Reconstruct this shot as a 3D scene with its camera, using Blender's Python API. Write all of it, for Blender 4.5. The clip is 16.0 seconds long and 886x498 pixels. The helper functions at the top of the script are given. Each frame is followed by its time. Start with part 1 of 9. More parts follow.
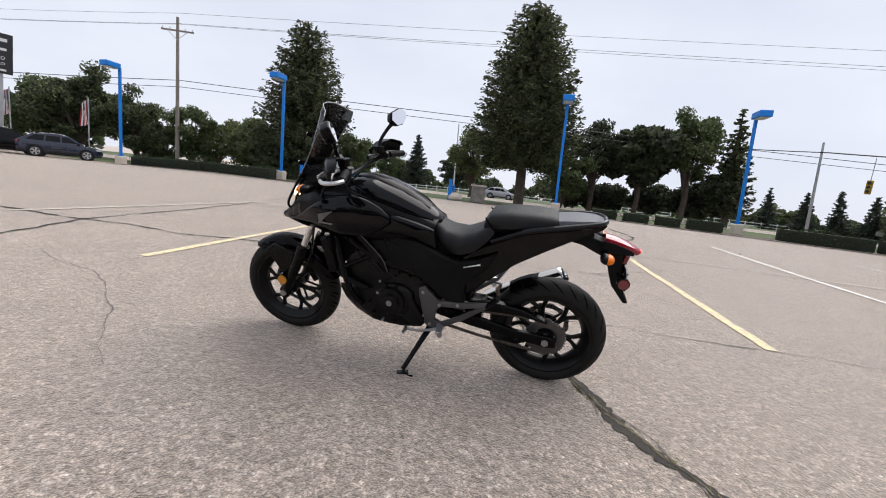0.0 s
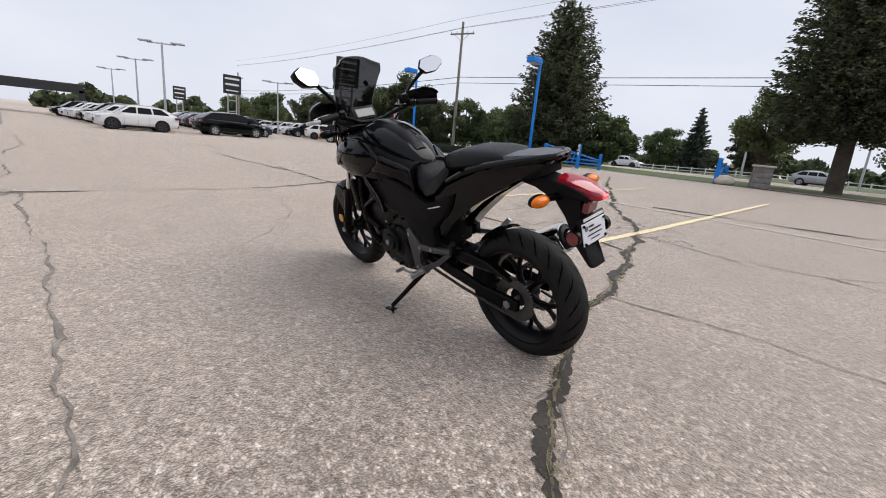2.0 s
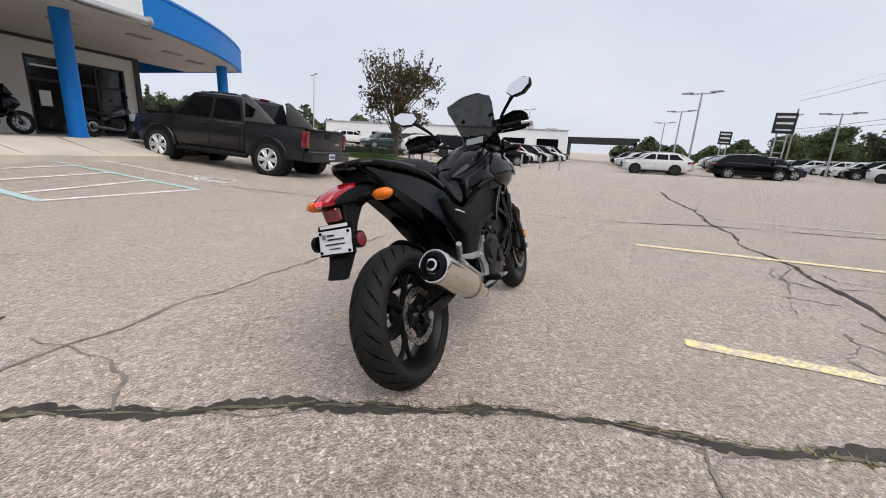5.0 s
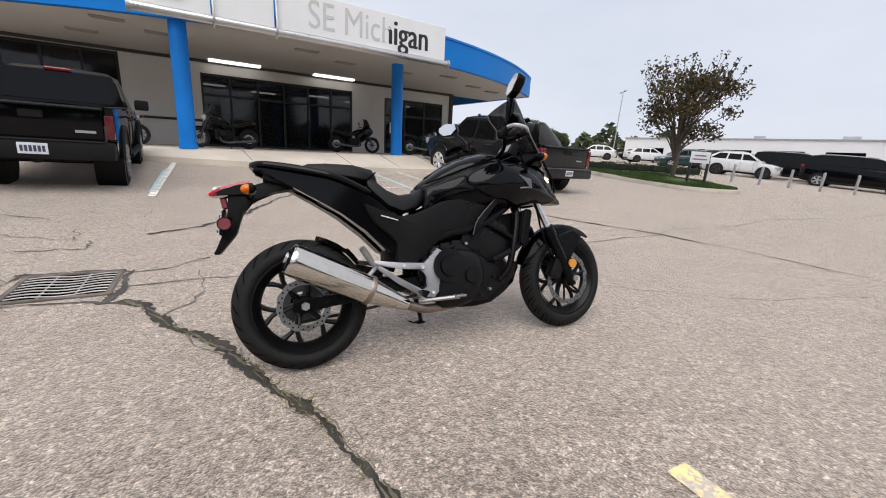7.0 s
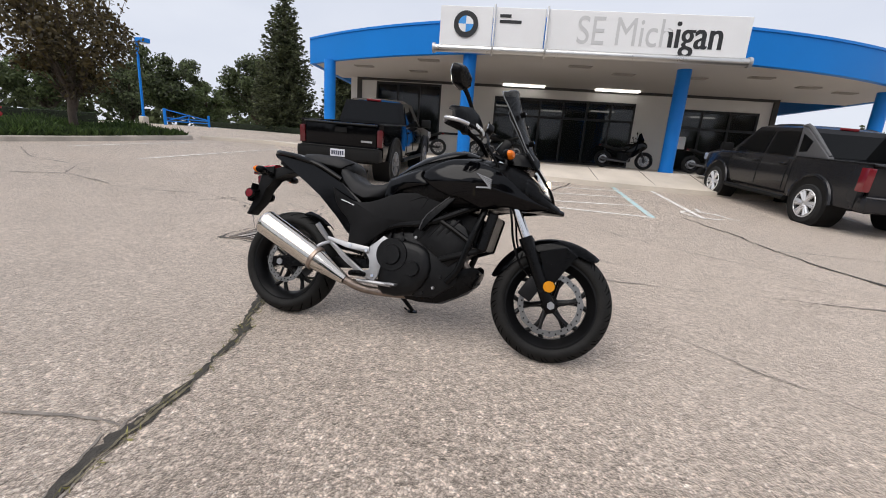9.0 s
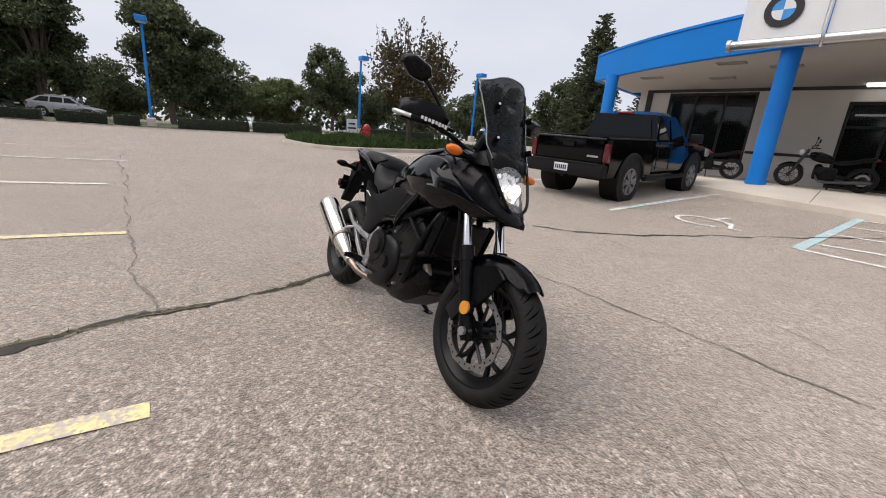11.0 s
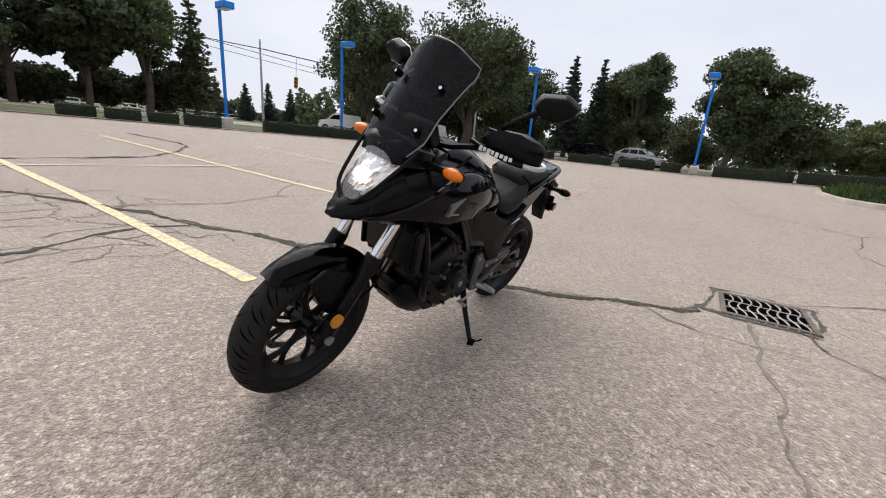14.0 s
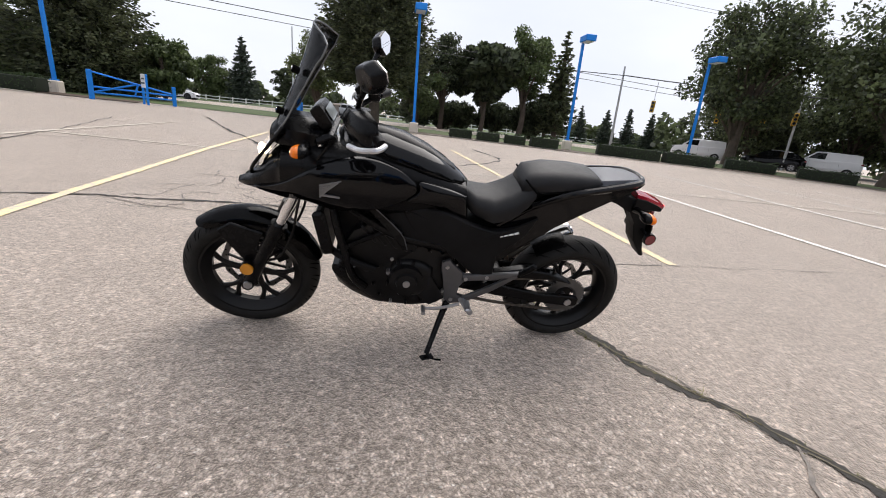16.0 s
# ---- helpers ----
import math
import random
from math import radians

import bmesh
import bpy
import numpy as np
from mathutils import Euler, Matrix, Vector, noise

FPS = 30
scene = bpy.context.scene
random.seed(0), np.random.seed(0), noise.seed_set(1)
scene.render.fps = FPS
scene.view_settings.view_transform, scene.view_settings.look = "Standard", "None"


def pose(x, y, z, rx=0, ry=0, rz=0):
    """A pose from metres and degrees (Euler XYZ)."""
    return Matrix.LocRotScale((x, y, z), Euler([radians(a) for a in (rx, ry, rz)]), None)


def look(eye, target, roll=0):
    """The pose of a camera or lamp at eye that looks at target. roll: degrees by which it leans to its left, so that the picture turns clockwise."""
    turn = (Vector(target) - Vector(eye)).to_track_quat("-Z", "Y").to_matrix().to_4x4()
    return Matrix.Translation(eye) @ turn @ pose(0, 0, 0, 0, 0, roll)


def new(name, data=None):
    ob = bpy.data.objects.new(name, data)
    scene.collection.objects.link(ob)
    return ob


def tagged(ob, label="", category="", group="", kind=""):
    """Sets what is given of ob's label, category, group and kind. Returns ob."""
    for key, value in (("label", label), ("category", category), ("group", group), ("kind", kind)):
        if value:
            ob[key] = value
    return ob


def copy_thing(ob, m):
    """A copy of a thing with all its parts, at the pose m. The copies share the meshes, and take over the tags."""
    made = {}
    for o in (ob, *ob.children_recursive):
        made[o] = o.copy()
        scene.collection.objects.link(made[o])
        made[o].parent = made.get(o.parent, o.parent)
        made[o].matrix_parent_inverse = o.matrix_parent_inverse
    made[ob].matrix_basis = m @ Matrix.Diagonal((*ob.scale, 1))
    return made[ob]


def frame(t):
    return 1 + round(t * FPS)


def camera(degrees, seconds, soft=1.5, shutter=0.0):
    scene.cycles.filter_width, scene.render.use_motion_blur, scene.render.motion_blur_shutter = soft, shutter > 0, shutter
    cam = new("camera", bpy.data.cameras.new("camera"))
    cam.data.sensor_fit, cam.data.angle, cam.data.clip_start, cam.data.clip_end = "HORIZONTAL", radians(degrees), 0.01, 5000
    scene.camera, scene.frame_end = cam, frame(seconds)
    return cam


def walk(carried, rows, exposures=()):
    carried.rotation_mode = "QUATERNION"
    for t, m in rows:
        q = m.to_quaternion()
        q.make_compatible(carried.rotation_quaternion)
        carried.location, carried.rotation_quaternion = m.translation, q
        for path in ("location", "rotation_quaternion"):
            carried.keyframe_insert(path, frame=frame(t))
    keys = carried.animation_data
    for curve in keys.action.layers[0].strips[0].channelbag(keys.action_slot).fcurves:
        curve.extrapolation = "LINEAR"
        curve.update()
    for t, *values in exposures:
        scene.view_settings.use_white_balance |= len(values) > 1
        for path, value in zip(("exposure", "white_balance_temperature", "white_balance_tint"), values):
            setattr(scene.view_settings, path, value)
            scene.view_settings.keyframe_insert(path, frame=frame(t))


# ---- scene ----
cam = camera(94.5, 16.0, 1.0)
PATH = [
    (0, (-0.655, 2.233, 0.993), (-0.201, 0.311, 0.676), 6.50),
    (0.5, (-0.952, 2.167, 0.961), (-0.260, 0.328, 0.589), 6.80),
    (1, (-1.240, 1.991, 0.964), (-0.292, 0.283, 0.537), 6.60),
    (1.5, (-1.535, 1.786, 0.954), (-0.336, 0.258, 0.477), 6.00),
    (2, (-1.788, 1.514, 0.921), (-0.342, 0.232, 0.407), 5.30),
    (2.5, (-1.998, 1.189, 0.930), (-0.340, 0.206, 0.395), 4.60),
    (3, (-2.193, 0.792, 0.943), (-0.372, 0.156, 0.415), 3.90),
    (3.5, (-2.275, 0.399, 0.945), (-0.361, 0.133, 0.431), 3.40),
    (4, (-2.310, 0.004, 0.973), (-0.376, 0.108, 0.472), 3.20),
    (4.5, (-2.299, -0.384, 0.993), (-0.418, 0.092, 0.505), 3.00),
    (5, (-2.128, -0.744, 0.988), (-0.374, 0.087, 0.504), 2.60),
    (5.5, (-1.907, -1.078, 0.992), (-0.326, 0.068, 0.512), 2.43),
    (6, (-1.622, -1.373, 0.998), (-0.263, 0.035, 0.524), 2.37),
    (6.5, (-1.286, -1.620, 1.005), (-0.187, -0.007, 0.536), 2.43),
    (7, (-0.913, -1.818, 1.010), (-0.101, -0.049, 0.547), 2.57),
    (7.5, (-0.510, -1.967, 1.012), (-0.009, -0.086, 0.552), 2.80),
    (8, (-0.095, -2.068, 1.026), (0.081, -0.130, 0.563), 3.30),
    (8.5, (0.338, -2.060, 1.018), (0.162, -0.125, 0.554), 3.64),
    (9, (0.747, -1.959, 1.003), (0.222, -0.082, 0.535), 4.07),
    (9.5, (1.115, -1.778, 0.990), (0.267, -0.018, 0.516), 4.53),
    (10, (1.434, -1.537, 0.984), (0.295, 0.047, 0.503), 4.96),
    (10.5, (1.701, -1.256, 0.993), (0.311, 0.098, 0.507), 5.30),
    (11, (1.929, -0.964, 1.023), (0.325, 0.123, 0.527), 5.60),
    (11.5, (2.068, -0.591, 1.007), (0.291, 0.177, 0.508), 5.70),
    (12, (2.149, -0.212, 1.012), (0.256, 0.189, 0.507), 5.80),
    (12.5, (2.136, 0.151, 1.006), (0.202, 0.156, 0.498), 5.70),
    (13, (2.028, 0.516, 1.027), (0.134, 0.137, 0.509), 5.90),
    (13.5, (1.899, 0.920, 1.037), (0.124, 0.161, 0.514), 6.20),
    (14, (1.623, 1.251, 1.015), (0.040, 0.152, 0.480), 6.60),
    (14.5, (1.330, 1.524, 1.020), (0.000, 0.135, 0.470), 7.00),
    (15, (0.983, 1.731, 1.027), (-0.030, 0.101, 0.463), 7.00),
    (15.5, (0.555, 1.823, 1.044), (-0.097, 0.028, 0.453), 7.20),
    (16, (0.180, 1.948, 1.058), (-0.121, 0.050, 0.444), 6.95),
]
walk(cam, [(t, look(eye, target, roll)) for t, eye, target, roll in PATH],
     exposures=((0, 0.27, 6500, 11), (1.5, 0.22, 6500, 11), (3, 0.13, 6550, 11), (5, 0.12, 6500, 10), (8, 0.20, 6500, 10), (11, 0.15, 6650, 11), (12.5, 0.18, 6700, 11.5), (14, 0.27, 6650, 11), (15, 0.36, 6600, 10.5), (16, 0.45, 6600, 11)))
# world: one even overcast sky, brighter clouds drifting through it
world = bpy.data.worlds.new("sky")
scene.world = world
world.use_nodes = True
wn, wl = world.node_tree.nodes, world.node_tree.links
wn.clear()
w_out = wn.new("ShaderNodeOutputWorld")
w_bg = wn.new("ShaderNodeBackground")
w_sky = wn.new("ShaderNodeTexSky")
w_sky.sky_type = 'NISHITA'
w_sky.sun_disc = False
SUN_EL, SUN_AZ = radians(58), radians(-115)
w_sky.sun_elevation, w_sky.sun_rotation = SUN_EL, math.pi / 2 - SUN_AZ
w_tc = wn.new("ShaderNodeTexCoord")
w_map = wn.new("ShaderNodeMapping")
w_map.inputs["Scale"].default_value = (1.0, 1.0, 2.6)
w_n1 = wn.new("ShaderNodeTexNoise")
w_n1.inputs["Scale"].default_value, w_n1.inputs["Detail"].default_value = 2.1, 5.0
w_n1.inputs["Roughness"].default_value = 0.5
w_ramp = wn.new("ShaderNodeValToRGB")
w_ramp.color_ramp.elements[0].position, w_ramp.color_ramp.elements[0].color = 0.28, (5.75, 6.12, 7.05, 1)
w_ramp.color_ramp.elements[1].position, w_ramp.color_ramp.elements[1].color = 0.70, (6.75, 7.05, 7.78, 1)
w_mix = wn.new("ShaderNodeMix")
w_mix.data_type = 'RGBA'
w_mix.inputs["Factor"].default_value = 0.95
wl.new(w_tc.outputs["Generated"], w_map.inputs["Vector"])
wl.new(w_map.outputs["Vector"], w_n1.inputs["Vector"])
wl.new(w_n1.outputs["Fac"], w_ramp.inputs["Fac"])
wl.new(w_sky.outputs["Color"], w_mix.inputs["A"])
wl.new(w_ramp.outputs["Color"], w_mix.inputs["B"])
wl.new(w_mix.outputs["Result"], w_bg.inputs["Color"])
w_bg.inputs["Strength"].default_value = 0.107
wl.new(w_bg.outputs["Background"], w_out.inputs["Surface"])

sun = new("sun", bpy.data.lights.new("sun", 'SUN'))
sun.data.energy, sun.data.angle, sun.data.color = 2.25, radians(58), (1.0, 0.955, 0.91)
sun.matrix_world = look(Vector((math.cos(SUN_EL) * math.cos(SUN_AZ), math.cos(SUN_EL) * math.sin(SUN_AZ), math.sin(SUN_EL))) * 60, (0, 0, 0))


# ---- materials ----
def node_mat(name):
    m = bpy.data.materials.new(name)
    m.use_nodes = True
    return m, m.node_tree.nodes, m.node_tree.links, m.node_tree.nodes["Principled BSDF"]


def paint(name, col, rough=0.5, metal=0.0, var=0.18, scale=6.0, bump=0.0, bscale=80.0, coat=0.0, island=0.0, spec=0.5, fine=40.0):
    """A surface of one colour with wear at two scales, fine relief and, for leaves and the like, a change from piece to piece."""
    m, n, l, b = node_mat(name)
    tc = n.new("ShaderNodeTexCoord")
    big, small = n.new("ShaderNodeTexNoise"), n.new("ShaderNodeTexNoise")
    big.inputs["Scale"].default_value, small.inputs["Scale"].default_value = scale, fine
    big.inputs["Detail"].default_value, small.inputs["Detail"].default_value = 4, 3
    mix = n.new("ShaderNodeMath")
    mix.operation = 'MULTIPLY_ADD'
    mix.inputs[1].default_value = 0.35
    l.new(tc.outputs["Object"], big.inputs["Vector"])
    l.new(tc.outputs["Object"], small.inputs["Vector"])
    l.new(small.outputs["Fac"], mix.inputs[0])
    l.new(big.outputs["Fac"], mix.inputs[2])
    ramp = n.new("ShaderNodeValToRGB")
    ramp.color_ramp.elements[0].position, ramp.color_ramp.elements[1].position = 0.40, 0.95
    ramp.color_ramp.elements[0].color = (*[c * (1 - var) for c in col], 1)
    ramp.color_ramp.elements[1].color = (*[min(1, c * (1 + var) + var * 0.01) for c in col], 1)
    l.new(mix.outputs[0], ramp.inputs["Fac"])
    out = ramp.outputs["Color"]
    if island:
        geo, mul = n.new("ShaderNodeNewGeometry"), n.new("ShaderNodeMix")
        mul.data_type, mul.blend_type = 'RGBA', 'MULTIPLY'
        mul.inputs["Factor"].default_value = 1.0
        r2 = n.new("ShaderNodeValToRGB")
        r2.color_ramp.elements[0].color = (1 - island, 1 - island, 1 - island, 1)
        r2.color_ramp.elements[1].color = (1 + island, 1 + island * 0.9, 1 + island * 0.4, 1)
        l.new(geo.outputs["Random Per Island"], r2.inputs["Fac"])
        l.new(out, mul.inputs["A"])
        l.new(r2.outputs["Color"], mul.inputs["B"])
        out = mul.outputs["Result"]
    l.new(out, b.inputs["Base Color"])
    rr = n.new("ShaderNodeMapRange")
    rr.inputs["From Min"].default_value, rr.inputs["From Max"].default_value = 0.3, 0.9
    rr.inputs["To Min"].default_value, rr.inputs["To Max"].default_value = max(0.02, rough * 0.85), min(1, rough * 1.2)
    l.new(mix.outputs[0], rr.inputs["Value"])
    l.new(rr.outputs["Result"], b.inputs["Roughness"])
    b.inputs["Metallic"].default_value = metal
    b.inputs["Coat Weight"].default_value = coat
    b.inputs["Coat Roughness"].default_value = 0.06
    b.inputs["Specular IOR Level"].default_value = spec
    if bump:
        nb, bn = n.new("ShaderNodeTexNoise"), n.new("ShaderNodeBump")
        nb.inputs["Scale"].default_value, nb.inputs["Detail"].default_value = bscale, 4
        bn.inputs["Strength"].default_value, bn.inputs["Distance"].default_value = bump, 0.01
        l.new(tc.outputs["Object"], nb.inputs["Vector"])
        l.new(nb.outputs["Fac"], bn.inputs["Height"])
        l.new(bn.outputs["Normal"], b.inputs["Normal"])
    return m


def asphalt_mat():
    m, n, l, b = node_mat("asphalt")
    tc = n.new("ShaderNodeTexCoord")
    v1, v2 = n.new("ShaderNodeTexVoronoi"), n.new("ShaderNodeTexVoronoi")
    v1.inputs["Scale"].default_value, v2.inputs["Scale"].default_value = 100, 210
    warp = n.new("ShaderNodeTexNoise")
    warp.inputs["Scale"].default_value, warp.inputs["Detail"].default_value = 60, 2
    add = n.new("ShaderNodeMix")
    add.data_type, add.blend_type = 'RGBA', 'LINEAR_LIGHT'
    add.inputs["Factor"].default_value = 0.012
    l.new(tc.outputs["Object"], warp.inputs["Vector"])
    l.new(tc.outputs["Object"], add.inputs["A"])
    l.new(warp.outputs["Color"], add.inputs["B"])
    for v in (v1, v2):
        l.new(add.outputs["Result"], v.inputs["Vector"])
    sep1, sep2 = n.new("ShaderNodeSeparateColor"), n.new("ShaderNodeSeparateColor")
    l.new(v1.outputs["Color"], sep1.inputs["Color"])
    l.new(v2.outputs["Color"], sep2.inputs["Color"])
    stone = n.new("ShaderNodeValToRGB")
    cr = stone.color_ramp
    cr.elements[0].position, cr.elements[0].color = 0.0, (0.20, 0.175, 0.160, 1)
    cr.elements[1].position, cr.elements[1].color = 1.0, (0.98, 0.97, 0.94, 1)
    for p, c in ((0.18, (0.36, 0.315, 0.285, 1)), (0.42, (0.56, 0.485, 0.43, 1)), (0.75, (0.76, 0.665, 0.595, 1)), (0.92, (0.93, 0.85, 0.78, 1))):
        e = cr.elements.new(p)
        e.color = c
    l.new(sep1.outputs[0], stone.inputs["Fac"])
    fine = n.new("ShaderNodeValToRGB")
    fine.color_ramp.elements[0].color, fine.color_ramp.elements[1].color = (0.27, 0.235, 0.21, 1), (0.92, 0.81, 0.73, 1)
    l.new(sep2.outputs[1], fine.inputs["Fac"])
    mixs = n.new("ShaderNodeMix")
    mixs.data_type = 'RGBA'
    mixs.inputs["Factor"].default_value = 0.28
    l.new(stone.outputs["Color"], mixs.inputs["A"])
    l.new(fine.outputs["Color"], mixs.inputs["B"])
    # tar between the stones
    edge = n.new("ShaderNodeMapRange")
    edge.inputs["From Min"].default_value, edge.inputs["From Max"].default_value = 0.30, 0.68
    edge.inputs["To Min"].default_value, edge.inputs["To Max"].default_value = 1.1, 0.34
    l.new(v1.outputs["Distance"], edge.inputs["Value"])
    tar = n.new("ShaderNodeMix")
    tar.data_type, tar.blend_type = 'RGBA', 'MULTIPLY'
    tar.inputs["Factor"].default_value = 1.0
    l.new(mixs.outputs["Result"], tar.inputs["A"])
    l.new(edge.outputs["Result"], tar.inputs["B"])
    # broad stains and worn, paler ground
    s1, s2 = n.new("ShaderNodeTexNoise"), n.new("ShaderNodeTexNoise")
    s1.inputs["Scale"].default_value, s1.inputs["Detail"].default_value = 0.33, 6
    s2.inputs["Scale"].default_value, s2.inputs["Detail"].default_value = 2.1, 8
    l.new(tc.outputs["Object"], s1.inputs["Vector"])
    l.new(tc.outputs["Object"], s2.inputs["Vector"])
    r1, r2 = n.new("ShaderNodeValToRGB"), n.new("ShaderNodeValToRGB")
    r1.color_ramp.elements[0].position, r1.color_ramp.elements[0].color = 0.32, (0.445, 0.436, 0.432, 1)
    r1.color_ramp.elements[1].position, r1.color_ramp.elements[1].color = 0.68, (0.605, 0.575, 0.552, 1)
    r2.color_ramp.elements[0].position, r2.color_ramp.elements[0].color = 0.32, (0.80, 0.79, 0.78, 1)
    r2.color_ramp.elements[1].position, r2.color_ramp.elements[1].color = 0.58, (1.07, 1.06, 1.05, 1)
    l.new(s1.outputs["Fac"], r1.inputs["Fac"])
    l.new(s2.outputs["Fac"], r2.inputs["Fac"])
    out = tar.outputs["Result"]
    # coarser grit, so that the grain still shows some metres off
    v3, s3 = n.new("ShaderNodeTexVoronoi"), n.new("ShaderNodeTexNoise")
    v3.inputs["Scale"].default_value = 50
    s3.inputs["Scale"].default_value, s3.inputs["Detail"].default_value = 30, 4
    l.new(add.outputs["Result"], v3.inputs["Vector"])
    l.new(tc.outputs["Object"], s3.inputs["Vector"])
    sep3 = n.new("ShaderNodeSeparateColor")
    l.new(v3.outputs["Color"], sep3.inputs["Color"])
    r3, r4 = n.new("ShaderNodeValToRGB"), n.new("ShaderNodeValToRGB")
    r3.color_ramp.elements[0].position, r3.color_ramp.elements[0].color = 0.05, (0.58, 0.57, 0.56, 1)
    r3.color_ramp.elements[1].position, r3.color_ramp.elements[1].color = 0.97, (1.68, 1.68, 1.68, 1)
    r4.color_ramp.elements[0].position, r4.color_ramp.elements[0].color = 0.36, (0.56, 0.555, 0.55, 1)
    r4.color_ramp.elements[1].position, r4.color_ramp.elements[1].color = 0.58, (1.36, 1.36, 1.36, 1)
    l.new(sep3.outputs[0], r3.inputs["Fac"])
    l.new(s3.outputs["Fac"], r4.inputs["Fac"])
    for r in (r1, r2, r3, r4):
        mm = n.new("ShaderNodeMix")
        mm.data_type, mm.blend_type = 'RGBA', 'MULTIPLY'
        mm.inputs["Factor"].default_value = 1.0
        l.new(out, mm.inputs["A"])
        l.new(r.outputs["Color"], mm.inputs["B"])
        out = mm.outputs["Result"]
    # fine crazing in worn patches
    ve, we, pe = n.new("ShaderNodeTexVoronoi"), n.new("ShaderNodeTexNoise"), n.new("ShaderNodeTexNoise")
    ve.feature = 'DISTANCE_TO_EDGE'
    ve.inputs["Scale"].default_value = 3.4
    we.inputs["Scale"].default_value, we.inputs["Detail"].default_value = 5.0, 5
    pe.inputs["Scale"].default_value, pe.inputs["Detail"].default_value = 0.42, 3
    wa = n.new("ShaderNodeMix")
    wa.data_type, wa.blend_type = 'RGBA', 'LINEAR_LIGHT'
    wa.inputs["Factor"].default_value = 0.10
    l.new(tc.outputs["Object"], we.inputs["Vector"])
    l.new(tc.outputs["Object"], pe.inputs["Vector"])
    l.new(tc.outputs["Object"], wa.inputs["A"])
    l.new(we.outputs["Color"], wa.inputs["B"])
    l.new(wa.outputs["Result"], ve.inputs["Vector"])
    ln, pm, cm = n.new("ShaderNodeMapRange"), n.new("ShaderNodeMapRange"), n.new("ShaderNodeMath")
    ln.inputs["From Min"].default_value, ln.inputs["From Max"].default_value = 0.008, 0.026
    ln.inputs["To Min"].default_value, ln.inputs["To Max"].default_value = 0.55, 0.0
    pm.inputs["From Min"].default_value, pm.inputs["From Max"].default_value = 0.53, 0.62
    cm.operation = 'MULTIPLY'
    l.new(ve.outputs["Distance"], ln.inputs["Value"])
    l.new(pe.outputs["Fac"], pm.inputs["Value"])
    l.new(ln.outputs["Result"], cm.inputs[0])
    l.new(pm.outputs["Result"], cm.inputs[1])
    cz = n.new("ShaderNodeMix")
    cz.data_type, cz.blend_type = 'RGBA', 'MULTIPLY'
    cz.inputs["B"].default_value = (0.12, 0.11, 0.10, 1)
    l.new(cm.outputs[0], cz.inputs["Factor"])
    l.new(out, cz.inputs["A"])
    out = cz.outputs["Result"]
    l.new(out, b.inputs["Base Color"])
    b.inputs["Roughness"].default_value = 0.48
    b.inputs["Diffuse Roughness"].default_value = 0.1
    b.inputs["Specular IOR Level"].default_value = 1.0
    b.inputs["Specular Tint"].default_value = (1.0, 0.85, 0.73, 1)
    b.inputs["Sheen Weight"].default_value = 1.0
    b.inputs["Sheen Tint"].default_value = (1.0, 0.85, 0.71, 1)
    b.inputs["Sheen Roughness"].default_value = 0.5
    bn = n.new("ShaderNodeBump")
    bn.inputs["Strength"].default_value, bn.inputs["Distance"].default_value = 1.0, 0.006
    hgt = n.new("ShaderNodeMath")
    hgt.operation = 'MULTIPLY_ADD'
    hgt.inputs[1].default_value = -1.0
    l.new(v1.outputs["Distance"], hgt.inputs[0])
    l.new(sep1.outputs[1], hgt.inputs[2])
    l.new(hgt.outputs[0], bn.inputs["Height"])
    l.new(bn.outputs["Normal"], b.inputs["Normal"])
    return m


def worn_paint_mat(name, col, keep=0.5):
    """Road paint through whose gaps the stones show."""
    m, n, l, b = node_mat(name)
    tc, v, s = n.new("ShaderNodeTexCoord"), n.new("ShaderNodeTexVoronoi"), n.new("ShaderNodeTexNoise")
    v.inputs["Scale"].default_value = 75
    s.inputs["Scale"].default_value, s.inputs["Detail"].default_value = 14, 8
    l.new(tc.outputs["Object"], v.inputs["Vector"])
    l.new(tc.outputs["Object"], s.inputs["Vector"])
    sep = n.new("ShaderNodeSeparateColor")
    l.new(v.outputs["Color"], sep.inputs["Color"])
    sm = n.new("ShaderNodeMath")
    sm.operation = 'MULTIPLY_ADD'
    sm.inputs[1].default_value = 0.35
    l.new(sep.outputs[0], sm.inputs[0])
    l.new(s.outputs["Fac"], sm.inputs[2])
    r = n.new("ShaderNodeValToRGB")
    r.color_ramp.elements[0].position, r.color_ramp.elements[0].color = keep, (*col, 1)
    r.color_ramp.elements[1].position, r.color_ramp.elements[1].color = keep + 0.22, (0.52, 0.46, 0.41, 1)
    e = r.color_ramp.elements.new(keep - 0.15)
    e.color = (*[min(1, c * 1.1) for c in col], 1)
    l.new(sm.outputs[0], r.inputs["Fac"])
    l.new(r.outputs["Color"], b.inputs["Base Color"])
    b.inputs["Roughness"].default_value = 0.8
    bn = n.new("ShaderNodeBump")
    bn.inputs["Strength"].default_value, bn.inputs["Distance"].default_value = 0.6, 0.004
    l.new(v.outputs["Distance"], bn.inputs["Height"])
    l.new(bn.outputs["Normal"], b.inputs["Normal"])
    return m


def glass_mat(name, col, rough=0.03, alpha=1.0, spec=0.5):
    """alpha under 1 lets the things behind show through a tinted pane."""
    m, n, l, b = node_mat(name)
    b.inputs["Base Color"].default_value = (*col, 1)
    b.inputs["Roughness"].default_value = rough
    b.inputs["Specular IOR Level"].default_value = spec
    b.inputs["Alpha"].default_value = alpha
    return m


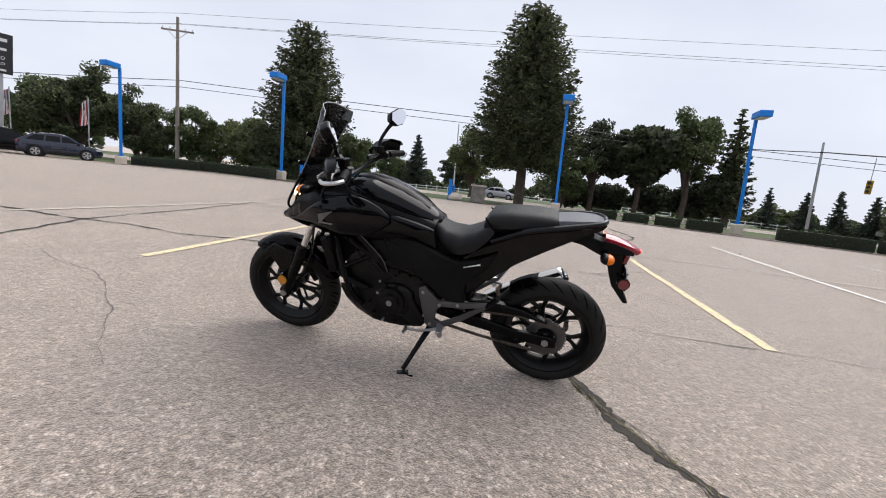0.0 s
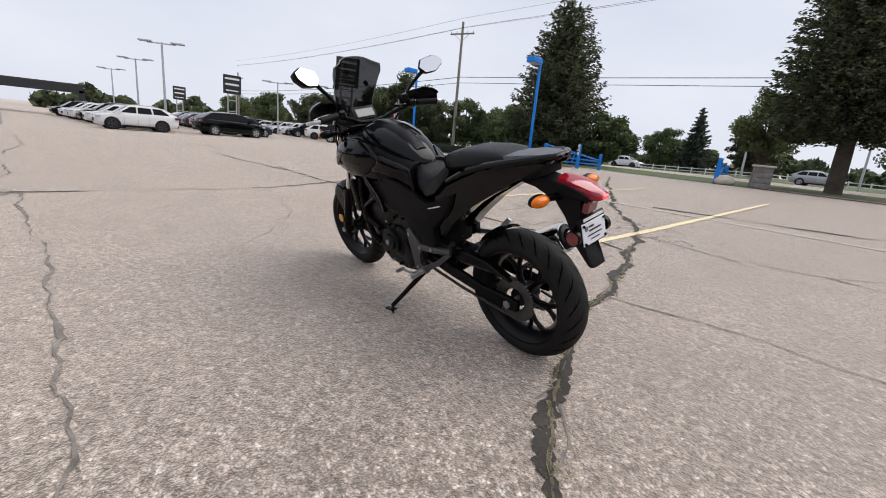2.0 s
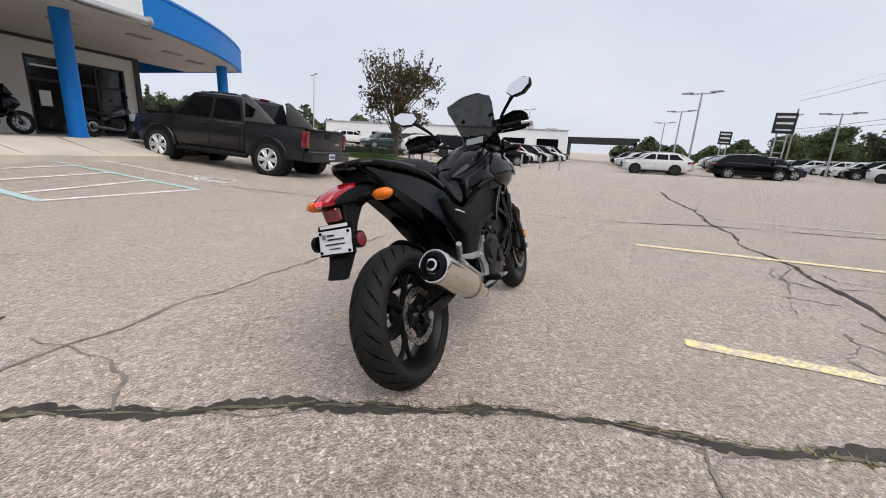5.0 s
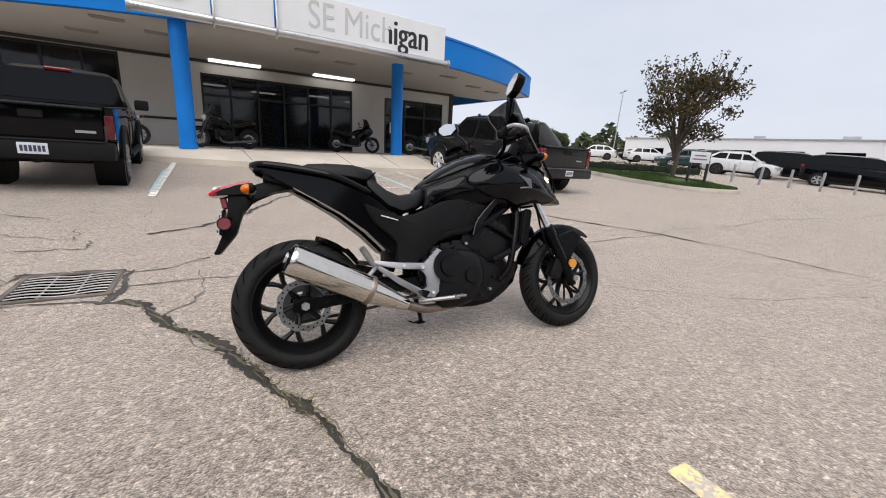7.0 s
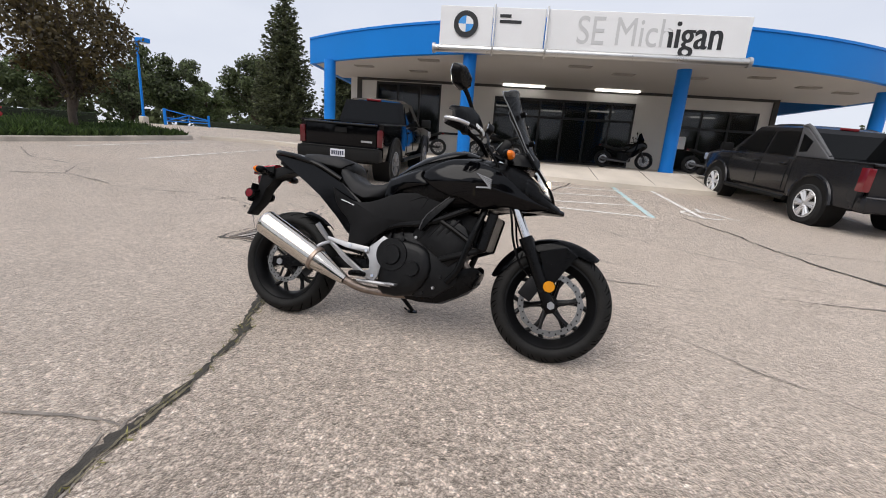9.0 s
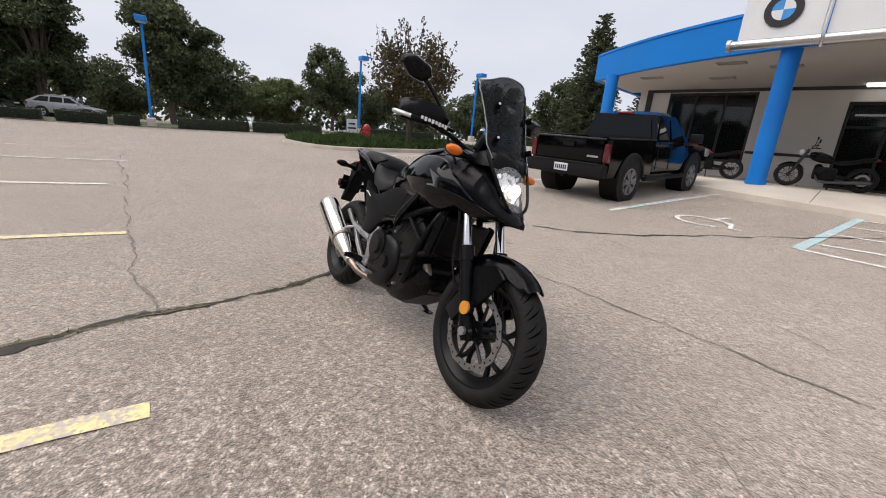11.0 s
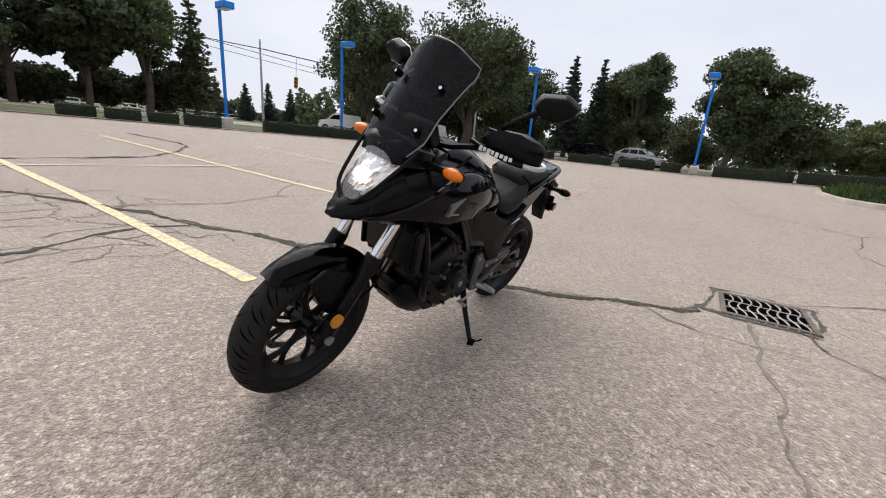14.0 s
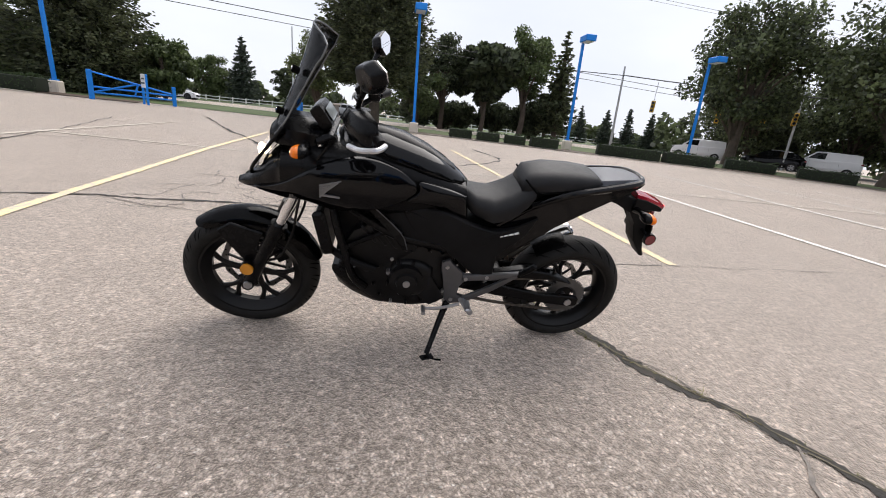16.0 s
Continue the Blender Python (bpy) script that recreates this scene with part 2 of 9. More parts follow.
def lamp_mat(name, col, strength):
    m, n, l, b = node_mat(name)
    b.inputs["Base Color"].default_value = (*[min(1, c) for c in col], 1)
    b.inputs["Emission Color"].default_value = (*col, 1)
    b.inputs["Emission Strength"].default_value = strength
    b.inputs["Roughness"].default_value = 0.2
    return m


ASPHALT = asphalt_mat()
TAR = paint("crack_filler", (0.040, 0.035, 0.029), 0.8, var=0.7, scale=9, bump=0.8, bscale=120, fine=70)
CRACK_DIRT = paint("crack_dirt", (0.15, 0.13, 0.085), 0.95, var=0.6, scale=14, bump=0.8, bscale=150, fine=90)
CRACK = paint("crack_gap", (0.21, 0.185, 0.162), 0.9, var=0.5, scale=9, bump=0.8, bscale=90)
YELLOW = worn_paint_mat("yellow_road_paint", (0.88, 0.69, 0.34), 0.58)
WHITE_LINE = worn_paint_mat("white_road_paint", (0.86, 0.83, 0.78), 0.61)
PALE_LINE = worn_paint_mat("faded_road_paint", (0.66, 0.60, 0.46), 0.50)
CYAN_LINE = worn_paint_mat("pale_blue_road_paint", (0.38, 0.62, 0.66), 0.62)
CONCRETE = paint("concrete", (0.62, 0.55, 0.465), 0.85, var=0.2, scale=0.8, bump=0.3, bscale=60)
KERB = paint("kerb_concrete", (0.46, 0.41, 0.35), 0.85, var=0.3, scale=2.0, bump=0.4, bscale=40)
GRASS = paint("grass", (0.055, 0.10, 0.025), 0.9, var=0.4, scale=1.5, island=0.4)
JUNIPER = paint("juniper", (0.05, 0.085, 0.025), 0.85, var=0.3, scale=1.5, island=0.5)
LAWN = paint("lawn", (0.07, 0.10, 0.03), 0.9, var=0.35, scale=0.5, bump=0.5, bscale=30)
SOIL = paint("mulch_soil", (0.075, 0.05, 0.035), 0.95, var=0.4, scale=2, bump=0.6, bscale=40)
LEAF_OAK = paint("leaf_dark_green", (0.080, 0.104, 0.058), 0.6, var=0.3, scale=0.4, island=0.75)
LEAF_MID = paint("leaf_mid_green", (0.092, 0.125, 0.055), 0.6, var=0.3, scale=0.4, island=0.5)
LEAF_LIGHT = paint("leaf_light_green", (0.12, 0.15, 0.065), 0.6, var=0.3, scale=0.4, island=0.5)
LEAF_RUST = paint("leaf_turning_rust", (0.075, 0.058, 0.025), 0.6, var=0.5, scale=0.9, island=0.6)
NEEDLE = paint("spruce_needle", (0.082, 0.098, 0.060), 0.7, var=0.3, scale=0.5, island=0.75)
NEEDLE_BLUE = paint("spruce_needle_bluish", (0.056, 0.074, 0.062), 0.7, var=0.3, scale=0.5, island=0.5)
NEEDLE_PINE = paint("pine_needle", (0.062, 0.080, 0.052), 0.7, var=0.3, scale=0.5, island=0.75)
def let_light_through(m, share):
    """Leaves pass part of the daylight that falls on their far side."""
    n, l = m.node_tree.nodes, m.node_tree.links
    b, end = n["Principled BSDF"], n["Material Output"]
    tr, mx, br = n.new("ShaderNodeBsdfTranslucent"), n.new("ShaderNodeMixShader"), n.new("ShaderNodeMix")
    br.data_type, br.blend_type = 'RGBA', 'MULTIPLY'
    br.inputs["Factor"].default_value = 1.0
    br.inputs["B"].default_value = (1.25, 1.45, 0.95, 1)
    l.new(b.inputs["Base Color"].links[0].from_socket, br.inputs["A"])
    l.new(br.outputs["Result"], tr.inputs["Color"])
    mx.inputs["Fac"].default_value = share
    l.new(b.outputs["BSDF"], mx.inputs[1])
    l.new(tr.outputs["BSDF"], mx.inputs[2])
    l.new(mx.outputs["Shader"], end.inputs["Surface"])


for leaf_mat in (LEAF_OAK, LEAF_MID, LEAF_LIGHT, LEAF_RUST, NEEDLE, NEEDLE_BLUE, NEEDLE_PINE):
    let_light_through(leaf_mat, 0.45)
HEDGE_LEAF = paint("hedge_leaf", (0.026, 0.048, 0.016), 0.7, var=0.3, scale=0.8, island=0.5)
HEDGE_SHADE_CORE = paint("hedge_inner_shade", (0.012, 0.018, 0.008), 0.95)
BARK = paint("bark", (0.085, 0.065, 0.05), 0.95, var=0.4, scale=3, bump=0.9, bscale=25)
POLE_WOOD = paint("weathered_pole_wood", (0.25, 0.22, 0.19), 0.9, var=0.25, scale=1.5, bump=0.4, bscale=30)
BLUE = paint("blue_painted_steel", (0.006, 0.20, 0.66), 0.42, var=0.10, scale=1.2, spec=0.3)
BLUE_FASCIA = paint("blue_metal_cladding", (0.002, 0.185, 0.60), 0.45, var=0.06, scale=0.6, spec=0.2)
WHITE_WALL = paint("off_white_stucco", (0.66, 0.645, 0.62), 0.85, var=0.07, scale=0.7, bump=0.15, bscale=90)
SOFFIT = paint("soffit_board", (0.50, 0.475, 0.445), 0.8, var=0.05, scale=0.6)
WHITE_PANEL = paint("white_sign_face", (0.80, 0.80, 0.80), 0.35, var=0.04, scale=1.0)
# letter film that is black by itself, with glare put into its colour
GREY_LETTER = paint("glare_letter_film", (0.56, 0.56, 0.56), 0.4, var=0.05)
BLACK_LETTER = paint("black_letter_film", (0.015, 0.015, 0.016), 0.4)
SIGN_BLACK = paint("black_sign_face", (0.018, 0.018, 0.02), 0.35, var=0.1)
SIGN_WHITE = paint("white_letter_film", (0.78, 0.78, 0.78), 0.4, var=0.05)
BRUSHED = paint("brushed_aluminium", (0.62, 0.61, 0.59), 0.28, 1.0, var=0.06, scale=2)
GALV = paint("galvanised_steel", (0.46, 0.47, 0.48), 0.45, 0.7, var=0.12, scale=3)
DARK_FRAME = paint("dark_window_frame", (0.02, 0.02, 0.022), 0.4, 0.3)
SHOP_GLASS = glass_mat("shop_glass", (0.012, 0.014, 0.016), 0.04, 0.72)
SHOP_DARK = paint("showroom_painted_dim", (0.05, 0.048, 0.045), 0.7, var=0.3, scale=1)
TUBE_LIGHT = lamp_mat("fluorescent_tube", (1.0, 0.97, 0.9), 1.4)
RED_PAINT = paint("red_paint", (0.45, 0.02, 0.025), 0.3, var=0.1, coat=0.6)
WHITE_FENCE = paint("white_fence_paint", (0.74, 0.74, 0.72), 0.6, var=0.08)
STONE = paint("grey_stone", (0.22, 0.20, 0.18), 0.9, var=0.4, scale=3, bump=0.7, bscale=20)
TRAFFIC_YELLOW = paint("traffic_yellow", (0.55, 0.33, 0.02), 0.5)
BRICKWORK = paint("white_coated_cladding", (0.82, 0.82, 0.82), 0.7, var=0.05, scale=0.3)
CHARCOAL_CLAD = paint("charcoal_cladding", (0.022, 0.022, 0.024), 0.5)


# leaves let some light through
for leaf_mat in (LEAF_OAK, LEAF_MID, LEAF_LIGHT, LEAF_RUST, NEEDLE, NEEDLE_BLUE, NEEDLE_PINE, HEDGE_LEAF, GRASS, JUNIPER):
    nt = leaf_mat.node_tree
    base = nt.nodes["Principled BSDF"]
    glow, blend = nt.nodes.new("ShaderNodeBsdfTranslucent"), nt.nodes.new("ShaderNodeMixShader")
    blend.inputs["Fac"].default_value = 0.32
    nt.links.new(base.inputs["Base Color"].links[0].from_socket, glow.inputs["Color"])
    nt.links.new(base.outputs["BSDF"], blend.inputs[1])
    nt.links.new(glow.outputs["BSDF"], blend.inputs[2])
    nt.links.new(blend.outputs["Shader"], nt.nodes["Material Output"].inputs["Surface"])

# ---- building helpers ----
def finish(name, bm, material, angle=35):
    me = bpy.data.meshes.new(name)
    bmesh.ops.recalc_face_normals(bm, faces=bm.faces)
    bm.to_mesh(me)
    bm.free()
    for m in (material if isinstance(material, (list, tuple)) else [material]):
        me.materials.append(m)
    if angle:
        me.shade_smooth()
        me.set_sharp_from_angle(angle=radians(angle))
    return me


def part(name, bm, material, parent=None, label="", angle=35):
    ob = new(name, finish(name, bm, material, angle))
    if parent is not None:
        ob.parent = parent
    return tagged(ob, label=label)


def thing(name, label, category, group="", kind="", m=None):
    ob = new(name)
    ob.empty_display_size = 0.2
    if m is not None:
        ob.matrix_basis = m
    return tagged(ob, label, category, group, kind)


def box(bm, c, s, m=None, bevel=0.0, seg=1):
    r = bmesh.ops.create_cube(bm, size=1.0)
    bmesh.ops.scale(bm, vec=s, verts=r["verts"])
    if bevel:
        es = list({e for v in r["verts"] for e in v.link_edges})
        rb = bmesh.ops.bevel(bm, geom=es, offset=bevel, segments=seg, affect='EDGES', profile=0.7)
        vs = list({v for f in rb["faces"] for v in f.verts} | {v for v in r["verts"] if v.is_valid})
    else:
        vs = r["verts"]
    t = Matrix.Translation(c) @ m.to_4x4() if m is not None else Matrix.Translation(c)
    bmesh.ops.transform(bm, matrix=t, verts=vs)
    return vs


def cyl(bm, p0, p1, r0, r1=None, n=16, caps=True):
    p0, p1 = Vector(p0), Vector(p1)
    d = p1 - p0
    q = d.to_track_quat('Z', 'Y').to_matrix().to_4x4()
    r = bmesh.ops.create_cone(bm, cap_ends=caps, segments=n, radius1=r0, radius2=r0 if r1 is None else r1, depth=d.length)
    bmesh.ops.transform(bm, matrix=Matrix.Translation((p0 + p1) / 2) @ q, verts=r["verts"])
    return r["verts"]


def ball(bm, c, s, n=12, m=None):
    r = bmesh.ops.create_uvsphere(bm, u_segments=n, v_segments=max(6, n * 2 // 3), radius=1.0)
    bmesh.ops.scale(bm, vec=s, verts=r["verts"])
    t = Matrix.Translation(c) @ m.to_4x4() if m is not None else Matrix.Translation(c)
    bmesh.ops.transform(bm, matrix=t, verts=r["verts"])
    return r["verts"]


def loft(bm, rings, closed=True, caps=True):
    """Skin through rings of equal length."""
    vs = [[bm.verts.new(p) for p in ring] for ring in rings]
    k = len(rings[0])
    for a, b in zip(vs, vs[1:]):
        for i in range(k if closed else k - 1):
            j = (i + 1) % k
            bm.faces.new((a[i], a[j], b[j], b[i]))
    if caps and closed:
        bm.faces.new(vs[0])
        bm.faces.new(list(reversed(vs[-1])))
    return vs


def curve_pts(pts, n=6):
    """A smooth line through the points."""
    P = [Vector(p) for p in pts]
    out = []
    for i in range(len(P) - 1):
        a, b = P[i], P[i + 1]
        ta = (P[i + 1] - P[i - 1]) / 2 if i else b - a
        tb = (P[i + 2] - P[i]) / 2 if i + 2 < len(P) else b - a
        for k in range(n):
            s = k / n
            out.append((2 * s**3 - 3 * s**2 + 1) * a + (s**3 - 2 * s**2 + s) * ta + (3 * s**2 - 2 * s**3) * b + (s**3 - s**2) * tb)
    out.append(P[-1])
    return out


def tube(bm, pts, r, n=10, smooth=5, caps=True):
    """A pipe along a smooth line; r is one radius or one for each given point."""
    P = curve_pts(pts, smooth) if smooth else [Vector(p) for p in pts]
    k = len(pts)
    radii = [r] * len(P) if not isinstance(r, (list, tuple)) else [float(np.interp(i / (len(P) - 1) * (k - 1), range(k), r)) for i in range(len(P))]
    rings, up = [], None
    for i, p in enumerate(P):
        d = (P[min(i + 1, len(P) - 1)] - P[max(i - 1, 0)]).normalized()
        if up is None:
            up = d.orthogonal().normalized()
        up = (up - d * up.dot(d)).normalized()
        side = d.cross(up)
        rings.append([p + radii[i] * (math.cos(a) * up + math.sin(a) * side) for a in (2 * math.pi * j / n for j in range(n))])
    loft(bm, rings, True, caps)


def lathe(bm, profile, n=32, axis='Y', caps=False):
    """Turn a profile of (radius, height) round an axis; a closed ring of points gives a solid."""
    rings = []
    for j in range(n):
        a = 2 * math.pi * j / n
        c, s = math.cos(a), math.sin(a)
        rings.append([(r * c, h, r * s) if axis == 'Y' else (r * c, r * s, h) for r, h in profile])
    vs = [[bm.verts.new(p) for p in ring] for ring in rings]
    k = len(profile)
    for j in range(n):
        a, b = vs[j], vs[(j + 1) % n]
        for i in range(k):
            i2 = (i + 1) % k
            bm.faces.new((a[i], a[i2], b[i2], b[i]))


def prism(bm, pts, y0, y1, bevel=0.0, seg=2, axis='Y', inset=None):
    """A plate whose outline is given in x and z (or x and y for axis Z), with thickness; inset narrows the outer face."""
    def at(p, h):
        return (p[0], h, p[1]) if axis == 'Y' else ((p[0], p[1], h) if axis == 'Z' else (h, p[0], p[1]))
    a = [bm.verts.new(at(p, y0)) for p in pts]
    if inset:
        cx, cz = sum(p[0] for p in pts) / len(pts), sum(p[1] for p in pts) / len(pts)
        pts = [(cx + (p[0] - cx) * inset, cz + (p[1] - cz) * inset) for p in pts]
    b = [bm.verts.new(at(p, y1)) for p in pts]
    fs = [bm.faces.new(a), bm.faces.new(list(reversed(b)))]
    k = len(pts)
    for i in range(k):
        j = (i + 1) % k
        fs.append(bm.faces.new((a[j], a[i], b[i], b[j])))
    if bevel:
        es = list({e for f in fs for e in f.edges})
        bmesh.ops.bevel(bm, geom=es, offset=bevel, segments=seg, affect='EDGES', profile=0.6, clamp_overlap=True)


def quads_mesh(name, V, material, per=4):
    """A mesh of loose faces, per corners each, from an array of corners."""
    me = bpy.data.meshes.new(name)
    k = len(V) // per
    me.vertices.add(k * per)
    me.vertices.foreach_set("co", np.asarray(V, np.float32).ravel())
    me.loops.add(k * per)
    me.loops.foreach_set("vertex_index", np.arange(k * per, dtype=np.int32))
    me.polygons.add(k)
    me.polygons.foreach_set("loop_start", np.arange(0, k * per, per, dtype=np.int32))
    me.materials.append(material)
    me.update(calc_edges=True)
    return me


def lettering(name, text, size, m, material, parent, squeeze=1.0, label="", bold=0.0):
    cu = bpy.data.curves.new(name, 'FONT')
    cu.body, cu.size, cu.extrude, cu.align_x, cu.align_y = text, size, 0.004, 'CENTER', 'CENTER'
    cu.offset = bold
    tmp = bpy.data.objects.new(name, cu)
    me = bpy.data.meshes.new_from_object(tmp)
    bpy.data.objects.remove(tmp)
    me.materials.clear()
    me.materials.append(material)
    me.transform(Matrix.Diagonal((squeeze, 1, 1, 1)))
    ob = new(name, me)
    ob.parent = parent
    ob.matrix_basis = m
    return tagged(ob, label=label)


def ease(u):
    u = min(max(u, 0.0), 1.0)
    return u * u * (3 - 2 * u)


def ground_z(x, y):
    """The lot falls towards its drain: flat round it, rising gently to the shop and to the west."""
    y0 = min(max(3.6 + 0.5 * x, -2), 8)
    s = 0.8 * math.log(1 + math.exp(min((y - y0) / 0.8, 60)))
    return 1.9 * (1 - math.exp(-s / 26)) + 0.25 * ease((-12 - x) / 20) * ease((y + 20) / 20) - 1.0 * ease((-y - 27) / 70) - 0.34 * ease((x - 17) / 17)


def on_ground(x, y, turn=0.0, lift=0.0):
    """A pose on the lot, square to it, facing turn degrees."""
    e = 0.6
    nx = (ground_z(x - e, y) - ground_z(x + e, y)) / (2 * e)
    ny = (ground_z(x, y - e) - ground_z(x, y + e)) / (2 * e)
    q = Vector((0, 0, 1)).rotation_difference(Vector((nx, ny, 1)).normalized()).to_matrix().to_4x4()
    return Matrix.Translation((x, y, ground_z(x, y) + lift)) @ q @ pose(0, 0, 0, 0, 0, turn)


def plumb(x, y, turn=0.0, z=None):
    """A pose for a mast: true plumb leans a little against the sloping lot."""
    return Matrix.Translation((x, y, ground_z(x, y) - 0.02 if z is None else z)) @ pose(0, 0, 0, 1.3, 1.8, 0) @ pose(0, 0, 0, 0, 0, turn)


def lift_for(x, y):
    return 0.004 + 0.0007 * math.hypot(x, y)


def strip(name, pts, width, material, label, category="line", group="", rough=0.0, step=0.25, thick=0.0, parent=None, dz=0.0, kind="structure", wander=1.0):
    """A thin band lying on the lot, following its rise; rough frays its edges."""
    P = [Vector((*p[:2], 0)) for p in pts]
    line = []
    for a, b in zip(P, P[1:]):
        k = max(1, int((b - a).length / step))
        line += [a.lerp(b, i / k) for i in range(k)]
    line.append(P[-1])
    rng = random.Random(name + str(pts[0]))
    bm = bmesh.new()
    rows = []
    for i, p in enumerate(line):
        d = (line[min(i + 1, len(line) - 1)] - line[max(i - 1, 0)]).normalized()
        s = Vector((-d.y, d.x, 0))
        w = width / 2
        if rough > 0.7:
            w *= max(0.12, 0.85 + 1.1 * noise.noise(Vector((p.x * 1.7, p.y * 1.7, 4.2))) + 0.7 * noise.noise(Vector((p.x * 9, p.y * 9, 1.3))))
        q3 = Vector((p.x * 5.0, p.y * 5.0, width * 90))
        jl, jr = (rough * (0.55 * noise.noise(q3 * k + Vector((0, 0, off))) * 1.6 + 0.35 * rng.uniform(-1, 1)) for k, off in ((1.0, 3.1), (1.1, 9.7)))
        mid = p + s * (noise.noise(q3 * 0.55) * rough * 0.9 * width + rng.uniform(-1, 1) * rough * 0.12 * width)
        if rough > 0.7:
            mid = mid + s * wander * (0.055 * noise.noise(Vector((p.x * 1.6, p.y * 1.6, 7.7))) + 0.030 * noise.noise(Vector((p.x * 5.5, p.y * 5.5, 2.2))) + 0.012 * noise.noise(Vector((p.x * 17, p.y * 17, 5.1))))
        row = []
        for off in (-w - jl * w, w + jr * w):
            q = mid + s * off
            row.append(bm.verts.new((q.x, q.y, ground_z(q.x, q.y) + lift_for(q.x, q.y) + dz)))
        rows.append(row)
    for a, b in zip(rows, rows[1:]):
        bm.faces.new((a[0], a[1], b[1], b[0]))
    ob = part(name, bm, material, parent, angle=0)
    return tagged(ob, label, category, group, kind)


# ---- the ground: one sheet to the horizon ----
def ground_sheet():
    u = np.linspace(-1, 1, 181)
    g = np.sinh(u * 7.2) / np.sinh(7.2) * 900
    bm = bmesh.new()
    rows = [[bm.verts.new((x, y, ground_z(x, y))) for x in g] for y in g]
    for a, b in zip(rows, rows[1:]):
        for i in range(len(g) - 1):
            bm.faces.new((a[i], a[i + 1], b[i + 1], b[i]))
    tagged(part("ground", bm, ASPHALT, angle=180), "worn grey-brown asphalt of a large parking lot with pale stones", "ground", kind="structure")


ground_sheet()

YL = "worn yellow parking bay line on the asphalt"
strip("parking_line", [(-2.50, -1.33), (-2.36, -4.0), (-2.22, -7.0), (-1.98, -12.5)], 0.098, YELLOW, YL, group="parking lines", rough=0.14)
strip("parking_line", [(0.33, -1.08), (0.43, -4.0), (0.60, -7.0), (0.92, -12.5)], 0.098, YELLOW, YL, group="parking lines", rough=0.14)
strip("parking_line", [(2.93, -0.77), (3.20, -3.5), (3.52, -6.6), (3.85, -11.8)], 0.10, YELLOW, YL, group="parking lines", rough=0.08)
strip("parking_line", [(6.1, -1.6), (6.3, -6.6), (6.5, -11.8)], 0.09, PALE_LINE, "faded yellow parking bay line", group="parking lines", rough=0.1)
WL = "faded white parking bay line on the asphalt"
for lx in (-5.63, -9.3, -12.6, -15.8, -18.8):
    strip("parking_line", [(lx, -1.75), (lx + 0.1, -6.6), (lx + 0.05, -11.6)], 0.12, WHITE_LINE, WL, group="parking lines", rough=0.08)
strip("parking_line", [(-19, -6.75), (6.4, -6.45)], 0.09, PALE_LINE, "long faded line along the middle of the bays", group="parking lines", rough=0.1)
for lx, y0, y1 in ((-2.3, 5.25, 10.6), (-5.3, 5.1, 10.4), (-8.2, 4.9, 10.2), (3.3, 6.6, 11.1), (6.9, 7.6, 11.5), (-11.0, 5.3, 9.5)):
    strip("parking_line", [(lx, y0), (lx - 0.42, y1)], 0.10, WHITE_LINE, "white parking bay line before the shop", group="parking lines", rough=0.08)
# hatched access aisle in front of the shop
strip("parking_line", [(0.16, 5.7), (-0.2, 10.6)], 0.13, CYAN_LINE, "pale blue line edging a hatched access aisle", group="aisle hatching", rough=0.06)
strip("parking_line", [(2.32, 6.0), (1.95, 10.6)], 0.11, CYAN_LINE, "pale blue and white line edging a hatched access aisle", group="aisle hatching", rough=0.06)
strip("parking_line", [(0.16, 5.7), (2.32, 6.0)], 0.09, WHITE_LINE, "white line closing a hatched access aisle", group="aisle hatching", rough=0.1)
for k in range(4):
    ya = 6.7 + k * 1.05
    strip("parking_line", [(0.08 - k * 0.07, ya - 0.45), (2.2 - k * 0.08, ya + 0.45)], 0.09, WHITE_LINE, "white diagonal hatching line", group="aisle hatching", rough=0.1)
strip("parking_line", [(-2.35, 5.6), (-2.6, 8.3)], 0.10, CYAN_LINE, "pale blue line beside a parking bay", group="aisle hatching", rough=0.08)


def painted_symbol(x, y):
    """A worn wheelchair mark: ring, back and foot strokes."""
    bm = bmesh.new()
    def stroke(pts, w):
        P = [Vector((x + a, y + b, 0)) for a, b in pts]
        rows = []
        for i, p in enumerate(P):
            d = (P[min(i + 1, len(P) - 1)] - P[max(i - 1, 0)]).normalized()
            s = Vector((-d.y, d.x, 0)) * w / 2
            rows.append([bm.verts.new((q.x, q.y, ground_z(q.x, q.y) + 0.011)) for q in (p - s, p + s)])
        for a, b in zip(rows, rows[1:]):
            bm.faces.new((a[0], a[1], b[1], b[0]))
    stroke([(0.38 * math.cos(a), 0.34 * math.sin(a)) for a in np.linspace(0.6, 5.6, 18)], 0.07)
    stroke([(0.05, 0.75), (0.02, 0.3), (0.30, 0.28), (0.45, -0.12), (0.58, -0.08)], 0.07)
    tagged(part("painted_symbol", bm, WHITE_LINE, angle=0), "worn white wheelchair symbol painted on the asphalt", "road marking", kind="structure")


painted_symbol(-1.2, 6.1)
painted_symbol(3.4, 7.0)

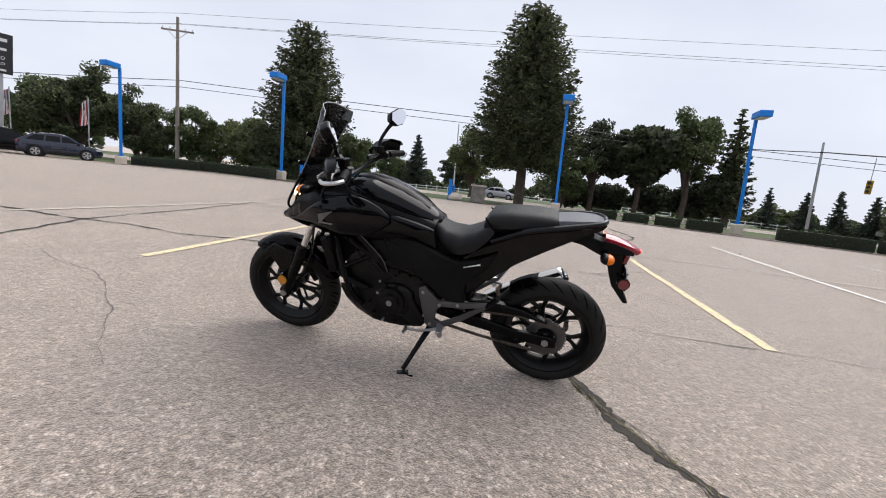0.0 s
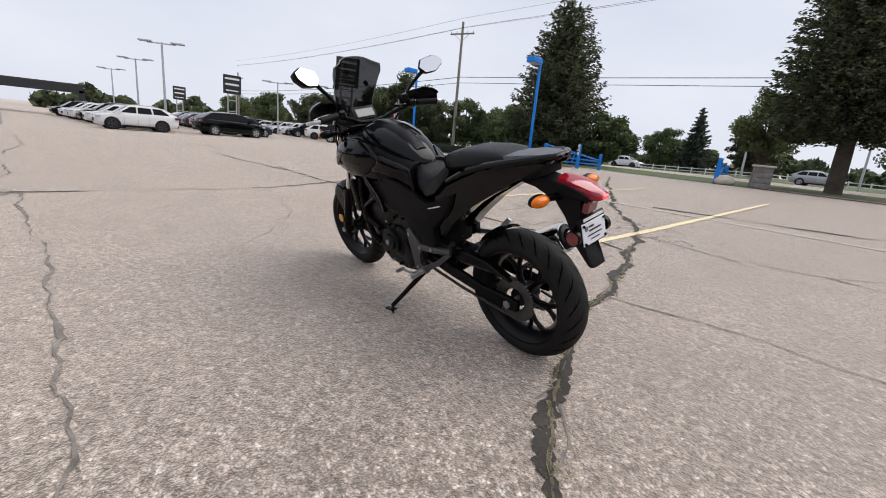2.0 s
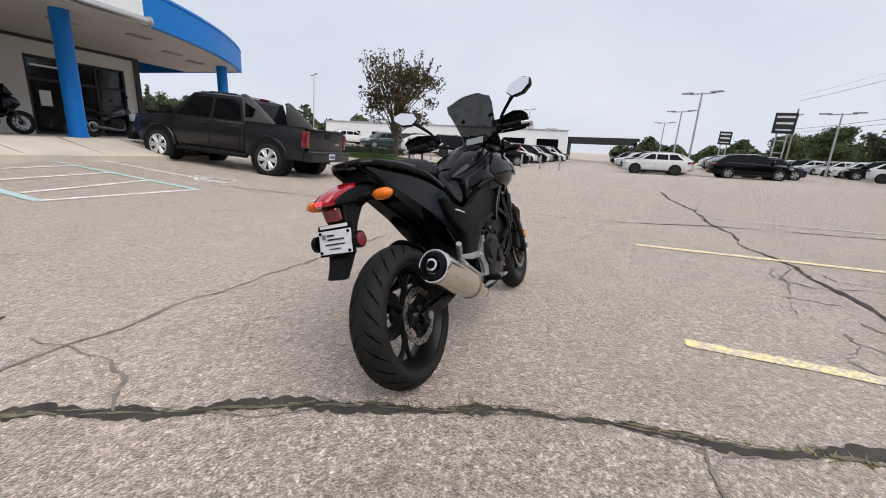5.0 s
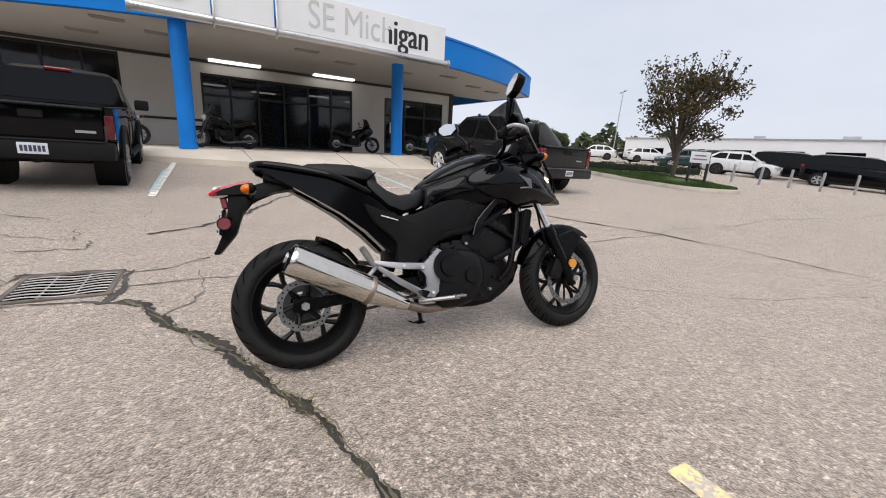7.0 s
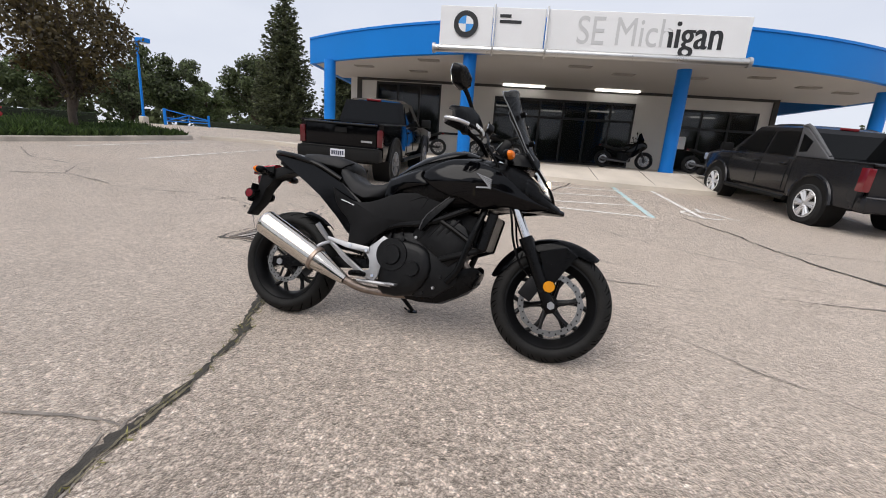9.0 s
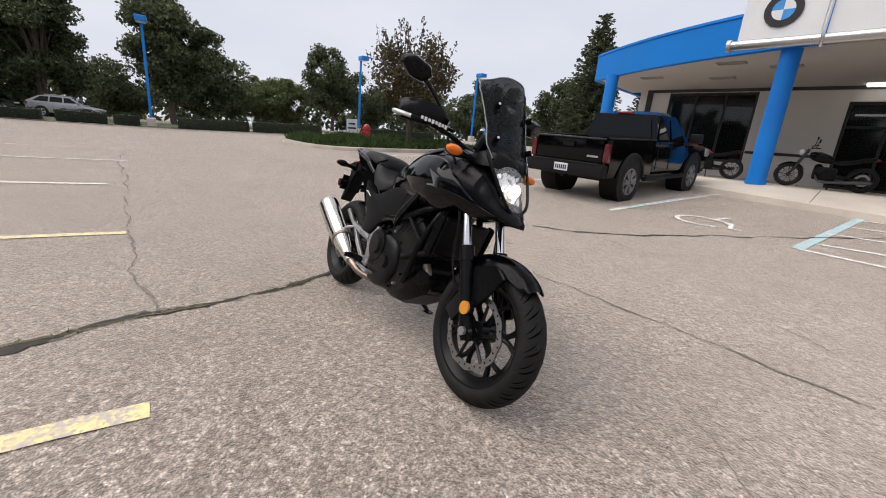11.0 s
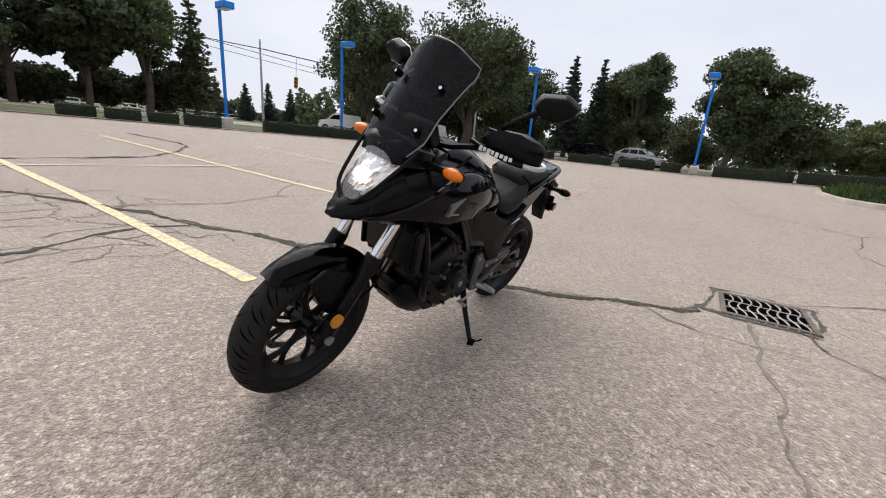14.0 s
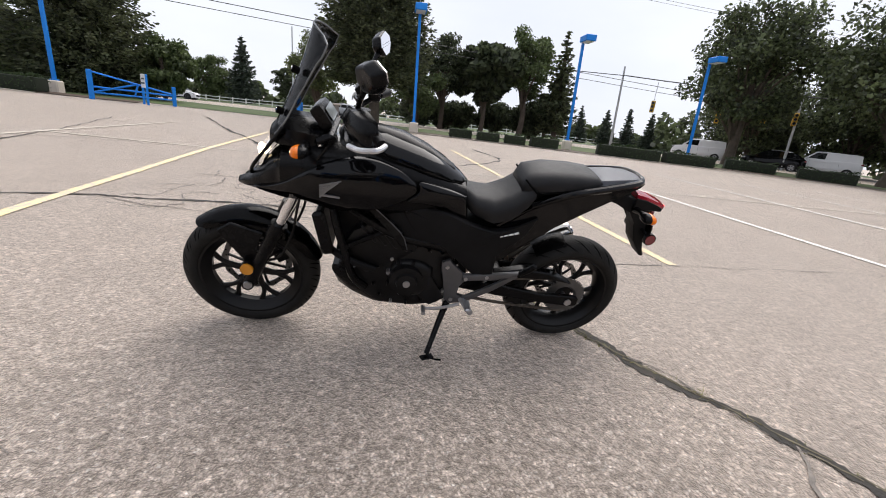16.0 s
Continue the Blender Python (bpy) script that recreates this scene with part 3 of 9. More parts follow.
# cracks: the wide filled one past the rear wheel, thin ones elsewhere
main_crack = [(-1.72, 1.22), (-1.60, 1.07), (-1.38, 0.70), (-1.22, 0.46), (-1.08, 0.28), (-0.97, 0.08), (-0.90, -0.08), (-0.80, -0.29), (-0.70, -0.52),
              (-0.62, -0.80), (-0.545, -1.08), (-0.44, -1.45), (-0.38, -1.70), (-0.27, -2.05), (-0.05, -2.45), (0.06, -2.8), (0.16, -3.2), (0.34, -3.55),
              (0.58, -4.05), (1.3, -4.98), (1.9, -5.88), (2.7, -7.4), (3.4, -8.6), (4.9, -11.2), (7.2, -15.7)]
strip("crack", main_crack, 0.072, TAR, "wide asphalt crack with dark old filler and dry weeds", "crack", "asphalt cracks", rough=0.95, step=0.022, wander=0.5)
patch_rng = random.Random(8)
for i in range(0, 17):
    (xa, ya), (xb, yb) = main_crack[i], main_crack[i + 1]
    for _ in range(3):
        u, v = sorted(patch_rng.uniform(-0.1, 1.1) for _ in range(2))
        off = patch_rng.uniform(-0.016, 0.016)
        if v - u > 0.2:
            strip("crack", [(xa + (xb - xa) * s + off, ya + (yb - ya) * s + off * 0.4) for s in (u, v)], patch_rng.uniform(0.008, 0.02), CRACK_DIRT, "dry dirt and moss caught in the wide crack", "crack", "asphalt cracks", rough=1.0, step=0.014, dz=0.002, wander=0.5)
for i0, i1, off in ((0, 6, -0.055), (4, 9, 0.05), (8, 13, 0.06), (10, 15, -0.05)):
    strip("crack", [(x + off * math.cos(k * 1.9), y + off * 0.6) for k, (x, y) in enumerate(main_crack[i0:i1])], 0.010, CRACK, "thin side crack beside the wide one", "crack", "asphalt cracks", rough=1.0, step=0.025, dz=-0.001)
CR = "thin dark crack in the worn asphalt"
CRACKS = (
    ([(-1.82, 1.50), (-1.35, 1.58), (-0.95, 1.6), (-0.62, 1.66), (-0.2, 1.64), (0.35, 1.70), (0.91, 1.73), (1.75, 1.77), (2.57, 1.92), (4.28, 2.1)], 0.020),
    ([(2.9, 6.4), (3.41, 5.16), (3.65, 3.68), (4.28, 2.1), (4.36, 1.0), (4.36, 0.3), (4.55, -0.54), (5.12, -1.75), (5.6, -3.9), (6.3, -6.8), (7.8, -11)], 0.032),
    ([(4.28, 2.1), (4.9, 2.4), (5.9, 2.3), (8.0, 2.7), (11, 2.5), (15, 3.0)], 0.022),
    ([(-0.545, -1.10), (-0.95, -1.13), (-1.4, -1.24), (-1.81, -1.24), (-2.6, -1.3), (-3.7, -1.42), (-4.6, -1.47), (-6.5, -1.6), (-9.0, -1.9), (-13, -2.0)], 0.016),
    ([(0.34, -3.55), (-0.1, -3.5), (-0.7, -3.35), (-1.4, -3.6), (-2.0, -3.5)], 0.025),
    ([(0.05, -2.56), (0.40, -2.64), (0.74, -2.56), (1.16, -2.36), (1.56, -2.35), (2.03, -2.29), (2.85, -2.19), (3.3, -2.05), (3.8, -1.9), (4.59, -1.97), (5.35, -1.76), (6.96, -1.71), (9.1, -1.35), (11.34, -1.24)], 0.036),
    ([(2.88, -2.16), (2.3, -1.95), (1.78, -1.90), (1.20, -1.79)], 0.012),
    ([(7.40, -5.07), (5.37, -6.07), (3.86, -6.21), (2.5, -6.7)], 0.022),
    ([(-1.95, 3.1), (-1.5, 3.45), (-1.05, 4.2), (-0.65, 5.2), (-0.2, 6.2), (0.2, 7.1), (0.5, 7.9), (0.8, 9.1), (1.0, 10.1)], 0.040),
    ([(1.2, 4.4), (2.24, 3.54), (3.33, 2.74), (4.28, 2.1)], 0.018),
    ([(-1.35, 1.78), (-1.31, 1.62), (-1.27, 1.25), (-1.36, 1.04), (-1.48, 0.86)], 0.014),
    ([(-2.45, 1.75), (-2.9, 2.2), (-3.2, 2.7), (-4.4, 3.0), (-5.5, 2.6), (-7.2, 2.9)], 0.02),
    ([(-7.2, 2.9), (-8.0, 3.6), (-9.4, 3.7), (-11, 4.4)], 0.022),
    ([(-7.2, 2.9), (-9.0, 1.5), (-12, 0.9), (-16, 0.6)], 0.02),
    ([(6.96, -1.71), (8.4, -1.9), (10, -2.1), (14, -1.7), (20, -2.6)], 0.022),
    ([(6.3, -6.8), (9.2, -6.2), (13.4, -7.1), (18, -6.9)], 0.02),
    ([(-2.4, -7.8), (-3.5, -9), (-5.4, -9.3), (-6.2, -11)], 0.02),
    ([(-1.4, -3.6), (-2.6, -4.8), (-2.2, -5.9), (-3.2, -7.0)], 0.016),
    ([(1.2, 0.9), (1.8, 0.35), (2.6, -0.1), (3.6, -0.35)], 0.008),
    ([(1.0, 2.5), (1.6, 2.3), (2.5, 2.45), (3.6, 2.2)], 0.008),
    ([(3.3, 4.3), (5.0, 4.5), (7.0, 4.2), (9.6, 4.6)], 0.02),
)
for pts, w in CRACKS:
    strip("crack", pts, w * (1.0 if w > 0.03 else 0.85), TAR if w > 0.03 else CRACK, CR if w < 0.03 else "old dark-filled crack in the asphalt", "crack", "asphalt cracks", rough=0.95, step=0.035 if math.hypot(*pts[0]) < 5 else 0.09)


strip("crack", [(1.6, -6.9), (0.2, -7.3), (-0.89, -7.59), (-1.32, -7.73), (-1.92, -8.3), (-2.63, -9.32), (-3.2, -10.4), (-3.37, -11.2), (-3.18, -12.6), (-3.05, -14.0)], 0.085, TAR, "curved dark-filled crack in the asphalt", "crack", "asphalt cracks", rough=0.8, step=0.12, wander=0.6)


def crack_web(x0, x1, y0, y1, cell, seed, keep):
    """Fine net of cracks: the jittered edges of a grid, many of them missing."""
    rng = random.Random(seed)
    nx, ny = int((x1 - x0) / cell), int((y1 - y0) / cell)
    node = {(i, j): Vector((x0 + i * cell + rng.uniform(-0.4, 0.4) * cell, y0 + j * cell + rng.uniform(-0.4, 0.4) * cell, 0)) for i in range(nx + 1) for j in range(ny + 1)}
    bm = bmesh.new()
    for (i, j), a in node.items():
        for b in (node.get((i + 1, j)), node.get((i, j + 1))):
            edge = min(i, nx - i, j, ny - j) / 2.0
            if b is None or rng.random() > keep * min(1.0, 0.45 + edge):
                continue
            d = (b - a).normalized()
            s = Vector((-d.y, d.x, 0))
            w = rng.uniform(0.004, 0.010)
            prev = None
            for k in range(9):
                p = a.lerp(b, k / 8) + s * cell * 0.16 * noise.noise(Vector((a.x * 7 + k * 0.6, a.y * 7, seed)))
                h2 = w * rng.uniform(0.5, 1.5) * (0.4 if k in (0, 8) else 1)
                row = [bm.verts.new((q.x, q.y, ground_z(q.x, q.y) + lift_for(q.x, q.y) - 0.0015)) for q in (p - s * h2, p + s * h2)]
                if prev:
                    bm.faces.new((prev[0], prev[1], row[1], row[0]))
                prev = row
    tagged(part("crack", bm, CRACK, angle=0), "fine web of thin cracks in the worn asphalt", "crack", "asphalt cracks", kind="structure")


crack_web(-0.3, 2.9, -4.6, -1.7, 0.27, 4, 0.5)
crack_web(-4.4, -0.6, 2.6, 4.6, 0.45, 9, 0.13)


def weeds():
    """Dry grass in the wide crack."""
    rng = np.random.default_rng(5)
    V = []
    for a, b in zip(main_crack[:12], main_crack[1:13]):
        for _ in range(9):
            s = rng.random()
            if rng.random() < 0.45:
                continue
            cx, cy = a[0] + (b[0] - a[0]) * s, a[1] + (b[1] - a[1]) * s
            for _ in range(9):
                x, y = cx + rng.normal(0, 0.02), cy + rng.normal(0, 0.02)
                d, t = rng.normal(0, 0.018, 2), rng.uniform(0.004, 0.022)
                w = rng.normal(0, 0.0025, 2)
                V += [(x - w[0], y - w[1], 0.002), (x + w[0], y + w[1], 0.002), (x + d[0], y + d[1], t)]
    me = quads_mesh("weeds", np.array(V), paint("dry_weed", (0.20, 0.19, 0.08), 0.9, island=0.5), 3)
    tagged(new("weeds", me), "dry yellow-green weeds growing in the wide crack", "weeds", kind="stuff")


weeds()


def storm_drain():
    d = thing("storm_drain", "worn pale cast-iron drain grate with wavy bars set in the asphalt", "drain", m=on_ground(-2.125, 1.60, 5))
    rust = paint("cast_iron", (0.44, 0.40, 0.38), 0.42, 0.35, var=0.25, scale=6, bump=0.4, bscale=90)
    rim = paint("rusted_drain_rim", (0.16, 0.135, 0.115), 0.8, 0.2, var=0.5, scale=9, bump=0.5, bscale=90)
    W = 0.265
    # flat sheet under the bars, the hollow's shade put into its black
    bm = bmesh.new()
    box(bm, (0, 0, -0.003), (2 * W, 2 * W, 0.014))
    part("pit", bm, paint("drain_painted_shade", (0.002, 0.002, 0.002), 0.95, spec=0.0), d, "flat near-black sheet for the shaded hollow under the bars", angle=0)
    bm = bmesh.new()
    for sx, sy, lx, ly in ((0, W, 2 * W + 0.05, 0.035), (0, -W, 2 * W + 0.05, 0.035), (W, 0, 0.035, 2 * W - 0.03), (-W, 0, 0.035, 2 * W - 0.03)):
        box(bm, (sx, sy, 0.007), (lx, ly, 0.016), bevel=0.004)
    part("frame", bm, rim, d, "dark rusted drain rim")
    for k in range(8):
        bm = bmesh.new()
        x = -W + 0.06 + k * 0.060
        tube(bm, [(-W + 0.018 + j * 0.0315, x + 0.020 * math.sin(j * 2 * math.pi / 17 * 1.5), 0.006) for j in range(18)], 0.0062, 6, 1)
        part("bar", bm, rust, d)
    for k in range(2):
        bm = bmesh.new()
        box(bm, (-0.09 + k * 0.18, 0, 0.003), (0.010, 2 * W - 0.03, 0.008), bevel=0.002)
        part("crossbar", bm, rust, d)
    # dirt washed against it
    dirt = paint("damp_dirt", (0.085, 0.076, 0.066), 0.8, var=0.6, scale=7, bump=0.6, bscale=90)
    for pts, w in (([(-1.84, 1.18), (-1.80, 1.4), (-1.81, 1.9)], 0.035), ([(-2.45, 1.25), (-2.1, 1.26), (-1.84, 1.22), (-1.66, 1.12)], 0.03), ([(-2.5, 1.9), (-2.15, 1.9), (-1.8, 1.86)], 0.05), ([(-2.45, 1.22), (-2.46, 1.6), (-2.44, 1.95)], 0.03), ([(-1.8, 1.85), (-1.55, 1.95), (-1.35, 2.2)], 0.02)):
        strip("stain", pts, w, dirt, "damp dark dirt washed against the drain", "stain", rough=1.0, step=0.02)


storm_drain()


# ---- planted islands with kerbs ----
def island(name, outline, cover, label, tufts, tall, seed):
    """A raised bed: a concrete kerb round soil, with low plants on it."""
    it = thing(name, label, "planting bed", kind="structure")
    loop = [p.xy for p in curve_pts([(*p, 0) for p in outline + outline[:1]], 5)][:-1]
    cx, cy = sum(p[0] for p in loop) / len(loop), sum(p[1] for p in loop) / len(loop)
    bm = bmesh.new()
    rings = []
    for p in loop + loop[:1]:
        d = Vector((cx - p[0], cy - p[1])).normalized()
        z = ground_z(*p)
        rings.append([(p[0] + d.x * o, p[1] + d.y * o, z + h) for o, h in ((0, -0.03), (0.02, 0.12), (0.05, 0.15), (0.17, 0.15), (0.17, 0.02))])
    loft(bm, rings, False, False)
    part("kerb", bm, KERB, it, "pale concrete kerb")
    bm = bmesh.new()
    c = bm.verts.new((cx, cy, ground_z(cx, cy) + 0.34))
    prev = [[bm.verts.new((p[0] + (cx - p[0]) * f, p[1] + (cy - p[1]) * f, ground_z(p[0] + (cx - p[0]) * f, p[1] + (cy - p[1]) * f) + 0.14 + 0.2 * f)) for p in loop] for f in (0.03, 0.4)]
    k = len(loop)
    for i in range(k):
        j = (i + 1) % k
        bm.faces.new((prev[0][i], prev[0][j], prev[1][j], prev[1][i]))
        bm.faces.new((prev[1][i], prev[1][j], c))
    part("soil", bm, SOIL if tall > 0.12 else LAWN, it)
    rng = np.random.default_rng(seed)
    V = []
    for _ in range(tufts):
        i = rng.integers(k)
        f = 0.04 + 0.96 * (1 - math.sqrt(rng.random()))
        a, b = loop[i], loop[(i + 1) % k]
        s = rng.random()
        px, py = a[0] + (b[0] - a[0]) * s, a[1] + (b[1] - a[1]) * s
        x, y = px + (cx - px) * f, py + (cy - py) * f
        z = ground_z(x, y) + 0.13 + 0.2 * f
        hgt = tall * rng.uniform(0.4, 1.1) * (0.7 + 0.5 * math.sin(x * 1.7) * math.cos(y * 2.1))
        d = rng.normal(0, 0.5, 2) * hgt
        w = rng.normal(0, 1, 2)
        w = w / np.linalg.norm(w) * tall * 0.22
        V += [(x - w[0], y - w[1], z - 0.02), (x + w[0], y + w[1], z - 0.02), (x + d[0], y + d[1], z + hgt)]
    ob = new("plants", quads_mesh("plants", np.array(V), cover, 3))
    ob.parent = it
    tagged(ob, label="low spreading plants", kind="stuff")
    return it


island("planting_island", [(-18.6, 3.4), (-15.3, 3.6), (-13.4, 4.3), (-12.7, 6.2), (-12.7, 8.1), (-13.2, 11.0), (-16.0, 11.6), (-19.5, 8.5), (-20.4, 5.2)], JUNIPER,
       "kerbed island of low green juniper with a turning tree", 16000, 0.34, 3)
island("grass_island", [(12.6, 10.4), (12.8, 9.2), (13.0, 7.9), (13.8, 7.0), (14.8, 7.3), (16.0, 9.6), (15.8, 11.6), (14.4, 13.2), (12.9, 13.2)], GRASS,
       "kerbed grass island with a small tree and sign", 14000, 0.11, 4)

# ---- the shop: curved blue canopy on round columns, dark glazing behind ----
BM_ = Vector((1.4, 14.7))
BU, BV = Vector((0.984, 0.177)), Vector((0.177, -0.984))
FLOOR_Z = 0.80


def bpt(u, v, z):
    p = BM_ + BU * u + BV * v
    return (p.x, p.y, z)


B_TURN = math.degrees(math.atan2(BU.y, BU.x))


def bpose(u, v, z):
    return Matrix.Translation(bpt(u, v, z)) @ pose(0, 0, 0, 0, 0, B_TURN)


def arc_v(u, R=17.9, sag=3.6):
    return math.sqrt(R * R - u * u) - (R - sag)


def shop():
    s = thing("motorcycle_shop", "low white motorcycle shop with a curved blue canopy and dark windows", "building", kind="structure")
    N = 40
    us = [-10.77 + 21.54 * i / N for i in range(N + 1)]
    # canopy: fascia, roof and soffit
    bm = bmesh.new()
    rings = []
    for u in us:
        v = arc_v(u)
        rings.append([bpt(u, v, 3.88), bpt(u, v, 4.74), bpt(u, v - 0.25, 4.78), bpt(u, v - 0.25, 3.92), bpt(u, v - 0.2, 3.88)])
    loft(bm, rings)
    part("fascia", bm, BLUE_FASCIA, s, "bright blue metal fascia")
    bm = bmesh.new()
    rings = [[bpt(u, arc_v(u) + 0.03, 4.73), bpt(u, arc_v(u) + 0.03, 4.80), bpt(u, arc_v(u) - 0.28, 4.81), bpt(u, arc_v(u) - 0.28, 4.74)] for u in us]
    loft(bm, rings)
    part("coping", bm, BLUE, s)
    bm = bmesh.new()
    rings = [[bpt(u, arc_v(u) - 0.2, 3.90), bpt(u, arc_v(u) - 0.2, 3.96), bpt(u, -3.0, 3.96), bpt(u, -3.0, 3.90)] for u in us]
    loft(bm, rings)
    part("soffit", bm, SOFFIT, s, "pale soffit board under the canopy")
    bm = bmesh.new()
    rings = [[bpt(u, arc_v(u) - 0.27, 4.60), bpt(u, arc_v(u) - 0.27, 4.68), bpt(u, -13, 4.68), bpt(u, -13, 4.60)] for u in us]
    loft(bm, rings)
    part("roof", bm, GALV, s)
    for e in (-10.77, 10.77):
        bm = bmesh.new()
        box(bm, (0, 0, 0), (0.2, 10.0, 0.86))
        ob = part("side_fascia", bm, BLUE_FASCIA, s)
        ob.matrix_basis = bpose(e - math.copysign(0.1, e), -5.05, 4.31)
    # columns with base plates
    for (cx, cy) in ((-8.0, 12.25), (-2.52, 11.25), (3.82, 13.0), (10.65, 16.2)):
        bm = bmesh.new()
        cyl(bm, (cx, cy, FLOOR_Z + 0.1), (cx, cy, 3.92), 0.205, n=28, caps=False)
        c = part("column", bm, BLUE, s, "round blue steel column")
        bm = bmesh.new()
        cyl(bm, (cx, cy, FLOOR_Z - 0.02), (cx, cy, FLOOR_Z + 0.12), 0.225, n=24)
        part("column_base", bm, BLUE, c)
    # back wall in bays, with openings through it
    WT, TOP = 0.25, 3.95
    WV = -2.7
    openings = [(-8.85, -5.95, 1.35, 3.78), (-3.6, 2.3, FLOOR_Z, 3.45), (3.9, 7.2, FLOOR_Z, 3.35)]
    edges = [-10.0] + [e for o in openings for e in o[:2]] + [7.75]
    for a, b in zip(edges[0::2], edges[1::2]):
        bm = bmesh.new()
        box(bm, (0, 0, (TOP + 0.4) / 2), (b - a, WT, TOP - 0.4))
        ob = part("wall", bm, WHITE_WALL, s, "off-white stucco wall")
        ob.matrix_basis = bpose((a + b) / 2, WV, 0)
    for a, b, z0, z1 in openings:
        for lo, hi in ((0.4, z0), (z1, TOP)):
            if hi - lo > 0.05:
                bm = bmesh.new()
                box(bm, (0, 0, (lo + hi) / 2), (b - a, WT, hi - lo))
                ob = part("wall", bm, WHITE_WALL, s)
                ob.matrix_basis = bpose((a + b) / 2, WV, 0)
        w = thing("window", "dark tinted shop window in black frames", "", kind="structure")
        w.parent = s
        w.matrix_basis = bpose((a + b) / 2, WV + 0.05, 0)
        n = max(2, round((b - a) / 1.05))
        for k in range(n + 1):
            bm = bmesh.new()
            x = -(b - a) / 2 + (b - a) * k / n
            x = min(max(x, -(b - a) / 2 + 0.04), (b - a) / 2 - 0.04)
            box(bm, (x, 0, (z0 + z1) / 2), (0.075, 0.14, z1 - z0), bevel=0.006)
            part("mullion", bm, DARK_FRAME, w)
        for z in (z0 + 0.05, z1 - 0.05) + ((z1 - 0.75,) if z0 < 1 else ()):
            bm = bmesh.new()
            box(bm, (0, 0, z), (b - a - 0.1, 0.12, 0.09), bevel=0.006)
            part("rail", bm, DARK_FRAME, w)
        for k in range(n):
            bm = bmesh.new()
            box(bm, (-(b - a) / 2 + (b - a) * (k + 0.5) / n, -0.02, (z0 + z1) / 2), ((b - a) / n - 0.06, 0.012, z1 - z0 - 0.1))
            g = part("pane", bm, SHOP_GLASS, w)
            g.visible_shadow = False
    # showroom behind the glass; the room's dimness is put into its wall colour
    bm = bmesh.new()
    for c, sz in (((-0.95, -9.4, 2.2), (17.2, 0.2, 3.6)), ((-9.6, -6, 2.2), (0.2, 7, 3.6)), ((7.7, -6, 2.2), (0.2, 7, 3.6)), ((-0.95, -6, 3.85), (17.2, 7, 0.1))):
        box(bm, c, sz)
    ob = part("showroom", bm, SHOP_DARK, s, "showroom walls coloured dark for the dim room behind the glass")
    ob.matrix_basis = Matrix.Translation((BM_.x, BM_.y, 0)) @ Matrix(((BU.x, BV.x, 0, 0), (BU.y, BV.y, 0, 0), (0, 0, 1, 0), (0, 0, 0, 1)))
    # side walls that close the shop
    for e in (-9.9, 7.65):
        bm = bmesh.new()
        box(bm, (0, 0, 2.2), (0.22, 7.0, 3.5))
        ob = part("wall", bm, WHITE_WALL, s)
        ob.matrix_basis = bpose(e, -6.35, 0)
    bm = bmesh.new()
    box(bm, (0, 0, 2.2), (17.75, 0.22, 3.5))
    ob = part("wall", bm, WHITE_WALL, s)
    ob.matrix_basis = bpose(-1.125, -9.9, 0)
    bm = bmesh.new()
    box(bm, (0, 0, 0), (2.3, 0.03, 0.09), bevel=0.01)
    ob = part("wall_band", bm, DARK_FRAME, s, "dark band across the white wall")
    ob.matrix_basis = bpose(-4.78, WV + 0.14, 1.75)
    # posters behind the left window
    for k, (u, wd) in enumerate(((-8.25, 0.95), (-7.25, 0.85), (-6.45, 0.75))):
        bm = bmesh.new()
        box(bm, (0, 0, 0), (wd, 0.02, 0.85))
        ob = part("poster", bm, paint("poster_print", ((0.22, 0.22, 0.23), (0.03, 0.03, 0.03), (0.20, 0.19, 0.18))[k], 0.5, var=0.8, scale=4), s)
        ob.matrix_basis = bpose(u, WV - 0.12, 3.15)
    bm = bmesh.new()
    box(bm, (0, 0, 0), (0.34, 0.012, 0.5))
    ob = part("notice", bm, SIGN_WHITE, s, "white paper notice on the window")
    ob.matrix_basis = bpose(4.35, WV + 0.14, 2.0)
    # strip lamps and vents under the soffit
    for u in (-2.45, 1.35):
        bm = bmesh.new()
        box(bm, (0, 0, 0), (1.75, 0.30, 0.07), bevel=0.01)
        l = part("strip_lamp", bm, TUBE_LIGHT, s, "lit fluorescent strip under the soffit")
        l.matrix_basis = bpose(u, -2.2, 3.86)
    for u, v in ((-8.6, 0.1), (-6.6, -0.4), (-4.8, 0.9), (-5.9, 1.7), (-1.0, 1.9), (0.6, 1.0), (2.9, 1.0), (4.6, 1.6), (6.8, 0.4), (8.4, -0.2)):
        bm = bmesh.new()
        box(bm, (0, 0, 0), (0.72, 0.26, 0.04), bevel=0.012)
        for k in range(4):
            box(bm, (0, -0.09 + 0.06 * k, -0.022), (0.62, 0.02, 0.012))
        ob = part("soffit_vent", bm, paint("vent_grey", (0.33, 0.31, 0.28), 0.7), s, "grey vent in the soffit")
        ob.matrix_basis = bpose(u, v, 3.885)
    for k in range(5):
        bm = bmesh.new()
        box(bm, (0, 0, 0), (1.1, 0.05, 0.07))
        ob = part("ceiling_lamp", bm, TUBE_LIGHT, s, "small lit tube inside the showroom")
        ob.matrix_basis = bpose(-3.0 + k * 2.3, -5.2 - (k % 2), 3.35)


shop()


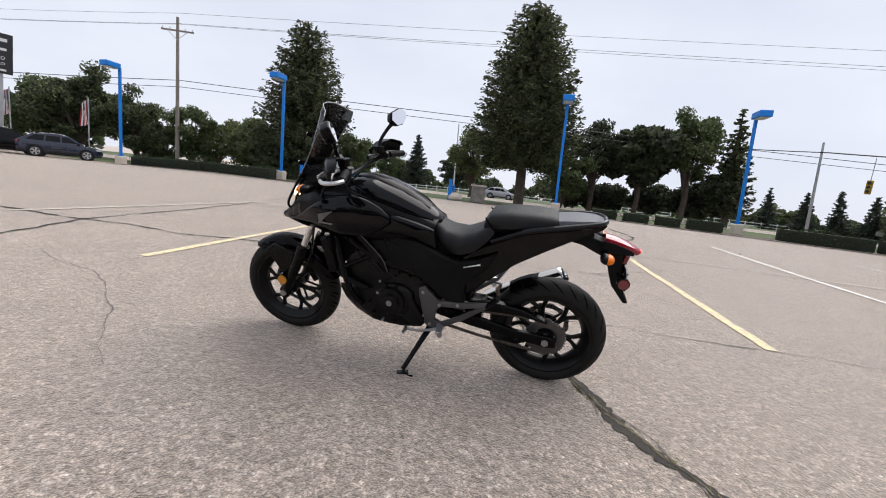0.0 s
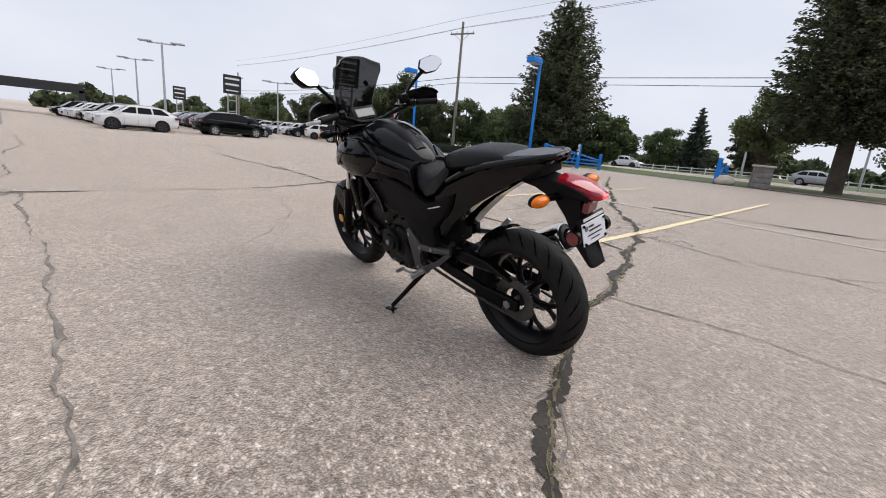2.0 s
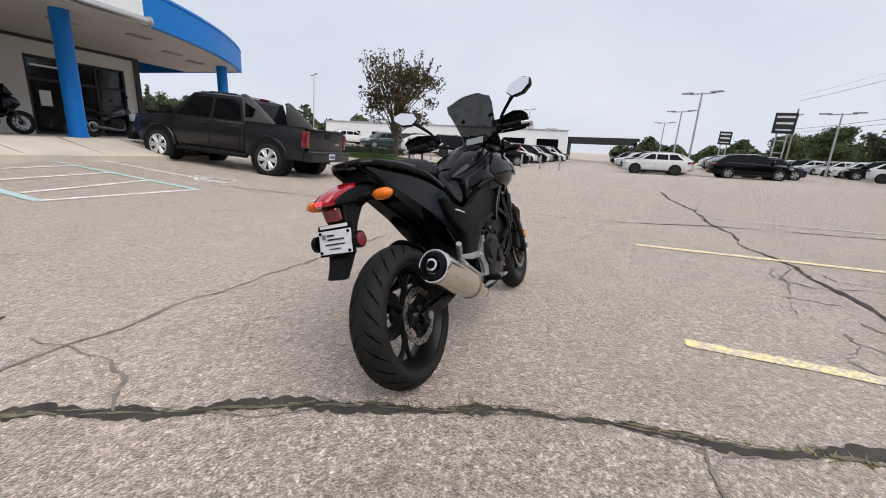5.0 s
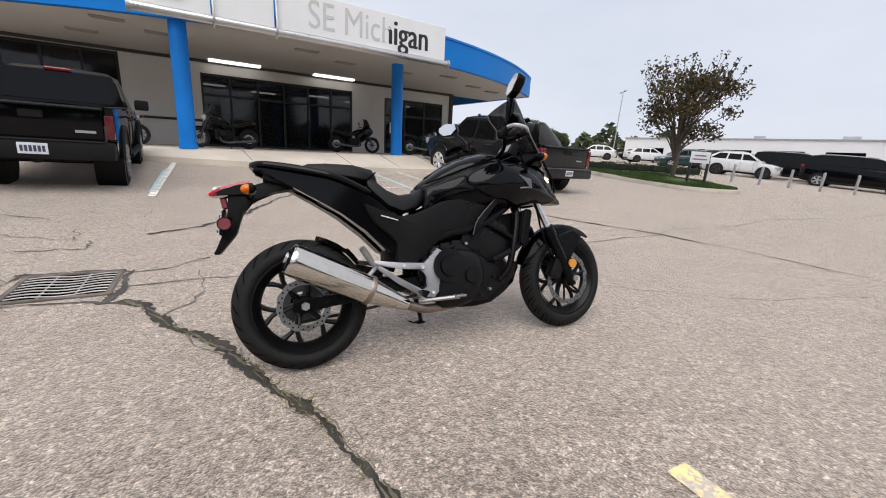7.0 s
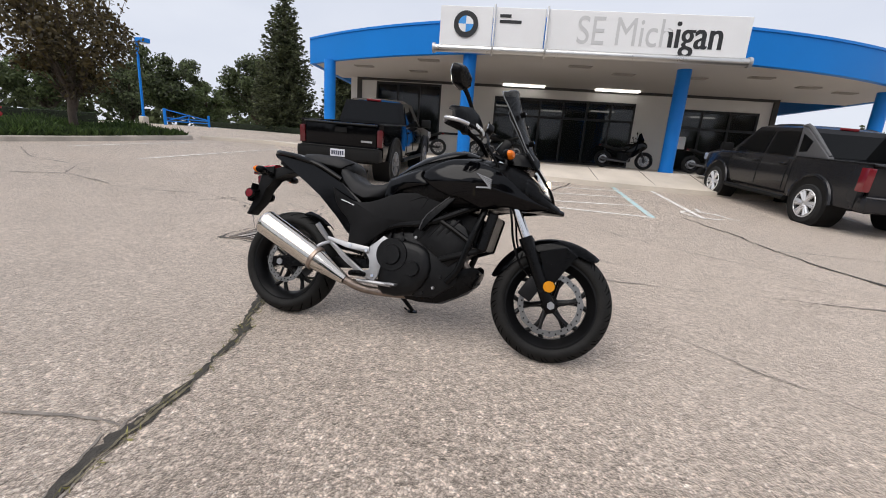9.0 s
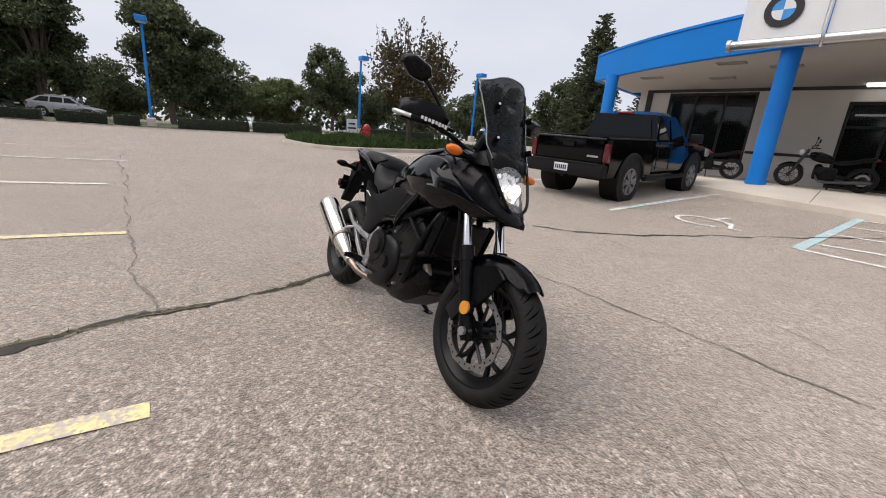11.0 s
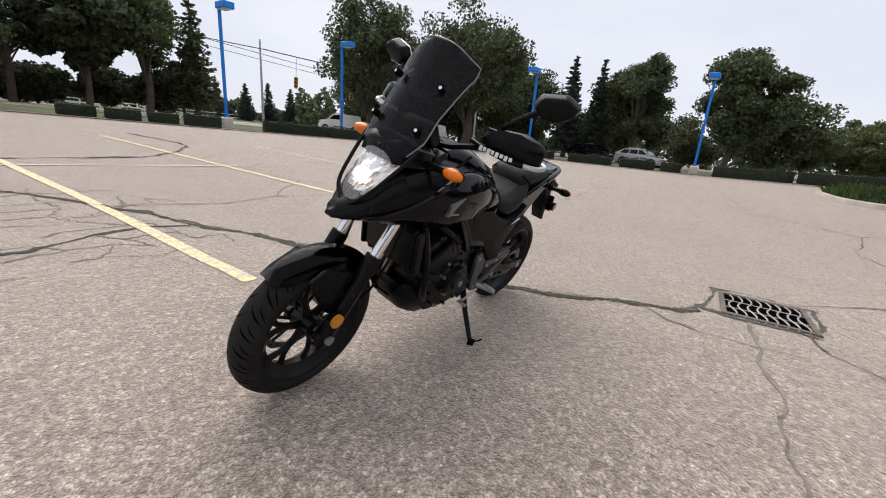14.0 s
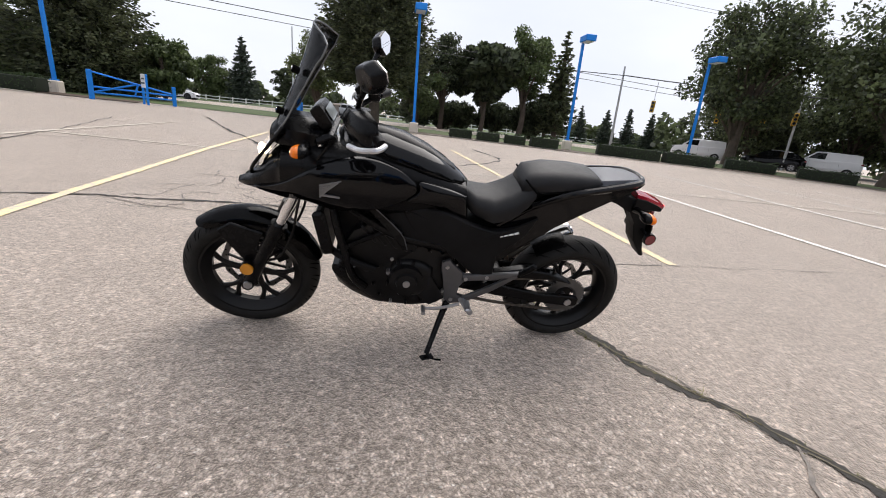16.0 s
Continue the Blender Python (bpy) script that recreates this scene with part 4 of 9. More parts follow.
def sign_band():
    """White panels before the fascia, over a bright tube."""
    sg = thing("shop_sign", "long white shop sign with glare-greyed and black letters over a metal tube", "sign", m=bpose(-1.28, 4.0, 3.75))
    for x0, x1 in ((-4.0, -2.55), (-2.5, -1.15), (-1.1, 4.02)):
        bm = bmesh.new()
        box(bm, ((x0 + x1) / 2, 0, 0.58), (x1 - x0 - 0.03, 0.16, 0.98), bevel=0.012)
        part("panel", bm, WHITE_PANEL, sg)
    bm = bmesh.new()
    tube(bm, [(-4.12, -0.06, 0.0), (4.12, -0.06, 0.0)], 0.10, 20, 0)
    part("tube", bm, BRUSHED, sg, "bright metal tube under the panels")
    for x in (-4.12, 4.12):
        bm = bmesh.new()
        cyl(bm, (x - 0.04, -0.06, 0), (x + 0.04, -0.06, 0), 0.13, n=20)
        part("end_cap", bm, GALV, sg)
    for x in (-2.52, -1.12):
        bm = bmesh.new()
        tube(bm, [(x, -0.10, 1.12), (x, -0.14, 0.55), (x, -0.18, 0.0), (x, -0.06, -0.13)], 0.03, 8, 4)
        part("bracket", bm, BRUSHED, sg)
    # round badge in plain colours
    bm = bmesh.new()
    cyl(bm, (-3.28, -0.085, 0.62), (-3.28, -0.115, 0.62), 0.33, n=36)
    badge = part("badge", bm, BLACK_LETTER, sg, "round black, blue and white badge")
    for k in range(4):
        bm = bmesh.new()
        pts = [(-3.28, 0.62)] + [(-3.28 + 0.20 * math.cos(a), 0.62 + 0.20 * math.sin(a)) for a in np.linspace(k * math.pi / 2, (k + 1) * math.pi / 2, 9)]
        prism(bm, pts, -0.113, -0.124)
        part("badge_field", bm, WHITE_PANEL if k % 2 == 0 else paint("badge_blue", (0.05, 0.30, 0.72), 0.4), badge)
    for z, w in ((0.86, 0.30), (0.72, 0.58)):
        bm = bmesh.new()
        box(bm, (-1.98 + w / 2 - 0.4, -0.086, z), (w, 0.012, 0.075))
        part("letter_bar", bm, BLACK_LETTER, sg)
    face = pose(0, 0, 0, 90, 0, 0)
    # the first letters take the grey that stands for glare
    word = lettering("letters", "SE Michigan", 0.98, Matrix.Translation((1.52, -0.083, 0.56)) @ face, GREY_LETTER, sg, 0.80, label="black letters coloured grey for the glare on them")
    bm = bmesh.new()
    bm.from_mesh(word.data)
    lo, hi = min(v.co.x for v in bm.verts), max(v.co.x for v in bm.verts)
    edge = lo + (hi - lo) * 0.625
    dark = bm.copy()
    bmesh.ops.delete(bm, geom=[v for v in bm.verts if v.co.x > edge], context='VERTS')
    bmesh.ops.delete(dark, geom=[v for v in dark.verts if v.co.x <= edge], context='VERTS')
    bm.to_mesh(word.data)
    bm.free()
    thin = dark.copy()
    for dx, dy in ((0.018, 0.0012), (-0.018, 0.0024)):
        src = thin.copy()
        bmesh.ops.translate(src, verts=src.verts, vec=(dx, 0, dy))
        heavy = bpy.data.meshes.new("letters")
        src.to_mesh(heavy)
        src.free()
        dark.from_mesh(heavy)
        bpy.data.meshes.remove(heavy)
    thin.free()
    ob = part("letters", dark, BLACK_LETTER, sg, "solid black letters", angle=0)
    ob.matrix_basis = word.matrix_basis


sign_band()


def porch():
    """Concrete walk under the canopy, its kerb a step above the lot."""
    N = 36
    pr = thing("shop_walk", "pale concrete walk with a kerb before the shop", "pavement", kind="structure")
    bm = bmesh.new()
    rings = []
    for i in range(N + 1):
        u = -15.0 + 27.5 * i / N
        v = arc_v(max(-11.5, min(11.5, u))) + 1.25
        x, y, _ = bpt(u, v, 0)
        zf = max(ground_z(x, y) + 0.13, 0)
        rings.append([bpt(u, v, zf - 0.25), bpt(u, v - 0.02, zf), bpt(u, v - 0.18, zf + 0.015), bpt(u, v - 1.6, max(FLOOR_Z, zf)), bpt(u, -3.2, FLOOR_Z + 0.02), bpt(u, -10, FLOOR_Z + 0.02), bpt(u, -10, -0.2)])
    loft(bm, rings, False, False)
    part("slab", bm, CONCRETE, pr)
    for u in (-9, -6, -3.2, -0.6, 0.9, 2.4, 5, 8):
        bm = bmesh.new()
        v = arc_v(u) + 1.2
        a, b = Vector(bpt(u, v - 0.2, 0)), Vector(bpt(u, v - 1.55, 0))
        a.z = ground_z(a.x, a.y - 0.15) + 0.147
        b.z = FLOOR_Z + 0.006
        tube(bm, [a, b], 0.012, 4, 0)
        part("joint", bm, CRACK, pr)


porch()

# ---- masts, wires, hedges, fence ----
def lamp_post(x, y, turn):
    t = thing("lot_lamp", "tall blue square lamp post on a concrete foot", "street lamp", "blue lot lamps", m=plumb(x, y, turn))
    bm = bmesh.new()
    box(bm, (0, 0, 0.28), (0.52, 0.52, 0.62), bevel=0.05)
    part("foot", bm, CONCRETE, t, "pale concrete foot")
    bm = bmesh.new()
    box(bm, (0, 0, 3.45), (0.15, 0.15, 5.9), bevel=0.015)
    box(bm, (0, 0, 0.62), (0.28, 0.28, 0.06), bevel=0.01)
    part("post", bm, BLUE, t)
    bm = bmesh.new()
    box(bm, (0, 0.25, 6.36), (0.10, 0.5, 0.10), bevel=0.01)
    part("arm", bm, BLUE, t)
    bm = bmesh.new()
    box(bm, (0, 0.62, 6.43), (0.62, 0.95, 0.34), bevel=0.03)
    h = part("head", bm, BLUE, t)
    bm = bmesh.new()
    box(bm, (0, 0.62, 6.255), (0.5, 0.8, 0.02))
    part("lens", bm, SIGN_WHITE, h, "pale lamp lens")
    return t


for x, y, turn in ((28, -20.2, 0), (16.6, -21.9, 0), (-1.2, -23.3, 0), (-11.2, -24.2, 0), (-20.0, -24.4, 0), (-29.8, -13.4, -90), (-32.8, -1.9, -90), (-35.4, 13.7, -90), (-33.8, 25.4, -90)):
    lamp_post(x, y, turn)


def utility_pole(x, y, H, arm=True):
    t = thing("utility_pole", "weathered wooden utility pole with a crossarm", "utility pole", m=plumb(x, y, 25))
    bm = bmesh.new()
    cyl(bm, (0, 0, -0.3), (0, 0, H), 0.17, 0.12, 14)
    part("pole", bm, POLE_WOOD, t)
    if arm:
        bm = bmesh.new()
        box(bm, (0, 0, H - 1.1), (2.6, 0.11, 0.13), bevel=0.01)
        part("crossarm", bm, POLE_WOOD, t)
        for s in (-1, 1):
            bm = bmesh.new()
            tube(bm, [(s * 0.8, 0.06, H - 1.15), (0, 0.12, H - 1.9)], 0.025, 5, 0)
            part("brace", bm, GALV, t)
        for xx in (-1.2, -0.6, 0.6, 1.2):
            bm = bmesh.new()
            cyl(bm, (xx, 0, H - 1.05), (xx, 0, H - 0.85), 0.05, 0.035, 8)
            part("insulator", bm, GALV, t)
    return t


utility_pole(32.2, -28.6, 12.9)
utility_pole(92, -23, 10.5)
for x, y, H in ((-22.0, -38.5, 7.8), (13.5, -60, 10.5), (3.0, -62, 10.5), (-36.5, -33, 7.0), (-39, -24.5, 7.5)):
    t = thing("steel_pole", "thin grey steel pole beside the road", "pole", "road poles", m=plumb(x, y))
    bm = bmesh.new()
    cyl(bm, (0, 0, -0.3), (0, 0, H), 0.13, 0.08, 10)
    part("shaft", bm, GALV, t)


def wire(a, b, sag, r=0.022):
    bm = bmesh.new()
    a, b = Vector(a), Vector(b)
    tube(bm, [a.lerp(b, k / 14) - Vector((0, 0, sag * 4 * (k / 14) * (1 - k / 14))) for k in range(15)], r, 5, 0)
    tagged(part("overhead_wire", bm, SIGN_BLACK), "thin dark overhead wire between poles", "wire", "overhead wires")


for dz, r, far in ((12.85, 0.012, 13.6), (12.0, 0.014, 12.5), (11.95, 0.012, 12.1), (7.3, 0.03, 6.9), (6.75, 0.025, 6.4)):
    wire((32.3, -28.8, dz), (-75, -36 if dz > 9 else -50, far), 0.5, r)
    wire((32.3, -28.8, dz), (92, -23, dz - 0.6), 0.5, r)
wire((-22.0, -38.5, 6.9), (-41, -27, 6.2), 0.25, 0.05)
wire((-22.0, -38.5, 6.9), (1.6, -41, 7.2), 0.3, 0.04)


def traffic_light(x, y, z, turn, n=1):
    t = thing("traffic_light", "yellow traffic light hanging from a span wire", "traffic light", "traffic lights", m=Matrix.Translation((x, y, z)) @ pose(0, 0, 0, 0, 0, turn))
    bm = bmesh.new()
    box(bm, (0, 0, 0), (0.36, 0.3, 1.05), bevel=0.04)
    body = part("body", bm, TRAFFIC_YELLOW, t)
    for k in (-1, 0, 1):
        bm = bmesh.new()
        cyl(bm, (0, -0.15, k * 0.33), (0, -0.3, k * 0.33), 0.115, n=12)
        part("visor", bm, SIGN_BLACK, body)
    bm = bmesh.new()
    cyl(bm, (0, 0, 0.5), (0, 0, 2.2), 0.025, n=6)
    part("hanger", bm, GALV, t)


for x, y, z in ((-24.3, -36.6, 4.3), (-31.5, -31.5, 4.2), (-33.6, -30.6, 4.3), (-30.0, -35.0, 4.0)):
    traffic_light(x, y, z, 140)


def hedge(x0, y0, x1, y1, hgt=0.55, wid=0.8, seed=1):
    """A clipped hedge: a core coloured near-black for its inner shade, under a skin of small leaves."""
    a, b = Vector((x0, y0)), Vector((x1, y1))
    L = (b - a).length
    mid = (a + b) / 2
    t = thing("hedge", "low clipped dark green hedge at the edge of the lot", "hedge", "lot hedges",
              m=Matrix.Translation((mid.x, mid.y, ground_z(mid.x, mid.y))) @ pose(0, 0, 0, 0, math.degrees(math.atan2(ground_z(*a) - ground_z(*b), L)), math.degrees(math.atan2(b.y - a.y, b.x - a.x))))
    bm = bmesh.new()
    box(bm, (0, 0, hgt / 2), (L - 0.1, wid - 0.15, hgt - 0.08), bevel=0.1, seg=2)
    part("core", bm, HEDGE_SHADE_CORE, t)
    rng = np.random.default_rng(seed)
    n = int(L * 260)
    u = rng.uniform(-L / 2, L / 2, n)
    ang = rng.uniform(-0.15, math.pi + 0.15, n)
    bul = 1 + 0.10 * np.sin(u * 2.3 + seed) + 0.06 * np.sin(u * 6.1)
    v = np.clip(np.cos(ang) * 1.35, -1, 1) * wid / 2 * bul
    z = np.clip(np.sin(ang) * 1.3, 0.02, 1) * hgt * bul
    C = np.stack([u, v, z], 1) + rng.normal(0, 0.02, (n, 3))
    V = leaf_quads(C, np.full(n, 0.045), rng)
    ob = new("leaves", quads_mesh("leaves", V, HEDGE_LEAF))
    ob.parent = t
    return t


def leaf_quads(C, size, rng, along=None, ratio=0.6):
    """A small two-sided leaf or spray at each centre, turned at random or along a direction."""
    n = len(C)
    a = rng.normal(0, 1, (n, 3)) if along is None else along + rng.normal(0, 0.25, (n, 3))
    a /= np.linalg.norm(a, axis=1, keepdims=True)
    b = np.cross(a, rng.normal(0, 1, (n, 3)))
    b /= np.linalg.norm(b, axis=1, keepdims=True)
    s = np.asarray(size)[:, None]
    q = np.stack([C - a * s, C - b * s * ratio, C + a * s, C + b * s * ratio], 1)
    return q.reshape(-1, 3)


for k, h in enumerate(((28.5, -21.6, 21.5, -20.7, .6), (21.3, -20.7, 15.7, -19.9, .6), (-3.2, -22.6, -4.6, -22.5, .5), (-4.8, -22.4, -6.2, -22.2, .5), (-6.4, -22.2, -7.7, -21.9, .5), (-7.9, -21.9, -9.6, -21.7, .55),
                       (-11.9, -21.6, -15.4, -20.6, .6), (-15.6, -20.6, -18.6, -20.3, .6), (-21.2, -22.5, -23.6, -21.0, .6), (-24.4, -20.4, -26.6, -18.6, .6), (-29.2, -12.3, -29.6, -11.0, .55), (-29.0, -9.7, -29.2, -6.6, .55),
                       (-29.5, -6.2, -29.8, -3.9, .6), (-31.2, -3.6, -30.2, -2.6, .6), (-28.6, -0.4, -26.8, 3.2, .6), (-26.7, 3.4, -25.0, 7.2, .6), (-24.5, 9.5, -22.5, 14.0, .6),
                       (-33, 30, -12.5, 33, .5), (15.0, 15.0, 18.2, 14.2, .36), (18.4, 14.2, 21.5, 13.6, .36))):
    hedge(*h[:4], hgt=h[4] * 1.12, seed=k + 2)

# edging kerb, verge and road beyond the lot
strip("verge", [(60, -27), (16, -26.3), (-11, -27), (-24, -26.5), (-31.5, -18), (-35.5, -6), (-38, 10), (-38, 40)], 8.5, LAWN, "rough green verge beyond the lot", "verge", step=1.2, dz=0.0)
strip("mulch_bed", [(30, -21.8), (16, -20.6), (12.6, -21.5)], 2.2, SOIL, "brown mulch under the hedge", "verge", step=0.8, dz=0.012)
strip("mulch_bed", [(4, -23.6), (-3, -23.2), (-10, -22.4), (-18.6, -21.0), (-26.5, -18.6), (-30, -11), (-30.3, -3), (-27.6, 3), (-23, 14)], 2.0, SOIL, "brown mulch under the hedges", "verge", step=0.8, dz=0.012)
strip("kerb", [(29.5, -20.3), (15.4, -18.9)], 0.3, KERB, "pale concrete kerb at the edge of the lot", "kerb", step=0.8, dz=0.03)
strip("kerb", [(3.2, -22.4), (-3, -22.0), (-10, -21.1), (-18.0, -19.5), (-25.4, -17.4), (-28.4, -10.8), (-28.6, -4), (-26.0, 2.6), (-21.6, 13.4)], 0.3, KERB, "pale concrete kerb at the edge of the lot", "kerb", step=0.8, dz=0.03)
strip("road", [(120, -57), (-20, -60), (-60, -52)], 13, paint("road_asphalt", (0.16, 0.155, 0.15), 0.9, var=0.15, scale=0.3), "grey public road beyond the verge", "road", step=2.5, dz=0.0)
strip("road", [(-47, -90), (-45, -20), (-47, 10), (-52, 50)], 9, paint("side_road_asphalt", (0.2, 0.19, 0.18), 0.9, var=0.15, scale=0.3), "grey side road beyond the hedges", "road", step=2.5, dz=0.0)
strip("meadow", [(140, -95), (-120, -98)], 60, LAWN, "green meadow beyond the road", "meadow", step=6, dz=0.0)


def white_fence():
    t = thing("paddock_fence", "long white two-rail paddock fence beyond the road", "fence")
    x0, x1 = 62.0, -46.0
    ys = lambda x: -82.0 - 0.05 * (x - 20)
    n = 46
    P = [(x0 + (x1 - x0) * k / n, ys(x0 + (x1 - x0) * k / n)) for k in range(n + 1)]
    for x, y in P:
        bm = bmesh.new()
        box(bm, (x, y, ground_z(x, y) + 0.6), (0.15, 0.15, 1.3))
        part("post", bm, WHITE_FENCE, t)
    for h in (0.55, 1.05):
        for (xa, ya), (xb, yb) in zip(P[::2], P[2::2]):
            bm = bmesh.new()
            tube(bm, [(xa, ya + 0.1, ground_z(xa, ya) + h), (xb, yb + 0.1, ground_z(xb, yb) + h)], 0.085, 4, 0)
            part("rail", bm, WHITE_FENCE, t)


white_fence()


def barrier_gate(x, y, turn, length=3.6):
    """A blue swing gate of tubes, standing open at the lot's edge."""
    t = thing("barrier_gate", "blue tube swing gate at the lot entrance", "gate", "entrance gates", m=on_ground(x, y, turn))
    bm = bmesh.new()
    box(bm, (0, 0, 0.62), (0.2, 0.2, 1.3), bevel=0.02)
    part("post", bm, BLUE, t)
    bm = bmesh.new()
    box(bm, (length, 0, 0.45), (0.16, 0.16, 0.95), bevel=0.02)
    part("post", bm, BLUE, t)
    for a, b in (((0, 0, 1.2), (length, 0, 0.55)), ((0, 0, 0.3), (length, 0, 0.3)), ((0.05, 0, 0.3), (length * 0.55, 0, 0.86)), ((length * 0.5, 0, 0.3), (length * 0.55, 0, 0.86)), ((0, 0, 0.55), (length, 0, 0.5))):
        bm = bmesh.new()
        tube(bm, [a, b], 0.04, 8, 0)
        part("rail", bm, BLUE, t)
    return t


barrier_gate(13.6, -19.6, -145, 3.2)
barrier_gate(5.2, -22.6, -82, 2.6)
barrier_gate(-31.0, 25.0, 60, 3.2)


def small_sign(x, y, turn, w, h, z, label, face=None):
    t = thing("post_sign", label, "sign", m=on_ground(x, y, turn))
    for s in (-1, 1):
        bm = bmesh.new()
        box(bm, (s * (w / 2 - 0.03), 0.04, (z + h) / 2), (0.09, 0.09, z + h), bevel=0.01)
        part("post", bm, BLUE if face is None else SIGN_BLACK, t)
    bm = bmesh.new()
    box(bm, (0, 0, z + h / 2), (w, 0.03, h), bevel=0.005)
    b = part("board", bm, SIGN_WHITE, t, "white board")
    for k in range(2):
        bm = bmesh.new()
        box(bm, (0, -0.018, z + h * (0.66 - 0.32 * k)), (w * (0.6 + 0.15 * k), 0.006, h * 0.12))
        part("text_bar", bm, SIGN_BLACK if face is None else face, b)


small_sign(11.6, -20.0, 130, 0.75, 0.6, 0.75, "small white notice on blue posts by the gate")
small_sign(13.95, 8.42, -62, 0.62, 0.40, 0.95, "white notice board on two dark posts on the grass", paint("purple_print", (0.25, 0.16, 0.35), 0.5))
small_sign(-17.6, 6.4, 70, 0.5, 0.62, 0.55, "small white notice on posts in the planting")


def hydrant(x, y):
    t = thing("fire_hydrant", "red fire hydrant standing among low plants", "fire hydrant", m=on_ground(x, y, 0, 0.2))
    bm = bmesh.new()
    cyl(bm, (0, 0, 0), (0, 0, 0.62), 0.14, 0.13, 14)
    cyl(bm, (0, 0, 0.0), (0, 0, 0.06), 0.2, n=14)
    cyl(bm, (0, 0, 0.58), (0, 0, 0.64), 0.19, n=14)
    ball(bm, (0, 0, 0.66), (0.14, 0.14, 0.14), 12)
    part("barrel", bm, RED_PAINT, t)
    for d in ((1, 0), (-1, 0), (0, -1)):
        bm = bmesh.new()
        cyl(bm, (0, 0, 0.44), (d[0] * 0.24, d[1] * 0.24, 0.44), 0.07, n=10)
        part("outlet", bm, RED_PAINT, t)


hydrant(-14.6, 5.9)


def stone_pier(x, y):
    t = thing("stone_pier", "squat grey stone pier beside the entrance gate", "pier", m=on_ground(x, y, 20))
    rng = random.Random(3)
    for k in range(4):
        bm = bmesh.new()
        box(bm, (0, 0, 0.13 + 0.255 * k), (0.82 - 0.02 * k, 0.72 - 0.02 * k, 0.25), bevel=0.035, seg=2)
        part("stone", bm, STONE, t)
    bm = bmesh.new()
    box(bm, (0, 0, 1.06), (0.9, 0.8, 0.1), bevel=0.025)
    part("cap", bm, KERB, t)
    b = thing("boulder", "rounded pale grey boulder by the entrance", "boulder", m=on_ground(x + 1.3, y + 0.9))
    bm = bmesh.new()
    ball(bm, (0, 0, 0.18), (0.5, 0.34, 0.3), 14)
    for v in bm.verts:
        v.co *= 1 + 0.16 * noise.noise(v.co * 3)
    part("rock", bm, KERB, b)


stone_pier(3.6, -23.6)


# ---- trees ----
def trunk_mesh(bm, H, r, lean=(0, 0)):
    tube(bm, [(0, 0, -0.2), (lean[0] * 0.2, lean[1] * 0.2, H * 0.35), (lean[0] * 0.6, lean[1] * 0.6, H * 0.7), (lean[0], lean[1], H)], [r * 1.25, r, r * 0.6, r * 0.12], 10, 4)


def ball_points(rng, m, c, r, flat=0.8):
    """Points scattered inside a flattened ball, denser to its skin."""
    d = rng.normal(0, 1, (m, 3))
    d /= np.linalg.norm(d, axis=1, keepdims=True)
    return c + d * (rng.random((m, 1)) ** 0.45) * r * np.array([1, 1, flat])


def spruce(x, y, H, R, n, needles, seed, bare=0.1, label="tall dense dark green spruce", power=0.8, size=0.16, group="spruces"):
    """Boughs in rough whorls, each a drooping fan of needle sprays, over a dense heart."""
    t = thing("spruce_tree", label, "tree", group, m=plumb(x, y, seed * 40))
    rng = np.random.default_rng(seed)
    bm = bmesh.new()
    trunk_mesh(bm, H * 0.97, H * 0.022)
    nb = max(70, n // 48)
    C, D, S = [], [], []
    f = np.sort(1 - (1 - np.linspace(0, 0.995, nb)) ** 0.62 + rng.normal(0, 0.006, nb)).clip(0, 0.995)
    for i in range(nb):
        z0 = H * (bare + (1 - bare) * f[i])
        prof = (1 - f[i]) ** power * (0.74 + 0.26 * min(1, f[i] / 0.22))
        Lb = R * prof * rng.uniform(0.80, 1.10) + 0.10
        a = i * 2.39996 + rng.normal(0, 0.25)
        m = max(16, int(n / nb * (0.35 + 1.3 * prof)))
        s = rng.random(m) ** 0.6
        side = rng.normal(0, 0.17, m) * Lb * (1.12 - s) + rng.normal(0, 0.05, m)
        dir_ = np.array([math.cos(a), math.sin(a)])
        perp = np.array([-dir_[1], dir_[0]])
        drop = -0.34 * s * Lb + 0.30 * s ** 3 * Lb
        P = np.stack([dir_[0] * s * Lb + perp[0] * side, dir_[1] * s * Lb + perp[1] * side, z0 + drop - np.abs(rng.normal(0, 0.16, m)) * min(1.0, Lb)], 1)
        C.append(P)
        D.append(np.tile(np.array([dir_[0], dir_[1], -0.1]), (m, 1)) + perp[None, :].repeat(m, 0).dot(np.eye(2, 3)) * np.sign(side)[:, None] * 0.6)
        S.append(rng.uniform(0.6, 1.25, m) * size)
        # dark heart of the tree
        q = max(4, m // 7)
        u = rng.random(q) * 0.62
        b = rng.uniform(0, 2 * math.pi, q)
        C.append(np.stack([np.cos(b) * u * Lb, np.sin(b) * u * Lb, np.full(q, z0 - 0.15)], 1))
        D.append(rng.normal(0, 1, (q, 3)))
        S.append(np.full(q, size * 1.9))
        if i % 4 == 0 and Lb > 0.5:
            tube(bm, [(0, 0, z0), (dir_[0] * Lb * 0.7, dir_[1] * Lb * 0.7, z0 - 0.2 * Lb)], [0.035, 0.012], 5, 2)
    part("trunk", bm, BARK, t)
    V = leaf_quads(np.concatenate(C), np.concatenate(S), rng, np.concatenate(D), 0.42)
    ob = new("crown", quads_mesh("crown", V, needles))
    ob.parent = t
    return t


